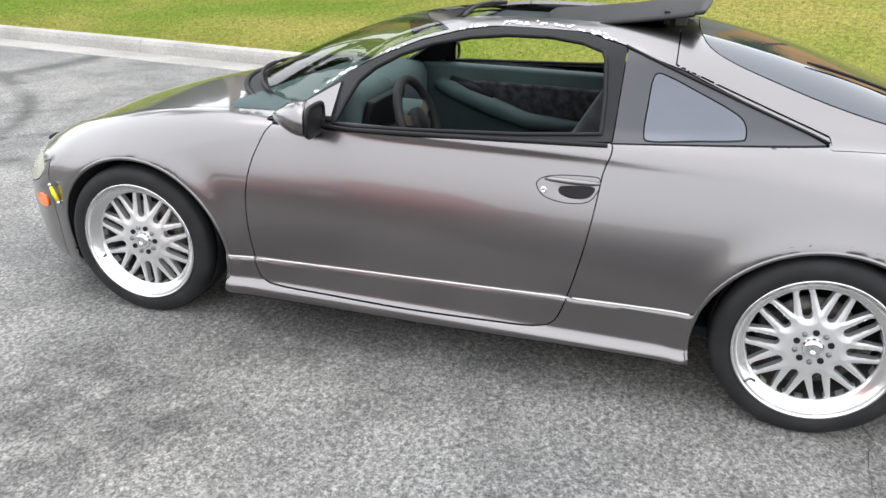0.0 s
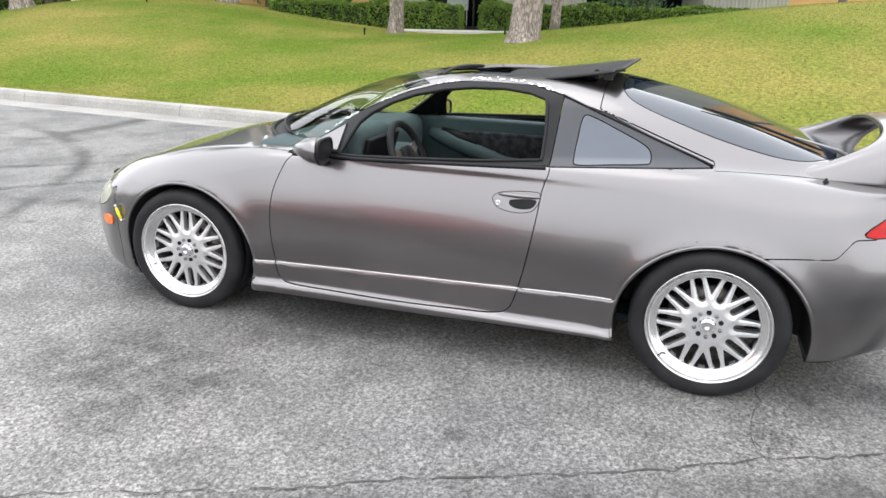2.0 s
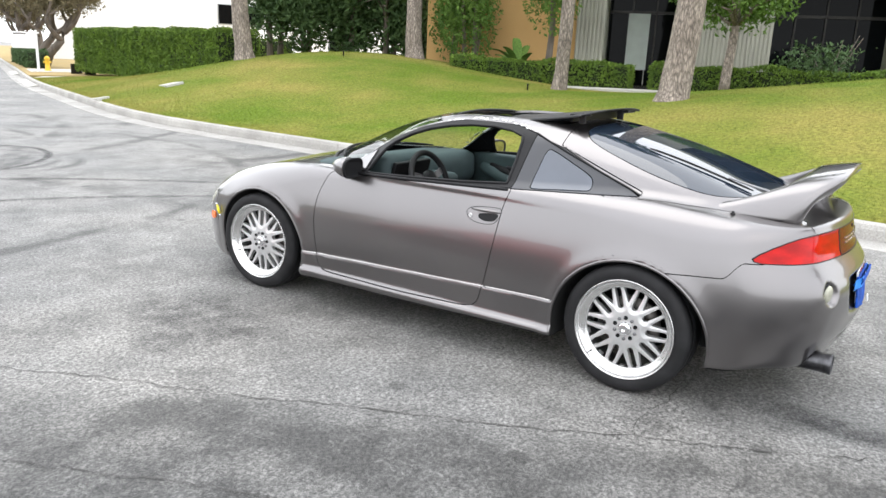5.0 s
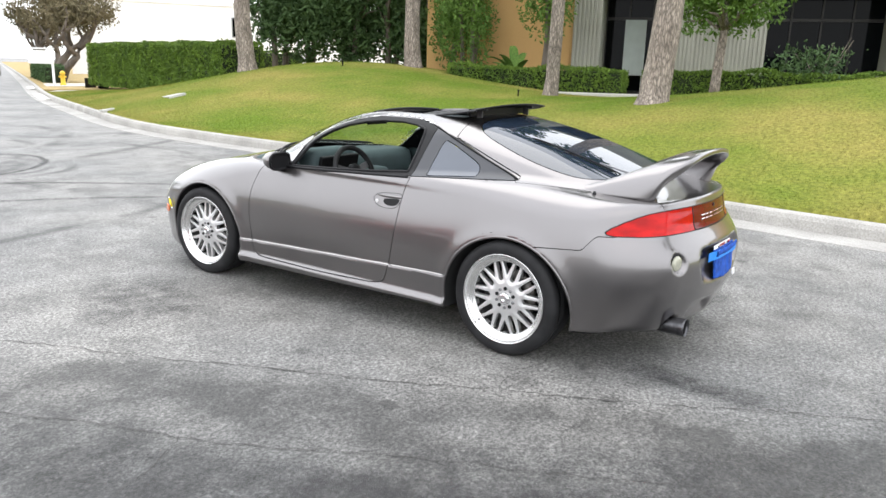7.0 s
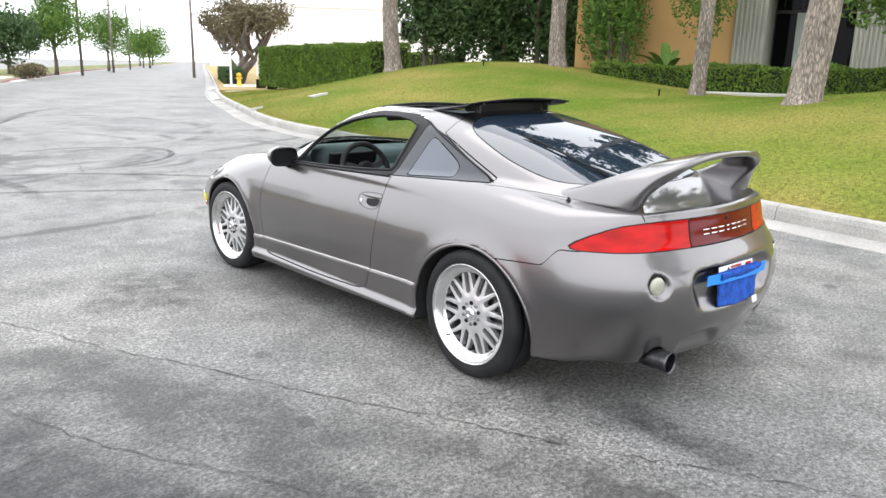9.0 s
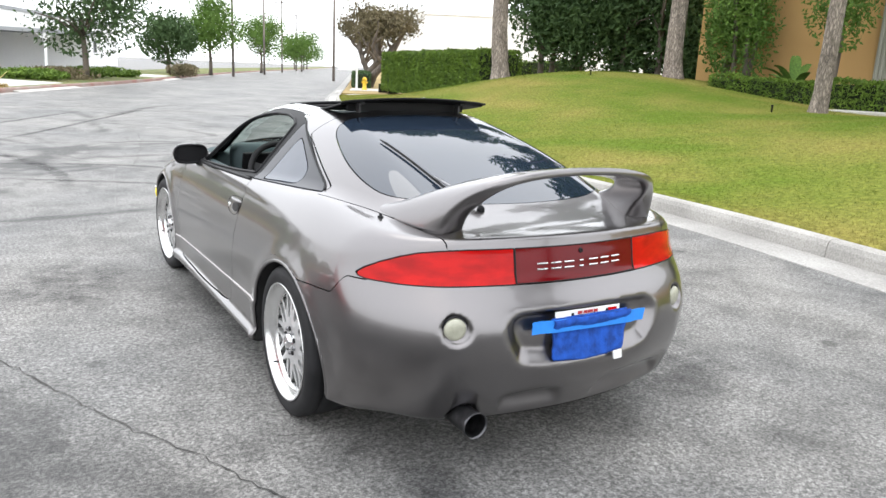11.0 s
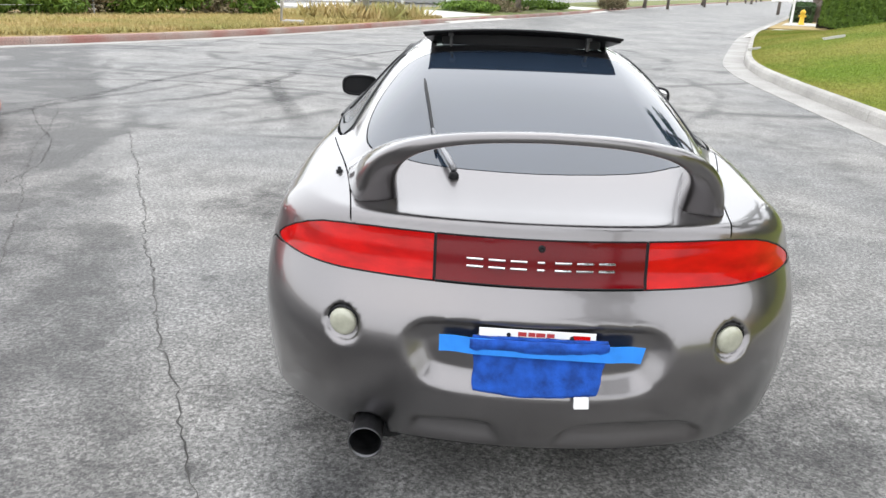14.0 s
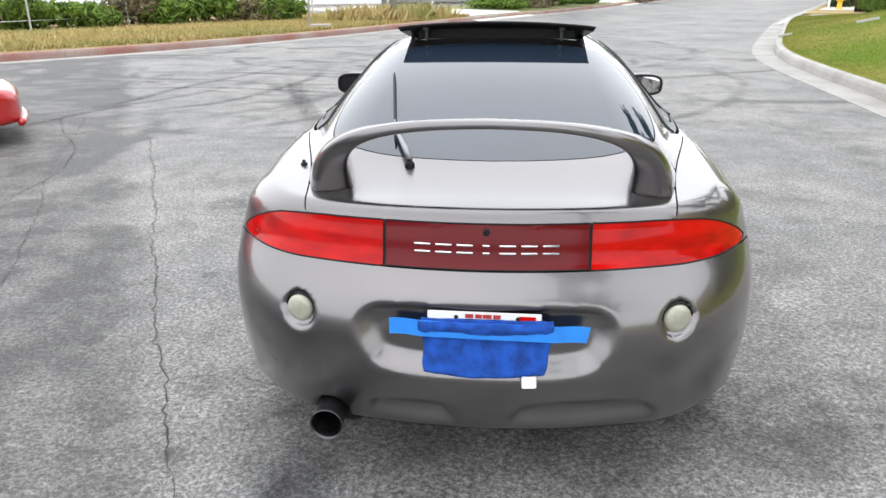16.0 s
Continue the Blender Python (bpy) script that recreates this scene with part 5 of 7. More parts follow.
thick = spline([(0, 0.017), (0.3, 0.018), (0.55, 0.024), (0.75, 0.042), (0.9, 0.066), (1, 0.080)])
sp = bmesh.new()
rings = []
US = np.concatenate([-np.linspace(1, 0, 41), np.linspace(0, 1, 41)[1:]])
for u in US:
    k, sg = abs(u), (1 if u >= 0 else -1)
    T = np.array([sg * float(te[0](k)), float(te[1](k)), float(te[2](k))])
    L = np.array([sg * float(le[0](k)), float(le[1](k)), float(le[2](k))])
    h = 0.01
    k2, k1 = min(1, k + h), max(0, k - h)
    along = np.array([sg * float(te[0](k2) - te[0](k1)), float(te[1](k2) - te[1](k1)), float(te[2](k2) - te[2](k1))]) * sg
    chord = T - L
    nrm = np.cross(along, chord)
    nrm /= np.linalg.norm(nrm)
    if nrm[2] < 0 and k < 0.5:
        nrm = -nrm
    if k >= 0.5 and nrm[0] * sg < 0:
        nrm = -nrm
    th = float(thick(k))
    ring = []
    for c, off in ((0, 0), (0.03, 0.4), (0.10, 0.7), (0.28, 0.95), (0.55, 1.0), (0.8, 0.96), (0.94, 0.85), (0.985, 0.66), (1, 0.4), (1, -0.4),
                   (0.985, -0.62), (0.94, -0.74), (0.8, -0.72), (0.55, -0.62), (0.28, -0.52), (0.10, -0.4), (0.03, -0.25)):
        ring.append(sp.verts.new(L + chord * c + nrm * th * off))
    rings.append(ring)
for a, b in zip(rings, rings[1:]):
    for k in range(len(a)):
        sp.faces.new((a[k], a[(k + 1) % len(a)], b[(k + 1) % len(a)], b[k]))
sp.faces.new(rings[0])
sp.faces.new(rings[-1][::-1])
part("spoiler", sp, PAINT, car_parts["tailgate"], "arched grey tailgate spoiler", True)

# ---- rear wiper ----
pv = on_top(np.array([-0.242]), np.array([-1.752]))[0]
wp = new("rear_wiper")
wp.parent = car_parts["tailgate"]
b = bmesh.new()
bm_lathe(b, [(-0.004, 0.016), (0.008, 0.015), (0.016, 0.010), (0.019, 0.0001)], "z", pv, 18)
part("wiper_hub", b, BLACK, wp, "", True)
arm = on_top(np.array([-0.242, -0.262, -0.300, -0.318]), np.array([-1.752, -1.70, -1.60, -1.52]))
arm[:, 2] += np.array([0.022, 0.03, 0.026, 0.020])
b = bmesh.new()
bm_tube(b, arm, [0.010, 0.009, 0.006, 0.0045], 8)
part("wiper_arm", b, mat("satin_wiper_metal", (0.25, 0.25, 0.26), 0.35, 0.6, var=0.1), wp, "", True)
ys = np.linspace(-1.64, -1.13, 14)
bl = on_top(np.linspace(-0.300, -0.372, 14), ys)
bl[:, 2] += 0.010
b = bmesh.new()
bm_tube(b, bl, [0.003] + [0.0055] * 12 + [0.003], 6)
part("wiper_blade", b, BLACK, wp, "", True)

# ---- sunroof: raised glass panel, wind deflector, well ----
sr = new("sunroof")
sr.parent = car
sr["label"] = "black glass sunroof panel tilted open"
b = bmesh.new()
NY, NXs = 18, 20
lay = []
for off in (0.0, -0.008):
    rows_ = []
    for j in range(NY + 1):
        v = j / NY
        row = []
        y = -0.21 - 0.605 * v
        w = 0.372 + 0.030 * v - 0.02 * max(0, 0.12 - v) / 0.12 - 0.0 * v
        for i in range(NXs + 1):
            u = i / NXs * 2 - 1
            z = 1.226 + 0.077 * v ** 1.25 - 0.022 * u * u - 0.05 * max(0, abs(u) - 0.9) ** 1.5 + off
            yy_ = y + (0.035 * u * u if v > 0.9 else 0) - 0.03 * u * u * (1 - v)
            row.append(b.verts.new((u * w, yy_, z)))
        rows_.append(row)
    lay.append(rows_)
for L_, flip in ((lay[0], False), (lay[1], True)):
    for j in range(NY):
        for i in range(NXs):
            f4 = (L_[j][i], L_[j + 1][i], L_[j + 1][i + 1], L_[j][i + 1])
            b.faces.new(f4[::-1] if flip else f4)
ring = [(0, i) for i in range(NXs)] + [(j, NXs) for j in range(NY)] + [(NY, i) for i in range(NXs, 0, -1)] + [(j, 0) for j in range(NY, 0, -1)]
for (j, i), (j2, i2) in zip(ring, ring[1:] + ring[:1]):
    b.faces.new((lay[0][j][i], lay[0][j2][i2], lay[1][j2][i2], lay[1][j][i]))
part("sunroof_panel", b, SUNROOF_BLACK, sr, "dark tinted glass panel", True)
for x in (-0.29, 0.27):
    b = bmesh.new()
    bm_box(b, (0.024, 0.05, 0.014), (x, -0.735, 1.270), None, 0.005)
    bm_box(b, (0.012, 0.04, 0.05), (x, -0.71, 1.245), None, 0.004)
    part("sunroof_bracket", b, mat("bracket_grey", (0.05, 0.05, 0.05), 0.5, 0.3) if x < 0 else bpy.data.materials["bracket_grey"], sr, "grey lifting bracket")
b = bmesh.new()
# added black strip that keeps the gap under the raised panel dark
bm_box(b, (0.66, 0.02, 0.045), (0, -0.66, 1.248), None, 0.004)
part("sunroof_gap_shade", b, BLACK, sr, "black strip added to darken the gap under the panel")
b = bmesh.new()
df = on_top(np.linspace(-0.36, 0.36, 21), 0.07 + 0.03 * (1 - np.linspace(-1, 1, 21) ** 2))
df[:, 2] -= 0.002
bm_tube(b, df, 0.009, 8)
part("wind_deflector", b, BLACK, sr, "black wind deflector", True)
b = bmesh.new()
bm_box(b, (0.70, 0.72, 0.01), (0, -0.29, 1.175), None, 0.003)
part("sunshade", b, INNER, sr, "dark cloth sunshade")

# ---- bonnet edge, wipers, headlining, aerial seal ----
b = bmesh.new()
xs = np.linspace(-0.52, 0.52, 24)
ed = on_top(xs, 2.03 - 0.30 * xs * xs)
ed[:, 2] += 0.006
bm_tube(b, ed, [0.010 + 0.004 * math.sin(i * 1.9) for i in range(24)], 6)
part("bonnet_seal", b, BLACK, car_parts["bonnet"], "ragged black foam strip on the bonnet edge", True)
for x0, x1 in ((-0.52, 0.02), (0.0, 0.50)):
    b = bmesh.new()
    xs = np.linspace(x0, x1, 12)
    wq = on_top(xs, 1.10 - 0.95 * xs * xs - 0.04)
    wq[:, 2] += 0.016
    bm_tube(b, wq, [0.004] + [0.009] * 10 + [0.005], 6)
    part("windscreen_wiper", b, BLACK, car, "black windscreen wiper", True)
b = bmesh.new()
xs = np.linspace(-0.60, 0.60, 30)
cw = on_top(xs, 1.135 - 0.95 * xs * xs)
cw[:, 2] += 0.004
bm_tube(b, cw, 0.012, 8)
part("cowl", b, BLACK, car, "black plastic cowl below the windscreen", True)

# ---- wheels ----
def wheel_face(r_in, r_out, depth):
    """The spoked face of the wheel as points and faces: ten long slots with ten short wedges between them."""
    nr, na = 44, 360
    r = np.linspace(r_in, r_out, nr)
    a = np.arange(na) * 2 * math.pi / na
    V = np.array([[0.0, rr * math.cos(t), rr * math.sin(t)] for rr in r for t in a])

    def slot(x, y, z):
        rr, th = np.hypot(y, z), np.arctan2(z, y)
        k = 2 * math.pi / 10
        t1 = (th + k / 2) % k - k / 2
        u, v = rr * np.cos(t1), np.abs(rr * np.sin(t1))
        w1 = 0.0145 + 0.002 * (u - 0.11) / 0.08
        long_slot = np.hypot(np.maximum(np.abs(u - 0.148) - 0.036, 0), v) - w1
        t2 = th % k - k / 2
        u, v = rr * np.cos(t2), np.abs(rr * np.sin(t2))
        short = np.maximum(np.maximum(v - (0.003 + 0.44 * (u - 0.136)), u - 0.196), 0.13 - u) - 0.002
        return np.minimum(long_slot, short)
    Q = np.array([[i * na + j, i * na + (j + 1) % na, (i + 1) * na + (j + 1) % na, (i + 1) * na + j] for i in range(nr - 1) for j in range(na)])
    keep = slot(*V[Q].mean(1).T) > 0
    Q = Q[keep]
    ids, inv = np.unique(Q, return_inverse=True)
    Q = inv.reshape(Q.shape)
    V = V[ids]
    cell = 0.003
    val = slot(*V.T)
    near = np.abs(val) < cell * 0.75
    for _ in range(3):
        g = gradient(lambda x, y, z: slot(x, y, z), V[near], 0.0005)
        v = slot(*V[near].T)
        st = (v / np.maximum((g * g).sum(1), 0.3))[:, None] * g
        st[:, 0] = 0
        V[near] -= st
    rr = np.hypot(V[:, 1], V[:, 2])
    V[:, 0] = -0.010 * np.cos(np.clip((rr - 0.06) / 0.14, 0, 1) * math.pi) * 0.5 + 0.004 * np.clip((0.02 - np.abs(slot(*V.T))) / 0.02, 0, 1)
    N = np.tile([-1.0, 0, 0], (len(V), 1))
    return with_flange(V, Q, N, depth)


wheel = new("wheel")
wheel.parent = car
tyre = bmesh.new()
R0, RT = 0.236, 0.316
bm_lathe(tyre, [(-0.100, R0), (-0.108, R0 + 0.006), (-0.116, R0 + 0.022), (-0.118, R0 + 0.040), (-0.114, RT - 0.022), (-0.106, RT - 0.010), (-0.096, RT - 0.003),
                (-0.075, RT), (-0.052, RT + 0.001), (-0.050, RT - 0.007), (-0.044, RT - 0.007), (-0.042, RT + 0.001), (0.0, RT + 0.001), (0.042, RT + 0.001), (0.075, RT),
                (0.1, RT - 0.006), (0.114, RT - 0.03), (0.116, R0 + 0.02), (0.1, R0)], "x", (0, 0, 0), 72, True)
part("tyre", tyre, RUBBER, wheel, "black low-profile tyre", True)
rim = bmesh.new()
bm_lathe(rim, [(-0.100, 0.2405), (-0.110, 0.246), (-0.116, 0.248), (-0.119, 0.244), (-0.115, 0.239), (-0.108, 0.237), (-0.098, 0.232), (-0.090, 0.222), (-0.084, 0.210), (-0.081, 0.203), (-0.07, 0.199)], "x", (0, 0, 0), 96)
part("rim_lip", rim, POLISHED, wheel, "polished stepped rim lip", True)
brl = bmesh.new()
bm_lathe(brl, [(-0.07, 0.2), (-0.03, 0.205), (0.05, 0.215), (0.1, 0.236)], "x", (0, 0, 0), 48)
part("rim_barrel", brl, mat("barrel_grey", (0.09, 0.09, 0.09), 0.6, 0.3, var=0.3), wheel, "", True)
V, Fc = wheel_face(0.02, 0.2005, 0.026)
V[:, 0] -= 0.078
fo = mesh_object("spoked_face", V, Fc, ALLOY, wheel, "silver mesh spokes")
NUT_STEEL = mat("dull_nut_steel", (0.20, 0.20, 0.205), 0.4, 0.8, var=0.1)
for i in range(10):
    t = 2 * math.pi * (i + 0.5) / 10
    at_ = (-0.080, 0.053 * math.cos(t), 0.053 * math.sin(t))
    nut = bmesh.new()
    if i % 2:
        bm_lathe(nut, [(-0.012, 0.0001), (-0.012, 0.0055), (-0.009, 0.0085), (0.004, 0.009), (0.004, 0.0115), (0.006, 0.0115)], "x", at_, 10)
        part("wheel_nut", nut, NUT_STEEL, wheel, "", True)
    else:
        # closed black disc paints the shade of an empty bolt hole
        bm_lathe(nut, [(-0.0075, 0.0001), (-0.0075, 0.0085), (-0.0085, 0.0100), (0.006, 0.0105)], "x", at_, 12)
        part("bolt_hole_shade", nut, BLACK, wheel, "black disc standing for the shade in an empty bolt hole", True)
cap = bmesh.new()
bm_lathe(cap, [(-0.020, 0.0001), (-0.020, 0.007), (-0.023, 0.009), (-0.024, 0.022), (-0.019, 0.029), (-0.012, 0.033), (0.006, 0.035)], "x", (-0.080, 0, 0), 32)
part("centre_cap", cap, CHROME, wheel, "chrome centre cap", True)
vs = bmesh.new()
bm_tube(vs, [(-0.090, 0.155, -0.150), (-0.106, 0.150, -0.145)], 0.004, 6)
part("valve", vs, BLACK, wheel, "", True)
bk = bmesh.new()
bm_lathe(bk, [(-0.015, 0.05), (-0.015, 0.145), (0.01, 0.145), (0.01, 0.05)], "x", (0, 0, 0), 40, True)
part("brake_disc", bk, mat("brake_steel", (0.14, 0.13, 0.12), 0.45, 0.6, var=0.3, var_scale=20), wheel, "dull steel brake disc", True)
cal = bmesh.new()
bm_box(cal, (0.07, 0.07, 0.13), (-0.005, 0.125, 0.02), None, 0.012)
part("brake_caliper", cal, DARK, wheel, "dark brake caliper", True)
WHEEL_X = 0.742
wheel.matrix_local = pose(-WHEEL_X, REAR_AXLE, 0.315, 0, 0, 0)
for x, y, rz, spin in ((-0.735, FRONT_AXLE + 0.018, 3, 18), (WHEEL_X, REAR_AXLE, 180, 20), (0.735, FRONT_AXLE + 0.018, 183, 50)):
    copy_thing(wheel, pose(x, y, 0.315, spin, 0, rz))

# ---- cabin ----
b = bmesh.new()
bm_box(b, (1.40, 2.4, 0.04), (0, -0.2, 0.24), None, 0.01)
part("cabin_floor", b, INNER, car, "dark carpet floor")
b = bmesh.new()
bm_box(b, (1.36, 0.42, 0.24), (0, 0.74, 0.76), None, 0.09, 5)
for v in b.verts:
    if v.co.z > 0.80:
        v.co.z += 0.03 * math.exp(-((v.co.x + 0.37) / 0.2) ** 2)
part("dashboard", b, DASH, car, "grey-green moulded dashboard", True)
b = bmesh.new()
bm_box(b, (0.44, 0.20, 0.23), (-0.37, 0.50, 0.835), None, 0.08, 5)
part("instrument_hood", b, DASH, car, "rounded instrument hood", True)
b = bmesh.new()
bm_box(b, (0.37, 0.03, 0.17), (-0.37, 0.392, 0.825), Matrix.Rotation(radians(15), 3, "X"), 0.012)
part("gauge_panel", b, BLACK, car, "black instrument cluster")
b = bmesh.new()
bm_box(b, (0.30, 0.25, 0.45), (0.0, 0.47, 0.56), None, 0.05, 4)
part("centre_stack", b, DASH, car, "grey centre console stack", True)
b = bmesh.new()
bm_box(b, (0.22, 0.9, 0.22), (0.0, -0.05, 0.40), None, 0.04, 3)
part("centre_console", b, INNER, car, "dark centre console", True)
sw = new("steering_wheel")
sw.parent = car
b = bmesh.new()
bm_tube(b, [(0.176 * math.cos(t), 0.176 * math.sin(t), 0) for t in np.linspace(0, 2 * math.pi, 49)], 0.0185, 10, False)
part("wheel_rim", b, mat("black_leather", (0.012, 0.012, 0.013), 0.7, var=0.2, bump=0.15, bump_scale=300, dist=0.001), sw, "black leather rim", True)
b = bmesh.new()
bm_lathe(b, [(-0.05, 0.04), (-0.01, 0.062), (0.015, 0.06), (0.025, 0.035), (0.027, 0.0001)], "z", (0, 0, 0), 24)
part("hub", b, BLACK, sw, "black hub with horn button", True)
for t in (0.3, 2.84, 4.71):
    b = bmesh.new()
    bm_box(b, (0.14, 0.045, 0.010), (0.11 * math.cos(t), 0.11 * math.sin(t), -0.004), Matrix.Rotation(t, 3, "Z"), 0.003)
    part("spoke", b, mat("spoke_metal", (0.12, 0.12, 0.125), 0.35, 0.7) if t == 0.3 else bpy.data.materials["spoke_metal"], sw, "dark metal spoke")
sw.matrix_local = pose(-0.37, 0.235, 0.80, 68, 0, 0)
b = bmesh.new()
bm_tube(b, [(-0.37, 0.23, 0.79), (-0.37, 0.55, 0.68)], 0.035, 12)
part("steering_column", b, BLACK, car, "", True)


def seat_mesh(w, d, h, lean, rnd):
    q = bmesh.new()
    bm_box(q, (w, d, h), (0, 0, 0), None, rnd, 5)
    for v in q.verts:
        v.co.z += 0.02 * math.cos(v.co.x / w * 3) * (1 if v.co.z > 0 else 0)
        v.co.x *= 1 - 0.18 * max(0, v.co.z / h) ** 2 * lean
    return q


SEAT = mat("grey_seat_cloth", (0.075, 0.078, 0.085), 0.95, var=0.3, var_scale=9, bump=0.3, bump_scale=250, dist=0.002)
for x in (-0.37, 0.37):
    st = new("front_seat")
    st.parent = car
    o = part("cushion", seat_mesh(0.50, 0.50, 0.18, 0, 0.06), SEAT, st, "", True)
    o.matrix_local = pose(x, -0.22 if x < 0 else -0.08, 0.36 if x < 0 else 0.42, 8, 0, 0)
    o = part("backrest", seat_mesh(0.50, 0.17, 0.58, 1, 0.07), SEAT, st, "", True)
    o.matrix_local = pose(x, -0.63 if x < 0 else -0.41, 0.62 if x < 0 else 0.68, 30, 0, 0)
    o = part("headrest", seat_mesh(0.26, 0.09, 0.15, 0, 0.04), SEAT, st, "", True)
    o.matrix_local = pose(x, -0.83 if x < 0 else -0.60, 0.93 if x < 0 else 0.99, 24, 0, 0)
o = part("rear_seat", seat_mesh(1.15, 0.45, 0.25, 0, 0.08), INNER, car, "dark rear bench", True)
o.matrix_local = pose(0, -1.0, 0.55, 10, 0, 0)
o = part("rear_backrest", seat_mesh(1.1, 0.15, 0.42, 0.5, 0.06), INNER, car, "dark rear backrest", True)
o.matrix_local = pose(0, -1.28, 0.76, 25, 0, 0)
for s in (-1, 1):
    b = bmesh.new()
    bm_box(b, (0.05, 1.12, 0.44), (s * 0.745, 0.06, 0.645), Matrix.Rotation(s * radians(-8), 3, "Y"), 0.02, 3)
    dp = part("door_card", b, DASH, car_parts["door" + ("L" if s < 0 else "R")], "grey-green inner door panel", True)
    b = bmesh.new()
    bm_box(b, (0.035, 0.75, 0.17), (s * 0.708, -0.08, 0.70), Matrix.Rotation(s * radians(-8), 3, "Y"), 0.015, 3)
    part("cloth_insert", b, mat("dark_mottled_cloth", (0.03, 0.03, 0.034), 0.95, var=0.6, var_scale=25), dp, "dark cloth insert", True)
    b = bmesh.new()
    bm_tube(b, [(s * 0.70, 0.50, 0.76), (s * 0.685, 0.40, 0.73), (s * 0.675, 0.2, 0.66), (s * 0.675, 0.0, 0.60), (s * 0.68, -0.3, 0.585)], [0.035, 0.05, 0.05, 0.042, 0.03], 12)
    part("armrest", b, DASH, dp, "sweeping moulded armrest", True)
    b = bmesh.new()
    bm_tube(b, [(s * 0.69, 0.42, 0.78), (s * 0.68, 0.30, 0.745), (s * 0.675, 0.18, 0.70)], [0.02, 0.03, 0.015], 10)
    part("door_pull", b, BLACK, dp, "black door pull", True)
b = bmesh.new()
bm_box(b, (0.22, 0.02, 0.06), (0, 0.36, 1.13), Matrix.Rotation(radians(-20), 3, "X"), 0.012, 3)
part("rear_view_mirror", b, BLACK, car, "small black rear-view mirror", True)

# ---- planting ----
LEAF_DARK = mat("dark_leaf", (0.045, 0.085, 0.030), 0.65, spec=0.3, color2=(0.075, 0.13, 0.045), var_scale=1.5, fine=0.3, fine_scale=20)
LEAF_MID = mat("mid_leaf", (0.075, 0.15, 0.026), 0.65, spec=0.3, color2=(0.13, 0.22, 0.04), var_scale=1.5, fine=0.3, fine_scale=20)
LEAF_HEDGE = mat("hedge_leaf", (0.135, 0.215, 0.030), 0.7, spec=0.25, color2=(0.075, 0.13, 0.022), var_scale=2.5, fine=0.35, fine_scale=18)
LEAF_OLIVE = mat("olive_brown_leaf", (0.12, 0.108, 0.06), 0.85, spec=0.2, color2=(0.20, 0.165, 0.10), var_scale=1.5, fine=0.3, fine_scale=15)
BARK = mat("pale_pine_bark", (0.36, 0.305, 0.26), 0.95, color2=(0.24, 0.20, 0.17), var_scale=5, fine=0.3, fine_scale=30, bump=1.0, bump_scale=14, dist=0.05, stretch=(1, 1, 0.28))
bn_, bl_ = BARK.node_tree.nodes, BARK.node_tree.links
b_map = bn_.new("ShaderNodeMapping")
b_map.inputs["Scale"].default_value = (1, 1, 0.26)
bl_.new(bn_["Texture Coordinate"].outputs["Object"], b_map.inputs["Vector"])
plate_v = bn_.new("ShaderNodeTexVoronoi")
plate_v.feature = "DISTANCE_TO_EDGE"
plate_v.inputs["Scale"].default_value = 21.0
b_warp = bn_.new("ShaderNodeTexNoise")
b_warp.inputs["Scale"].default_value = 7.0
b_warp.inputs["Detail"].default_value = 4
bl_.new(b_map.outputs[0], b_warp.inputs["Vector"])
b_off = bn_.new("ShaderNodeVectorMath")
b_off.operation = "MULTIPLY_ADD"
b_off.inputs[1].default_value = (0.16, 0.16, 0.16)
bl_.new(b_warp.outputs["Color"], b_off.inputs[0])
bl_.new(b_map.outputs[0], b_off.inputs[2])
bl_.new(b_off.outputs[0], plate_v.inputs["Vector"])
furrow = bn_.new("ShaderNodeMapRange")
furrow.inputs["From Max"].default_value = 0.30
furrow.inputs["To Min"].default_value, furrow.inputs["To Max"].default_value = 0.45, 1.15
bl_.new(plate_v.outputs["Distance"], furrow.inputs["Value"])
b_mul = bn_.new("ShaderNodeVectorMath")
b_mul.operation = "SCALE"
b_pr = bn_["Principled BSDF"]
bl_.new(b_pr.inputs["Base Color"].links[0].from_socket, b_mul.inputs[0])
bl_.new(furrow.outputs[0], b_mul.inputs["Scale"])
bl_.new(b_mul.outputs[0], b_pr.inputs["Base Color"])
BARK_DARK = mat("grey_bark", (0.17, 0.14, 0.115), 0.95, color2=(0.10, 0.085, 0.07), var_scale=5, bump=0.8, bump_scale=16, dist=0.03, stretch=(1, 1, 0.3))
# near-black colour stands for the shade inside the hedges
CORE_SHADE = mat("hedge_core_shade", (0.02, 0.03, 0.012), 0.95, var=0.3)


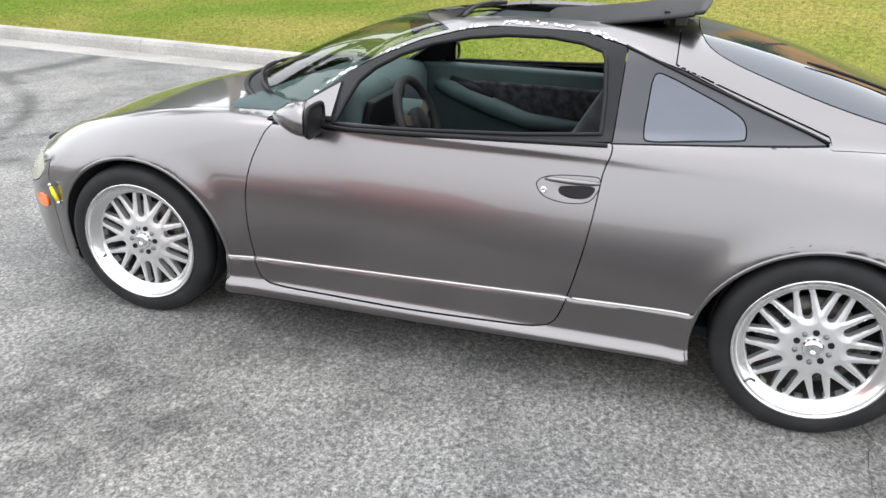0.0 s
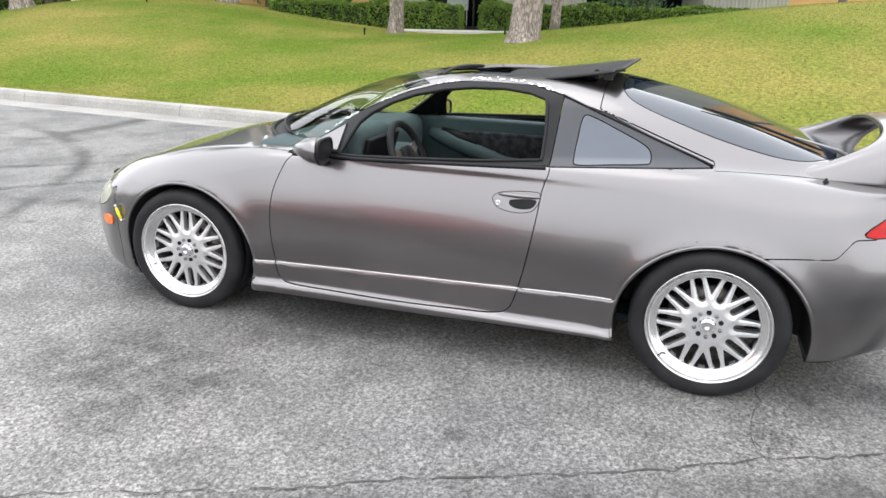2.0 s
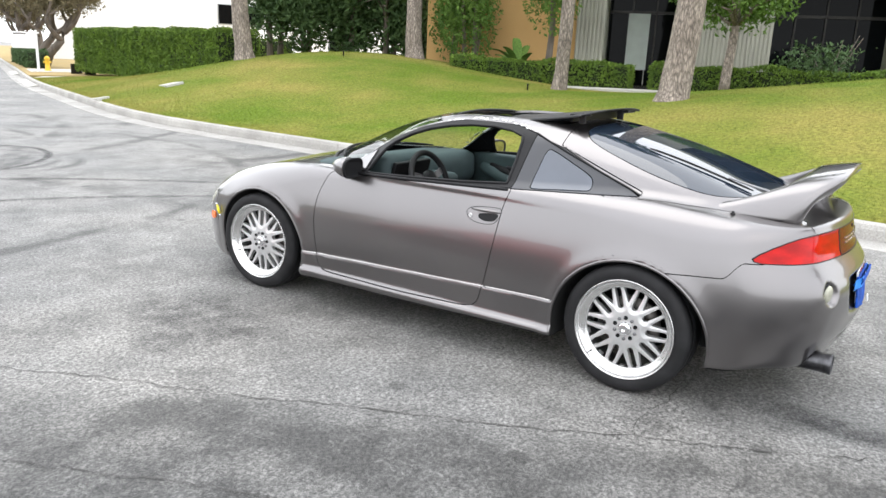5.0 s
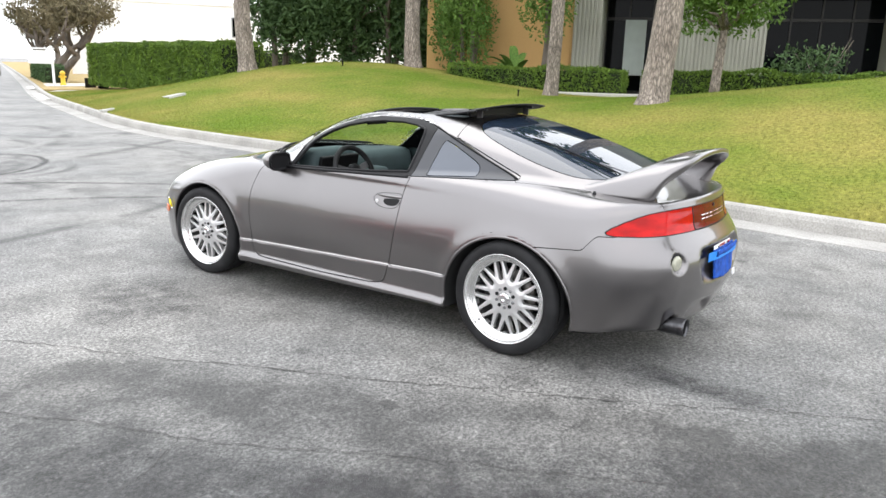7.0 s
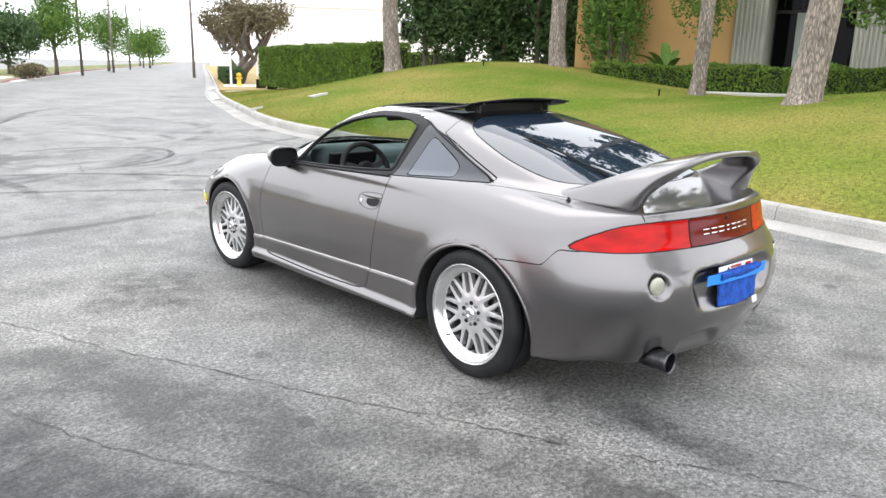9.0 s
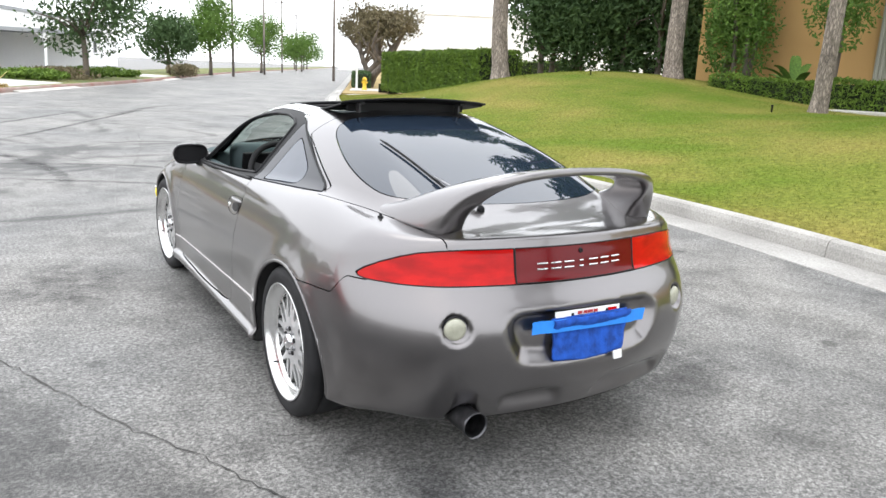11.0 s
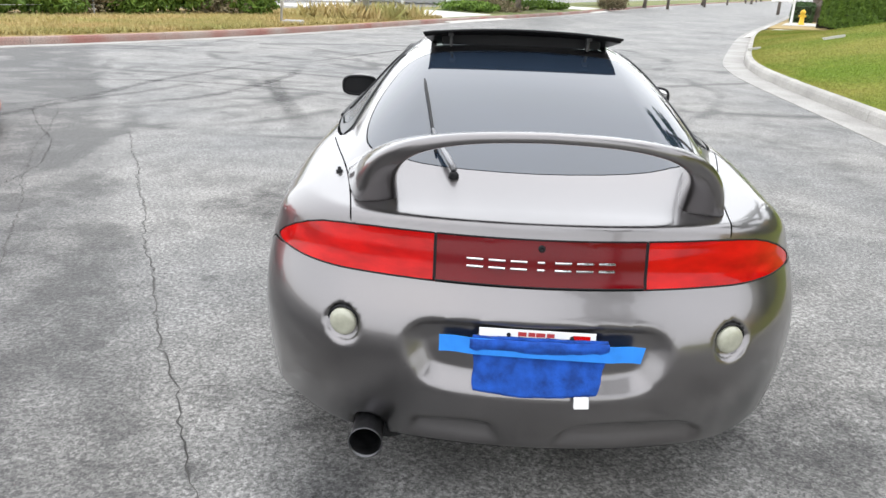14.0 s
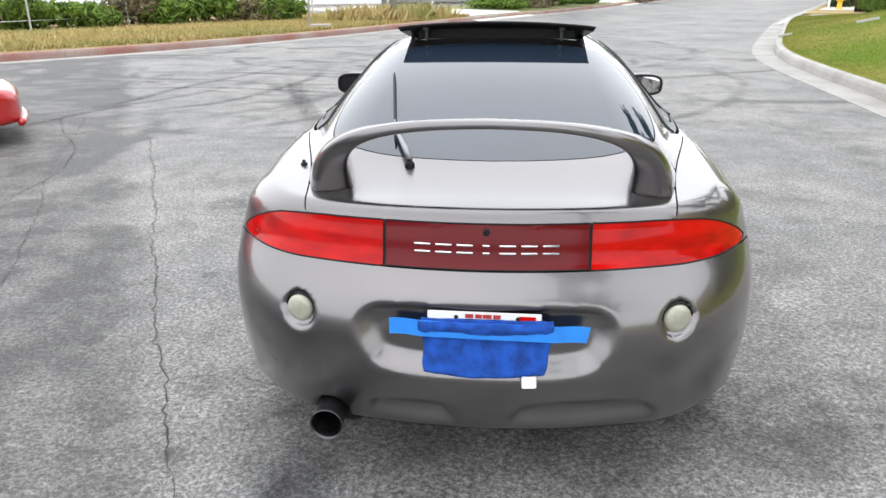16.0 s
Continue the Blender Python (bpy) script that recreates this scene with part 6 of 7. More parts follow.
def leaves(name, centres, size, material, parent, seed, flat=0.0, label=""):
    """Leaf sprays, each a bent pair of small faces, at the given places."""
    r = np.random.default_rng(seed)
    n = len(centres)
    u = r.normal(size=(n, 3))
    u[:, 2] *= 1 - flat
    u /= np.linalg.norm(u, axis=1, keepdims=True)
    w = np.cross(u, r.normal(size=(n, 3)))
    w /= np.linalg.norm(w, axis=1, keepdims=True)
    s = size * r.uniform(0.55, 1.3, (n, 1))
    up = np.cross(u, w) * s * 0.25
    a, b, c, d = centres - u * s, centres + w * s * 0.42 + up, centres + u * s, centres - w * s * 0.42 + up
    V = np.stack([a, b, c, d], 1).reshape(-1, 3)
    k = np.arange(n)[:, None] * 4
    F = np.concatenate([k + [0, 1, 2], k + [0, 2, 3]])
    me_ = bpy.data.meshes.new(name)
    me_.from_pydata(V.tolist(), [], F.tolist())
    me_.materials.append(material)
    ob = new(name, me_)
    if parent:
        ob.parent = parent
    if label:
        ob["label"] = label
    ob["kind"] = "stuff"
    return ob


def cloud(r, centre, radii, n, rough=0.25):
    """Random places in lumps of an ellipsoid's outer part."""
    lumps = r.normal(size=(14, 3))
    lumps /= np.linalg.norm(lumps, axis=1, keepdims=True)
    k = r.integers(0, 14, n)
    p = lumps[k] * r.uniform(0.35, 0.85, (14, 1))[k] + r.normal(size=(n, 3)) * rough
    size = np.linalg.norm(p, axis=1, keepdims=True)
    p *= np.minimum(1, 1.12 / np.maximum(size, 1e-6))
    return np.array(centre) + p * np.array(radii)


def trunk_bm(path, radii, sides=14, seed=0, rough=0.12):
    bm = bmesh.new()
    bm_tube(bm, path, radii, sides)
    r = random.Random(seed)
    for v in bm.verts:
        k = noise.noise(v.co * 2.3 + Vector((seed, 0, 0)))
        c = min(path, key=lambda q: abs(q[2] - v.co.z))
        d = Vector((v.co.x - c[0], v.co.y - c[1], 0))
        v.co += d * (k * rough + r.uniform(-0.04, 0.04))
    return bm


def tall_pine(x, y, z, r0, lean, label, seed, height=13.0, crown=True):
    """A tall pine: furrowed trunk with a flared foot, bare below, limbs and needle clumps high up."""
    t = tagged(new("pine_tree"), label, "tree")
    t.location = (x, y, z - 0.15)
    hs = [0, 0.12, 0.3, 0.6, 1.0, 1.6, 2.3, 3.2, 4.5, 6, 8, 10, height]
    rad = [r0 * q for q in (1.45, 1.25, 1.1, 1.02, 1.0, 0.97, 0.94, 0.9, 0.84, 0.76, 0.6, 0.42, 0.15)]
    path = [(lean[0] * h + 0.05 * math.sin(h * 1.3 + seed), lean[1] * h + 0.05 * math.cos(h * 0.9 + seed), h) for h in hs]
    part("trunk", trunk_bm(path, rad, 20, seed, 0.10), BARK, t, "furrowed pale bark", True)
    if crown:
        r = random.Random(seed)
        rr = np.random.default_rng(seed)
        ends = []
        for i in range(11):
            h = r.uniform(5.5, height - 0.5)
            a = r.uniform(0, 6.28)
            L = r.uniform(1.5, 3.2) * (1.2 - 0.5 * h / height)
            base = Vector((lean[0] * h, lean[1] * h, h))
            tip = base + Vector((L * math.cos(a), L * math.sin(a), r.uniform(0.3, 1.2)))
            mid = (base + tip) / 2 + Vector((0, 0, 0.25))
            lb = bmesh.new()
            bm_tube(lb, [base, mid, tip], [0.08, 0.055, 0.02], 6)
            part("limb", lb, BARK_DARK, t, "", True)
            ends += [mid, tip]
        pts_ = np.concatenate([cloud(rr, e, (1.0, 1.0, 0.55), 240, 0.3) for e in ends])
        leaves("crown", pts_, 0.20, LEAF_DARK, t, seed, 0.2, "dark green needle clumps")
    return t


tall_pine(10.75, 2.25, 0.93, 0.285, (0.10, -0.03), "thick furrowed pine trunk leaning on the lawn beside the hedge", 1)
tall_pine(14.1, 6.35, 0.90, 0.175, (0.015, -0.045), "slender pale pine trunk standing in the lawn hollow", 2)
tall_pine(12.5, 16.6, 1.30, 0.265, (-0.02, 0.03), "straight pale pine trunk at the end of the clipped hedge", 3)
tall_pine(16.15, 12.55, 1.58, 0.265, (0.0, 0.02), "straight pale pine trunk behind the grassy mound", 4)
tall_pine(6.0, -14.0, 0.5, 0.3, (0.02, 0.02), "tall pine beside the road behind", 5)


def small_tree(x, y, z, height, r0, radii, material, bark, label, seed, n=2600, leaf=0.16, stems=1, name="tree", crown_at=0.72):
    t = tagged(new(name), label, "tree")
    t.location = (x, y, z)
    r = random.Random(seed)
    rr = np.random.default_rng(seed)
    for s in range(stems):
        a = r.uniform(0, 6.28)
        sp_ = 0.25 * (stems > 1)
        path = [(sp_ * math.cos(a) * (1 + h), sp_ * math.sin(a) * (1 + h), h * height * crown_at) for h in (0, 0.15, 0.4, 0.7, 1)]
        path = [(p[0] + 0.06 * height * 0.1 * math.sin(p[2] * 2 + s), p[1] + 0.05 * math.cos(p[2] * 1.7 + s), p[2]) for p in path]
        path[0] = (path[0][0], path[0][1], -0.15)
        part("trunk", trunk_bm(path, [r0 * q for q in (1.3, 1.05, 0.95, 0.8, 0.5)], 10, seed + s, 0.1), bark, t, "", True)
        top = Vector(path[3])
        for i in range(5):
            b_ = r.uniform(0, 6.28)
            lb = bmesh.new()
            tip = top + Vector((radii[0] * 0.7 * math.cos(b_), radii[1] * 0.7 * math.sin(b_), radii[2] * r.uniform(0.1, 0.8)))
            bm_tube(lb, [top - Vector((0, 0, 0.15)), (top + tip) / 2 + Vector((0, 0, 0.1)), tip], [r0 * 0.5, r0 * 0.32, r0 * 0.12], 6)
            part("limb", lb, bark, t, "", True)
    leaves("crown", cloud(rr, (0, 0, height - radii[2]), radii, n, 0.27), leaf, material, t, seed, 0.0)
    return t


# ornamental trees against the building
small_tree(17.2, 2.85, 1.0, 3.65, 0.13, (1.55, 1.55, 1.05), LEAF_MID, BARK, "young tree with pale trunk and fresh green crown before the windows", 21, 6500, 0.085)
small_tree(18.2, 8.7, 1.0, 5.4, 0.10, (1.0, 1.0, 1.9), LEAF_MID, BARK_DARK, "slim multi-stemmed tree with bright green leaves by the entrance", 22, 3800, 0.085, 1)
small_tree(18.0, 11.6, 1.3, 5.2, 0.07, (1.2, 1.0, 2.5), LEAF_MID, BARK_DARK, "bushy green tree against the tan wall", 23, 5600, 0.085, 3)
small_tree(18.6, 12.9, 1.4, 5.0, 0.06, (0.8, 0.8, 2.3), LEAF_MID, BARK_DARK, "slim green tree at the end of the tan wall", 24, 3400, 0.085, 2)
small_tree(21.0, -4.6, 0.9, 6.0, 0.12, (1.4, 1.4, 1.2), LEAF_MID, BARK_DARK, "leaning dark-stemmed tree before the tan wall", 25, 2600, 0.085)
# tall dark shrubs behind the mound
k_ = 0
for x, y, h, rx in ((17.0, 20.0, 5.6, 1.5), (17.6, 19.0, 5.4, 1.6), (18.6, 17.9, 5.0, 1.5), (19.8, 16.6, 4.8, 1.4), (20.9, 15.3, 3.6, 1.0)):
    small_tree(x, y, 1.1, h, 0.11, (rx, rx, 2.3), LEAF_DARK, BARK_DARK, "dense dark green tree in the screen behind the mound", 30 + k_, 9500, 0.125, 2, "screen_tree", 0.6)["group"] = "screen trees"
    k_ += 1


def hedge(name, x0, y0, x1, y1, wide, z0, z1, n, label, seed, leaf=0.06, material=None):
    """A clipped hedge: near-black core for its inner shade, with leafy faces, slightly uneven."""
    h = tagged(new(name), label, "hedge")
    a, b = Vector((x0, y0, 0)), Vector((x1, y1, 0))
    d = (b - a)
    L = d.length
    d.normalize()
    nn = Vector((d.y, -d.x, 0))
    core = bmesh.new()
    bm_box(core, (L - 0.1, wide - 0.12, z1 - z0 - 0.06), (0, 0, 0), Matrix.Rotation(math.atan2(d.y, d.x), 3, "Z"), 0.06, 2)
    c = part("core_shade", core, CORE_SHADE, h, "near-black block standing for the shade inside")
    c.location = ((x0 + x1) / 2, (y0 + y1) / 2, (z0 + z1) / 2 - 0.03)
    r = np.random.default_rng(seed)
    u, s, t = r.uniform(0, L, n), r.uniform(-0.5, 0.5, n) * wide, r.uniform(z0, z1, n)
    area = np.array([wide, (z1 - z0), (z1 - z0), 0.3 * wide, 0.3 * wide])
    area[:3] *= L / 3
    face = r.choice(5, n, p=area / area.sum())
    bump = 0.05 * np.sin(u * 1.9 + seed) + 0.035 * np.sin(u * 4.3) + r.normal(0, 0.025, n)
    t = np.where(face == 0, z1 + bump, t)
    s = np.where(face == 1, wide / 2 + bump * 0.7, s)
    s = np.where(face == 2, -wide / 2 - bump * 0.7, s)
    u = np.where(face == 3, 0 + bump, u)
    u = np.where(face == 4, L + bump, u)
    p = np.array(a)[None] + u[:, None] * np.array(d)[None] + s[:, None] * np.array(nn)[None]
    p[:, 2] = t
    leaves("foliage", p, leaf, material or LEAF_HEDGE, h, seed)
    return h


FB, FU, FN = Vector((20.4, 8.4, 0)), Vector((-0.326, 0.945, 0)), Vector((-0.945, -0.326, 0))


def facade(s, out=0.0, z=0.0):
    """A place on the building's front: s along it, out before it."""
    return FB + FU * s + FN * out + Vector((0, 0, z))


for s0, s1, z1, n, lab, sd in ((3.9, -1.62, 1.60, 9000, "low clipped green hedge before the entrance", 51), (-2.25, -11.5, 1.62, 15000, "long low clipped green hedge before the windows", 52)):
    a, b = facade(s0, 3.0), facade(s1, 3.0)
    hedge("hedge", a.x, a.y, b.x, b.y, 0.9, 0.75, z1, n, lab, sd)
hedge("clipped_hedge", 15.45, 29.9, 13.2, 17.6, 1.5, 0.35, 2.12, 42000, "tall clipped hedge along the lawn's far edge", 53, 0.065)
hedge("clipped_hedge", 16.7, 31.4, 26.5, 29.0, 1.4, 0.35, 2.12, 5000, "tall clipped hedge running back from the road", 54, 0.085)

# banana plant beside the tan wall
ban = tagged(new("banana_plant"), "broad-leaved banana plant against the tan wall", "plant")
p0 = facade(2.0, 1.9, 1.0)
ban.location = p0
r = random.Random(8)
for i in range(9):
    a, L, up = r.uniform(0, 6.28), r.uniform(0.7, 1.25), r.uniform(0.5, 1.3)
    lf = bmesh.new()
    prev = None
    for k in range(9):
        t = k / 8
        c = Vector((math.cos(a) * L * t * 0.8, math.sin(a) * L * t * 0.8, 0.25 + up * (t * 1.6 - t * t * 0.8)))
        w = 0.16 * math.sin(math.pi * (0.06 + 0.92 * t)) ** 0.7
        sd = Vector((-math.sin(a), math.cos(a), 0)) * w
        row = [lf.verts.new(c - sd + Vector((0, 0, 0.04))), lf.verts.new(c), lf.verts.new(c + sd + Vector((0, 0, 0.04)))]
        if prev:
            for q in range(2):
                lf.faces.new((prev[q], prev[q + 1], row[q + 1], row[q]))
        prev = row
    part("banana_leaf", lf, LEAF_MID, ban, "", True)
# dark shrub before the glass
shr = tagged(new("shrub"), "open dark green shrub before the dark windows", "shrub")
shr.location = facade(-7.2, 2.2, 1.0)
rr_ = np.random.default_rng(77)
for i in range(7):
    a = i * 0.9
    st_ = bmesh.new()
    bm_tube(st_, [(0, 0, -0.1), (0.25 * math.cos(a), 0.25 * math.sin(a), 0.6), (0.8 * math.cos(a), 0.8 * math.sin(a), 1.1 + 0.1 * i)], [0.025, 0.02, 0.01], 5)
    part("stem", st_, BARK_DARK, shr, "", True)
leaves("foliage", cloud(rr_, (0, 0, 0.9), (1.5, 1.5, 0.65), 900, 0.25), 0.085, LEAF_DARK, shr, 77)

# ---- office building behind the lawn ----
TAN = mat("tan_stucco", (0.52, 0.32, 0.13), 0.9, color2=(0.46, 0.28, 0.11), var_scale=0.5, fine=0.08, fine_scale=90, bump=0.25, bump_scale=120, dist=0.004)
RIB = mat("grey_green_ribbed_concrete", (0.36, 0.355, 0.30), 0.9, color2=(0.30, 0.295, 0.25), var_scale=0.8, fine=0.12, fine_scale=60, bump=0.3, bump_scale=70, dist=0.004)
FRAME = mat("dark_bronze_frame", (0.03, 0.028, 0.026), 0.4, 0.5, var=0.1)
PANE = mat("dark_office_glass", (0.004, 0.005, 0.006), 0.03, var=0.1, spec=0.09)
PAPER = mat("pale_door_panel", (0.55, 0.60, 0.57), 0.6, var=0.05)
office = tagged(new("office_building"), "tan stucco and ribbed concrete office with dark recessed windows", "building")
turn_ = Matrix.Rotation(math.atan2(FU.y, FU.x), 4, "Z")
office.matrix_world = Matrix.Translation(FB) @ turn_
# local frame: x runs along the front, y behind it is positive outwards flipped
TOP, BASE_ = 7.5, 0.6


def office_box(name, s0, s1, y0, y1, z0, z1, material, label="", bevel=0.01, parent=None):
    b_ = bmesh.new()
    bm_box(b_, (abs(s1 - s0), abs(y1 - y0), z1 - z0), ((s0 + s1) / 2, (y0 + y1) / 2, (z0 + z1) / 2), None, bevel)
    return part(name, b_, material, parent or office, label)


office_box("wall", 0.4, 5.7, -12, 0.0, BASE_, TOP, TAN, "tan stucco wall")
office_box("wall", -12.55, -34, -12, 0.0, BASE_, TOP, TAN, "tan stucco wall")
for s0, s1 in ((0.39, -0.55), (-3.03, -5.84), (-9.7, -12.54)):
    pier = office_box("pier", s0, s1, -2.5, 0.10, BASE_, TOP, RIB, "vertically ribbed concrete pier")
    nrib = int(abs(s1 - s0) / 0.125)
    for i in range(nrib):
        c = s0 + (s1 - s0) * (i + 0.5) / nrib
        office_box("rib", c - 0.037, c + 0.037, 0.10, 0.135, BASE_, TOP - 0.02, RIB, "", 0.012, pier)
office_box("roof", 5.7, -34, -12, 0.2, TOP, TOP + 0.4, RIB, "flat roof edge")
for s0, s1, panes in ((-0.55, -3.03, 3), (-5.84, -9.7, 4)):
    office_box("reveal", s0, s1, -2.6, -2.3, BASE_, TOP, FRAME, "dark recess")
    # added above the visible part, to keep sky light off the panes
    office_box("unseen_soffit", s0 - 0.004, s1 + 0.004, -2.3, 0.05, 4.3, 4.5, FRAME, "dark soffit added out of view to shade the recess")
    w_ = (s1 - s0) / panes
    win = office_box("window", s0, s1, -2.2, -2.12, BASE_, BASE_ + 0.25, FRAME, "dark bronze window sill")
    for i in range(panes):
        for z0, z1 in ((0.9, 3.4), (3.5, 7.0)):
            office_box("pane", s0 + w_ * i, s0 + w_ * (i + 1), -2.22, -2.19, z0, z1, PANE, "", 0.0, win)
        office_box("mullion", s0 + w_ * i - 0.03, s0 + w_ * i + 0.03, -2.19, -2.10, 0.85, TOP, FRAME, "", 0.005, win)
    office_box("transom", s0, s1, -2.19, -2.10, 3.40, 3.50, FRAME, "", 0.005, win)
office_box("door_panel", -1.25, -2.0, -1.95, -1.90, 1.45, 3.4, PAPER, "pale panel in the dark doorway", 0.005)
b_ = bmesh.new()
for q in ((-1.30, 0.95), (-1.95, 0.95)):
    bm_box(b_, (0.03, 0.03, 0.55), (q[0], -1.85, 1.2))
bm_box(b_, (0.70, 0.03, 0.03), (-1.62, -1.85, 1.46))
part("handrail", b_, mat("pale_rail", (0.5, 0.5, 0.5), 0.5), office, "pale metal rail")
# path to the entrance
pth = bmesh.new()
bm_box(pth, (3.6, 1.7, 0.08), facade(-1.2, 4.0, 0.87), turn_.to_3x3(), 0.01)
tagged(part("entrance_path", pth, WALK), "pale concrete path to the office entrance", "path", kind="structure")
# sprinklers, slabs
for x, y in ((13.4, 13.2), (12.9, 6.6), (12.6, 3.1)):
    sh_ = bmesh.new()
    z = float(lawn_height(np.array([x]), np.array([y]))[0])
    bm_tube(sh_, [(x, y, z - 0.05), (x, y, z + 0.12), (x, y, z + 0.16)], [0.02, 0.02, 0.035], 8)
    tagged(part("sprinkler", sh_, BLACK, None, "", True), "small dark sprinkler head on the lawn", "sprinkler", "sprinklers")
for x, y, w, l_ in ((8.4, 14.8, 0.45, 1.0), (6.9, 15.6, 0.3, 0.85)):
    sl = bmesh.new()
    z = float(lawn_height(np.array([x]), np.array([y]))[0])
    e = 0.3
    dzx = float(lawn_height(np.array([x + e]), np.array([y]))[0] - lawn_height(np.array([x - e]), np.array([y]))[0]) / (2 * e)
    dzy = float(lawn_height(np.array([x]), np.array([y + e]))[0] - lawn_height(np.array([x]), np.array([y - e]))[0]) / (2 * e)
    bm_box(sl, (w, l_, 0.10), (0, 0, 0), None, 0.015)
    o = tagged(part("utility_slab", sl, WALK), "pale concrete utility cover set in the lawn", "cover", "utility covers")
    o.matrix_world = Matrix.Translation((x, y, z - 0.028)) @ Euler((math.atan(dzy), -math.atan(dzx), -0.35)).to_matrix().to_4x4()

# ---- along the street ----
WHITE_WALL = mat("white_painted_wall", (0.84, 0.84, 0.83), 0.8, color2=(0.78, 0.78, 0.78), var_scale=0.3, fine=0.05, fine_scale=30)
GREY_ROOF = mat("grey_metal", (0.30, 0.31, 0.32), 0.6, 0.2, var=0.2, var_scale=0.5)
POLE = mat("weathered_pole_wood", (0.22, 0.19, 0.165), 0.9, color2=(0.14, 0.12, 0.11), var_scale=2, stretch=(1, 1, 0.2), bump=0.3, bump_scale=20)
GALV = mat("galvanised_pole", (0.48, 0.48, 0.47), 0.5, 0.4, var=0.15)


def box_building(name, cx, cy, w, d, h, yaw, wall, label, windows=(), roof_lip=0.3):
    """A plain building with a roof edge and windows on its front side (local -y)."""
    o = tagged(new(name), label, "building")
    o.matrix_world = Matrix.Translation((cx, cy, 0)) @ Matrix.Rotation(yaw, 4, "Z")
    b1 = bmesh.new()
    bm_box(b1, (w, d, h), (0, 0, h / 2), None, 0.02)
    part("wall", b1, wall, o)
    b1 = bmesh.new()
    bm_box(b1, (w + 0.2, d + 0.2, roof_lip), (0, 0, h + roof_lip / 2 - 0.01), None, 0.02)
    part("roof", b1, GREY_ROOF if roof_lip > 0.3 else wall, o)
    for x, z, ww, hh in windows:
        b1 = bmesh.new()
        bm_box(b1, (ww + 0.16, 0.12, hh + 0.16), (x, -d / 2 - 0.02, z), None, 0.01)
        wf = part("window", b1, GREY_ROOF, o)
        b1 = bmesh.new()
        bm_box(b1, (ww, 0.04, hh), (x, -d / 2 - 0.10, z))
        part("pane", b1, PANE, wf)
    return o


STREET = math.atan2(0.914, 0.406)
box_building("white_building", 49, 56, 36, 12, 6.4, -0.56, WHITE_WALL, "long white flat-roofed warehouse beyond the hedge", [(-4, 4.6, 1.2, 1.6), (-1.5, 4.6, 1.2, 1.6), (6, 2.2, 1.0, 2.2)])
box_building("warehouse", -21.5, 56, 24, 10, 5.2, 0.12, WHITE_WALL, "white warehouse with dark windows across the road", [(5.0, 1.4, 1.6, 2.0), (7.2, 2.9, 0.9, 0.8), (-1, 1.4, 2.4, 2.0), (10.2, 2.8, 0.8, 1.0), (-6, 2.6, 1.6, 1.3)], 0.35)
box_building("warehouse", -1, 92, 34, 14, 5.0, STREET, WHITE_WALL, "white warehouse behind the street trees", [(x, 2.4, 2.0, 1.4) for x in (-10, -4, 3, 9)], 0.35)
# open shed with white posts
shed = tagged(new("carport"), "long open carport with white posts and grey roof", "carport")
shed.matrix_world = Matrix.Translation((-2.3, 55.5, -0.35)) @ Matrix.Rotation(0.12, 4, "Z")
b1 = bmesh.new()
bm_box(b1, (14, 5, 0.25), (0, 0, 3.15), None, 0.02)
part("roof", b1, GREY_ROOF, shed)
for i in range(5):
    b1 = bmesh.new()
    bm_box(b1, (0.16, 0.16, 3.4), (-6.6 + 3.3 * i, -2.3, 1.42), None, 0.01)
    po = part("post", b1, WHITE_WALL, shed)
    for sg in (-1, 1):
        b1 = bmesh.new()
        bm_tube(b1, [(-6.6 + 3.3 * i, -2.3, 2.6), (-6.6 + 3.3 * i + sg * 0.6, -2.3, 3.05)], 0.05, 6)
        part("brace", b1, WHITE_WALL, po)
b1 = bmesh.new()
bm_box(b1, (14, 0.1, 3.0), (0, 2.3, 1.6))
part("back_wall", b1, WHITE_WALL, shed)
# wire fence along the verge
fen = tagged(new("wire_fence"), "thin grey wire fence behind the verge", "fence")
fl_ = smooth_line([(x - 6.2, y + 2.6) for x, y in FAR_KERB[2:9]], 3.0)
for i, (x, y) in enumerate(fl_):
    if 6 < y < 29:
        b1 = bmesh.new()
        bm_tube(b1, [(x, y, 0.2), (x, y, 2.3)], 0.03, 6)
        part("post", b1, GALV, fen)
        if i + 1 < len(fl_):
            for z in (0.5, 1.1, 1.7, 2.25):
                b1 = bmesh.new()
                bm_tube(b1, [(x, y, z), (fl_[i + 1][0], fl_[i + 1][1], z)], 0.008, 4)
                part("wire", b1, GALV, fen)

# poles
def pole(x, y, h, r, label, material, lean=(0, 0), arm=False, name="utility_pole"):
    o = tagged(new(name), label, "pole")
    b1 = bmesh.new()
    bm_tube(b1, [(x, y, -0.2), (x + lean[0] * h / 2, y + lean[1] * h / 2, h / 2), (x + lean[0] * h, y + lean[1] * h, h)], [r, r * 0.85, r * 0.7], 12)
    part("mast", b1, material, o, "", True)
    if arm:
        b1 = bmesh.new()
        bm_tube(b1, [(x + lean[0] * h, y + lean[1] * h, h - 0.3), (x - 0.9, y + 0.4, h + 0.2), (x - 1.8, y + 0.8, h + 0.25)], 0.05, 6)
        part("arm", b1, GALV, o, "", True)
        b1 = bmesh.new()
        bm_box(b1, (0.7, 0.25, 0.12), (x - 2.0, y + 0.9, h + 0.22), None, 0.04)
        part("lamp_head", b1, GALV, o)
    else:
        b1 = bmesh.new()
        bm_box(b1, (2.2, 0.1, 0.12), (x, y, h - 0.5), Matrix.Rotation(STREET + math.pi / 2, 3, "Z"))
        part("crossarm", b1, material, o)
    return o


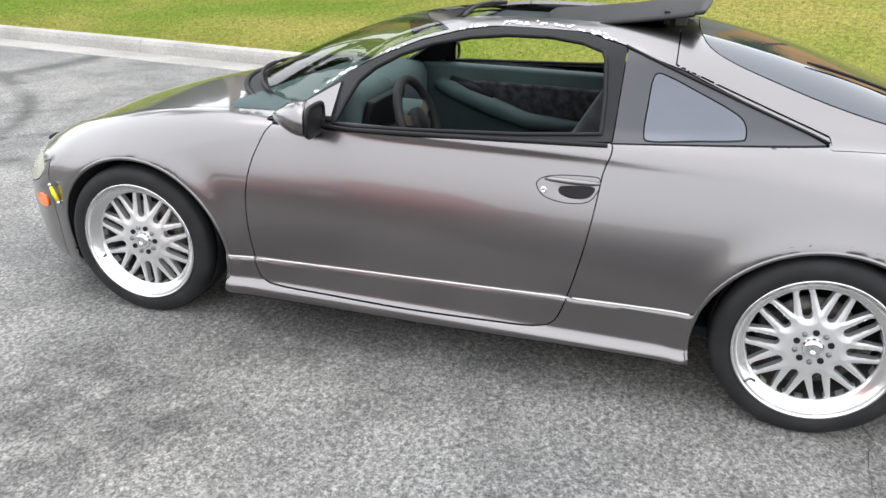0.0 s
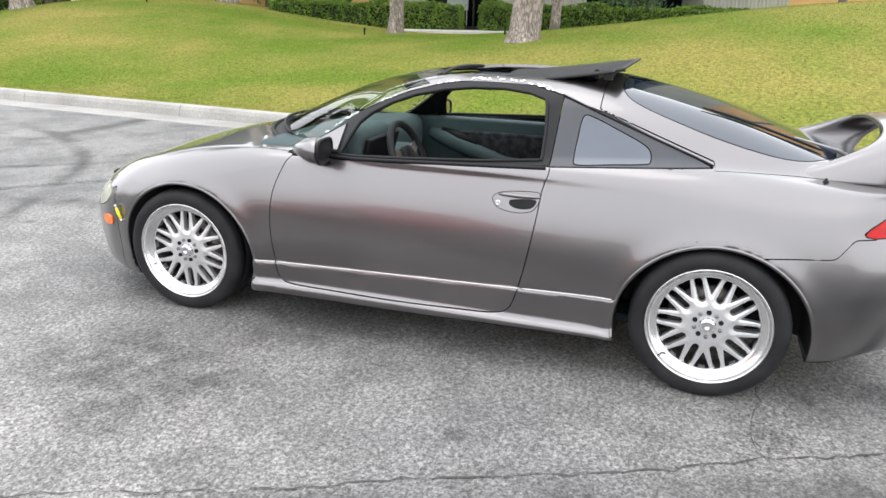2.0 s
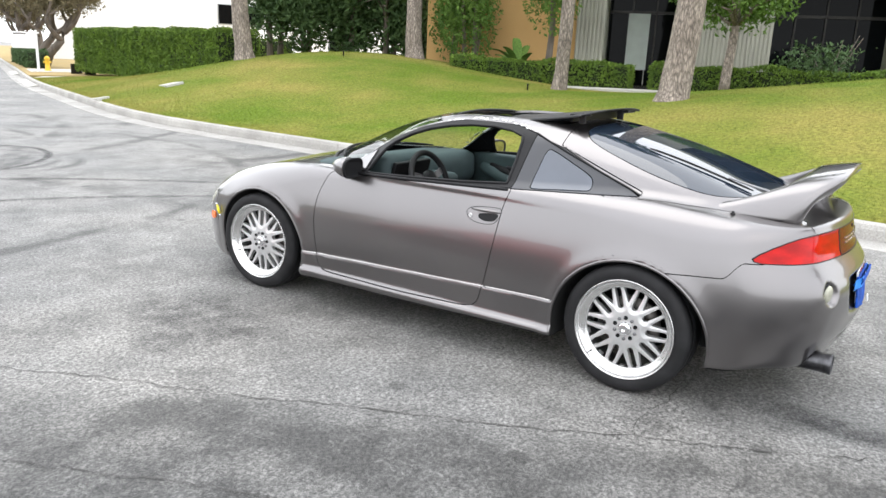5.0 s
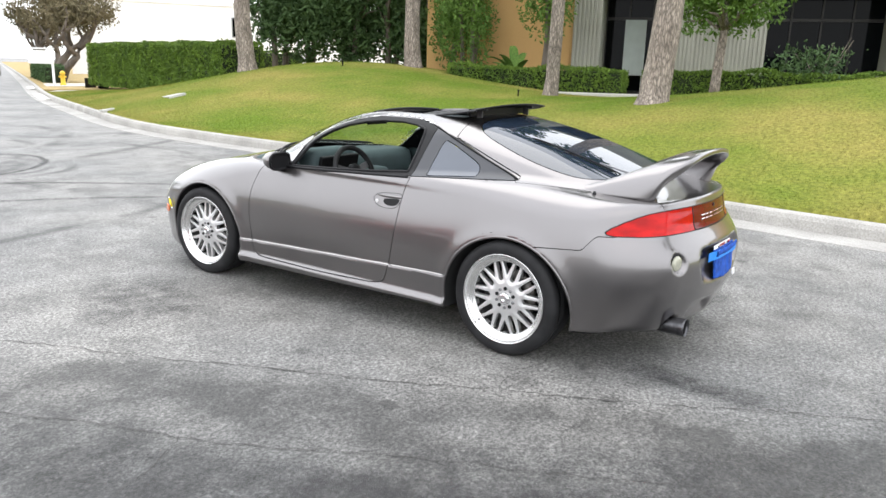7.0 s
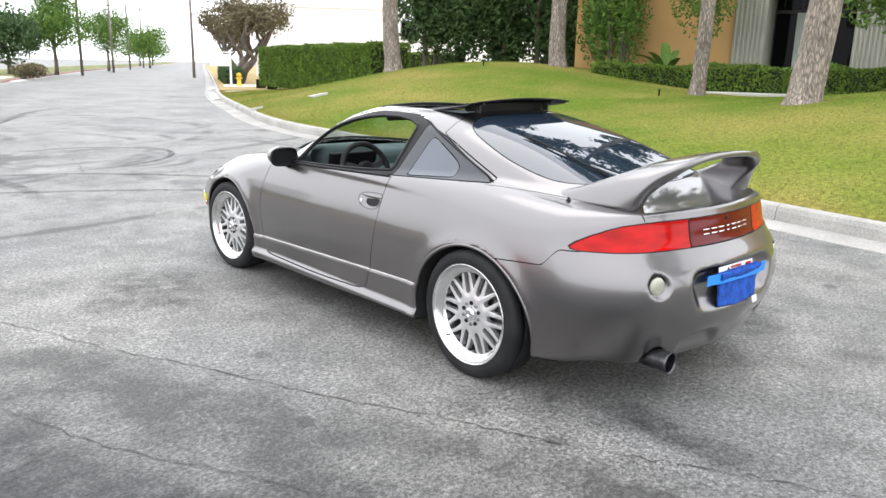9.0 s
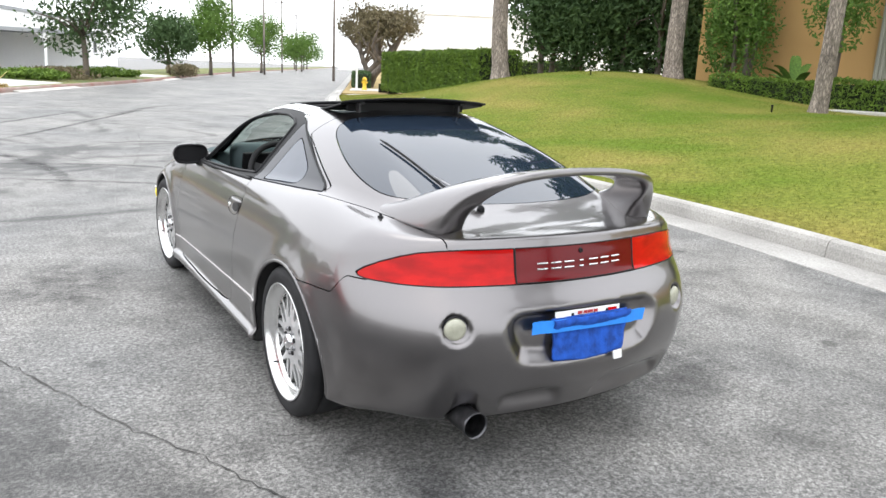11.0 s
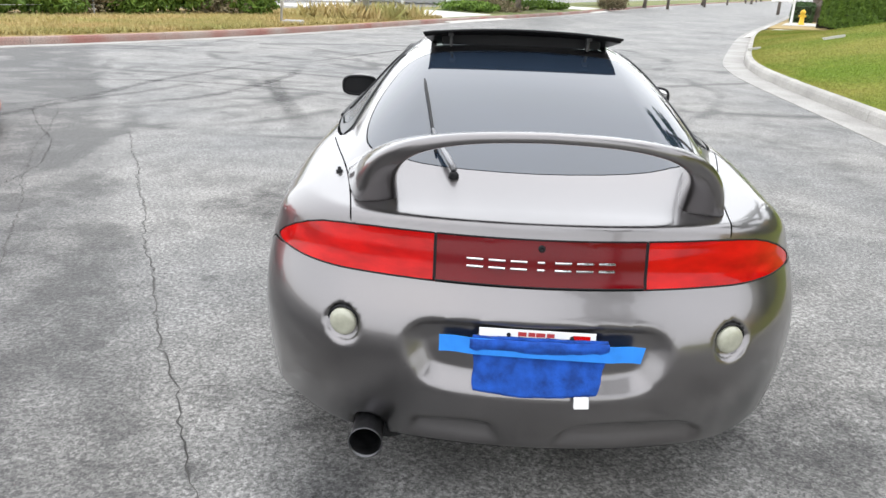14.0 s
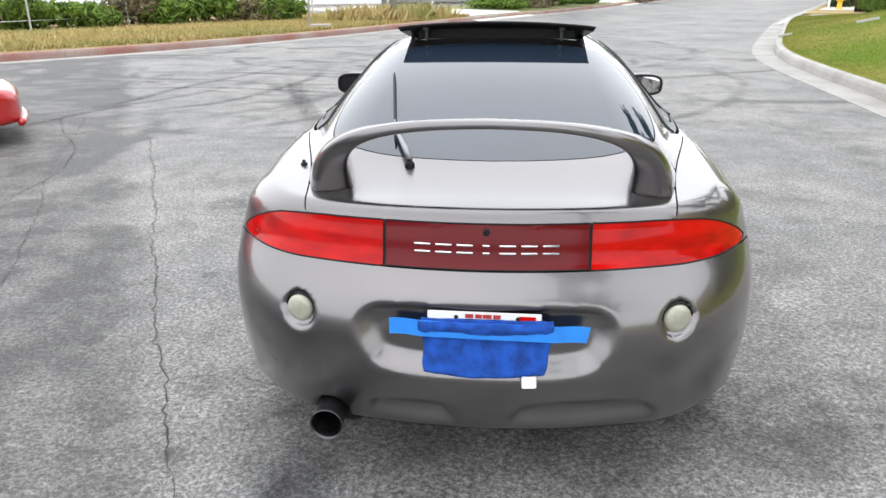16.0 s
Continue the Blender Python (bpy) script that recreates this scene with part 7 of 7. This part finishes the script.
pole(-4.02, 24.4, 9.5, 0.13, "weathered pale grey utility pole on the dry verge", GALV, (-0.06, 0.0))
b1 = bmesh.new()
bm_tube(b1, [(-4.25, 24.2, -0.1), (-4.55, 24.2, 5.0)], 0.05, 8)
tagged(part("conduit_pipe", b1, GALV, None, "", True), "pale conduit pipe beside the utility pole", "pipe")
pole(-5.85, 18.9, 4.2, 0.035, "thin pale leaning sign stake on the verge", GALV, (0.045, 0.0), name="sign_stake")
b1 = bmesh.new()
bm_box(b1, (0.6, 0.45, 0.20), (-5.5, 18.95, 0.20), None, 0.05, 3)
tagged(part("concrete_block", b1, GUTTER, None, "", True), "grey concrete block beside the sign stake", "block")
for i, (x, y) in enumerate(((17.2, 66.5), (25.4, 83.5), (35.4, 107), (47.2, 134), (60, 165))):
    pole(x, y, 10.5, 0.13, "tall dark utility pole beside the street", POLE)["group"] = "street poles"
pole(25.0, 61.4, 9.0, 0.13, "street lamp pole on the verge", POLE, (0, 0), True, "street_lamp")
# wires
for o_, z in ((0.0, 10.0), (0.6, 9.9)):
    b1 = bmesh.new()
    w_pts = []
    P_ = [(-4.4, 24.0, 9.3), (17.2, 66.5, 10.2), (25.4, 83.5, 10.2), (35.4, 107, 10.2), (47.2, 134, 10.2), (60, 165, 10.2)]
    for a, b in zip(P_, P_[1:]):
        for t in np.arange(8) / 8:
            w_pts.append((a[0] + (b[0] - a[0]) * t + o_, a[1] + (b[1] - a[1]) * t, a[2] + (b[2] - a[2]) * t - 2.4 * t * (1 - t) + z - 10))
    bm_tube(b1, w_pts, 0.012, 4)
    tagged(part("overhead_wire", b1, BLACK), "thin black overhead wire between poles", "wire", "overhead wires")
# street trees across the road
for i, (x, y, h, rx) in enumerate(((2.3, 39.6, 7.2, 3.5), (10.4, 60.7, 4.8, 2.1), (15.0, 65.9, 6.8, 2.6), (27.5, 91.5, 7.2, 3.0), (45.9, 127.5, 7.0, 3.2), (56, 160, 7.0, 3.6), (70, 190, 7.5, 4.5))):
    small_tree(x, y, 0.2, h, 0.15, (rx, rx, h * 0.40), LEAF_DARK if i in (0, 1) else LEAF_MID, BARK_DARK, "round green street tree on the far verge" if i else "large dark green tree beside the driveway", 60 + i, 6500 if i < 4 else 3600, 0.15 if i < 4 else 0.2, 1, "street_tree", 0.45)["group"] = "street trees"
# shrubs on the far verge
for i, (x, y, rx, h) in enumerate((*[(-20.6 + 0.95 * j, 10.8 + 1.02 * j + 0.4 * math.sin(j * 2.3), 1.05 + 0.2 * math.sin(j * 1.7), 0.85 + 0.18 * math.sin(j * 2.9)) for j in range(14)], (-0.6, 35.2, 1.6, 0.45), (0.9, 37.5, 1.7, 0.5), (2.6, 41.8, 1.6, 0.5), (4.2, 45.2, 1.5, 0.5), (9.8, 52.4, 1.0, 0.8))):
    sh_ = tagged(new("verge_shrub"), "low rounded olive green shrub on the verge", "shrub", "verge shrubs")
    sh_.location = (x, y, 0.2)
    rr_ = np.random.default_rng(90 + i)
    st_ = bmesh.new()
    bm_tube(st_, [(0, 0, -0.1), (0.05, 0, h * 0.6)], [0.06, 0.03], 6)
    part("stem", st_, BARK_DARK, sh_)
    leaves("foliage", cloud(rr_, (0, 0, h * 0.5), (rx, rx, h * 0.55), 1500, 0.3), 0.12, LEAF_HEDGE if i % 3 else LEAF_OLIVE, sh_, 90 + i)
# gnarled tree, sign, hydrant, bench by the hedge
def gnarled(x, y, z, seed, size, label):
    """An old spreading tree: crooked stems that fork twice, and thin clumps at their ends."""
    t = tagged(new("gnarled_tree"), label, "tree")
    t.location = (x, y, z)
    r = random.Random(seed)
    rr = np.random.default_rng(seed)
    tips = []

    def limb(p, d, length, rad, depth):
        pts_ = [p.copy()]
        for _ in range(5):
            d = (d + Vector((r.uniform(-0.45, 0.45), r.uniform(-0.45, 0.45), r.uniform(-0.15, 0.35)))).normalized()
            pts_.append(pts_[-1] + d * length / 5)
        b_ = bmesh.new()
        bm_tube(b_, pts_, [rad * (1 - 0.09 * k) for k in range(6)], 8)
        part("trunk" if depth == 0 else "limb", b_, BARK_DARK, t, "", True)
        if depth == 2:
            tips.extend((pts_[3], pts_[5]))
            return
        for k in range(3):
            a = r.uniform(0, 6.28)
            limb(pts_[-1 - (k == 2)], (d * 0.5 + Vector((math.cos(a), math.sin(a), 0.45))).normalized(), length * (0.85 if depth else 0.75), rad * 0.55, depth + 1)

    for k in range(2):
        a = 1.2 + 3.1 * k
        limb(Vector((0.25 * math.cos(a), 0.25 * math.sin(a), -0.1)), Vector((0.35 * math.cos(a), 0.35 * math.sin(a), 1)).normalized(), 2.0 * size, 0.24 * size, 0)
    pts_ = np.concatenate([cloud(rr, q, (0.75 * size, 0.75 * size, 0.45 * size), 150, 0.3) for q in tips])
    leaves("crown", pts_, 0.11, LEAF_OLIVE, t, seed, 0.0, "thin brownish olive foliage")
    return t


gnarled(18.4, 39.6, 0.2, 104, 1.2, "gnarled spreading tree with thin brownish crown")
gnarled(22.6, 48.4, 0.2, 107, 1.2, "brownish spreading tree further along the verge")
gnarled(27.5, 59.0, 0.2, 109, 1.0, "far brownish tree along the verge")
hedge("low_dark_hedge", 17.0, 37.5, 22.5, 50.0, 1.0, 0.2, 1.05, 3500, "low dark hedge behind the sign", 55, 0.1, LEAF_DARK)
sg_ = tagged(new("signboard"), "blank white property signboard on a white post", "sign")
b1 = bmesh.new()
bm_box(b1, (0.09, 0.09, 1.9), (14.95, 33.6, 1.1), None, 0.01)
part("post", b1, WHITE_WALL, sg_)
b1 = bmesh.new()
bm_box(b1, (0.95, 0.05, 0.62), (14.45, 33.8, 1.52), Matrix.Rotation(-0.35, 3, "Z"), 0.01)
part("board", b1, WHITE_WALL, sg_)
b1 = bmesh.new()
bm_box(b1, (1.25, 0.06, 0.07), (14.5, 33.78, 1.92), Matrix.Rotation(-0.35, 3, "Z"), 0.01)
part("arm", b1, WHITE_WALL, sg_)
hy = tagged(new("fire_hydrant"), "yellow fire hydrant on the brown verge", "hydrant")
HY = mat("yellow_hydrant_paint", (0.72, 0.45, 0.03), 0.5, var=0.15)
b1 = bmesh.new()
bm_lathe(b1, [(0, 0.16), (0.05, 0.16), (0.06, 0.11), (0.5, 0.10), (0.52, 0.13), (0.58, 0.13), (0.66, 0.08), (0.70, 0.0001)], "z", (15.6, 34.0, 0.2), 16)
part("barrel", b1, HY, hy, "", True)
for sx in (-1, 1):
    b1 = bmesh.new()
    bm_tube(b1, [(15.6, 34.0, 0.60), (15.6 + sx * 0.17, 34.0, 0.60)], 0.05, 8)
    part("outlet", b1, HY, hy, "", True)
bn = tagged(new("bench"), "dark slatted metal bench beside the hedge", "bench")
for k in range(4):
    b1 = bmesh.new()
    bm_box(b1, (0.09, 1.4, 0.03), (15.0 + 0.11 * k, 30.3, 0.62), Matrix.Rotation(-0.3, 3, "Z"), 0.005)
    part("seat_slat", b1, FRAME, bn)
for k in range(3):
    b1 = bmesh.new()
    bm_box(b1, (0.03, 1.4, 0.08), (15.5, 30.3, 0.75 + 0.13 * k), Matrix.Rotation(-0.3, 3, "Z"), 0.005)
    part("back_slat", b1, FRAME, bn)
for y in (29.75, 30.85):
    b1 = bmesh.new()
    bm_box(b1, (0.5, 0.06, 0.62), (15.2, y, 0.32), None, 0.005)
    part("leg", b1, FRAME, bn)

# ---- red car parked alongside, only its nose in view ----
RED = mat("red_car_paint", (0.42, 0.010, 0.010), 0.25, 0.1, var=0.05, coat=1.0)
redcar = tagged(new("parked_car"), "bright red low-nosed car parked alongside on the asphalt", "car")


def red_body(x, y, z):
    d = np.abs(y) - (0.84 - 0.10 * np.maximum(z - 0.55, 0) - 0.05 * ramp((np.abs(x) - 1.5) / 0.6))
    e = np.abs(x) - (2.08 - 0.16 * y * y - 0.35 * np.maximum(z - 0.6, 0))
    b = rmax(rmax(d, e, 0.25), z - 0.76 + 0.05 * (x / 2) ** 2 + 0.20 * ramp((-x - 0.9) / 1.1), 0.10)
    c = rmax(np.abs(y) - (0.74 - 0.45 * (z - 0.8)), np.maximum(z - 1.28, np.abs(x + 0.1) - (1.25 - 1.3 * (z - 0.8))), 0.1)
    b = rmin(b, np.maximum(c, 0.76 - z), 0.03)
    b = np.maximum(b, 0.19 - z)
    w = np.minimum(np.hypot(x - 1.28, z - 0.31), np.hypot(x + 1.28, z - 0.31)) - 0.36
    return np.maximum(b, -np.maximum(w, 0.5 - np.abs(y)))


rp, rq = surface(red_body, (-2.2, -0.95, 0.1), (2.2, 0.95, 1.4), 0.04)
rp = settle(red_body, rp, 3)
mesh_object("body", rp, rq, RED, redcar)
b1 = bmesh.new()
bm_box(b1, (0.14, 0.03, 0.05), (-1.80, 0.745, 0.55), Matrix.Rotation(0.35, 3, "Z"), 0.01)
part("side_marker", b1, AMBER, redcar, "amber side marker")
b1 = bmesh.new()
lip_ = np.linspace(-0.72, 0.72, 15)
bm_tube(b1, [(-(2.10 - 0.18 * q * q), q, 0.20) for q in lip_], 0.035, 8)
part("front_lip", b1, RED, redcar, "red lip under the nose", True)
for x in (-1.28, 1.28):
    for y in (-0.72, 0.72):
        b1 = bmesh.new()
        bm_lathe(b1, [(-0.1, 0.2), (-0.1, 0.29), (-0.08, 0.315), (0.08, 0.315), (0.1, 0.29), (0.1, 0.2)], "y", (x, y, 0.315), 32, True)
        tw = part("wheel", b1, RUBBER, redcar, "black tyre", True)
        b1 = bmesh.new()
        bm_lathe(b1, [(-0.09, 0.0001), (-0.09, 0.2), (0.09, 0.2), (0.09, 0.0001)], "y", (x, y, 0.315), 32)
        part("rim", b1, ALLOY, tw, "", True)
redcar.matrix_world = Matrix.Translation((-6.62, 2.20, 0)) @ Matrix.Rotation(radians(218), 4, "Z")
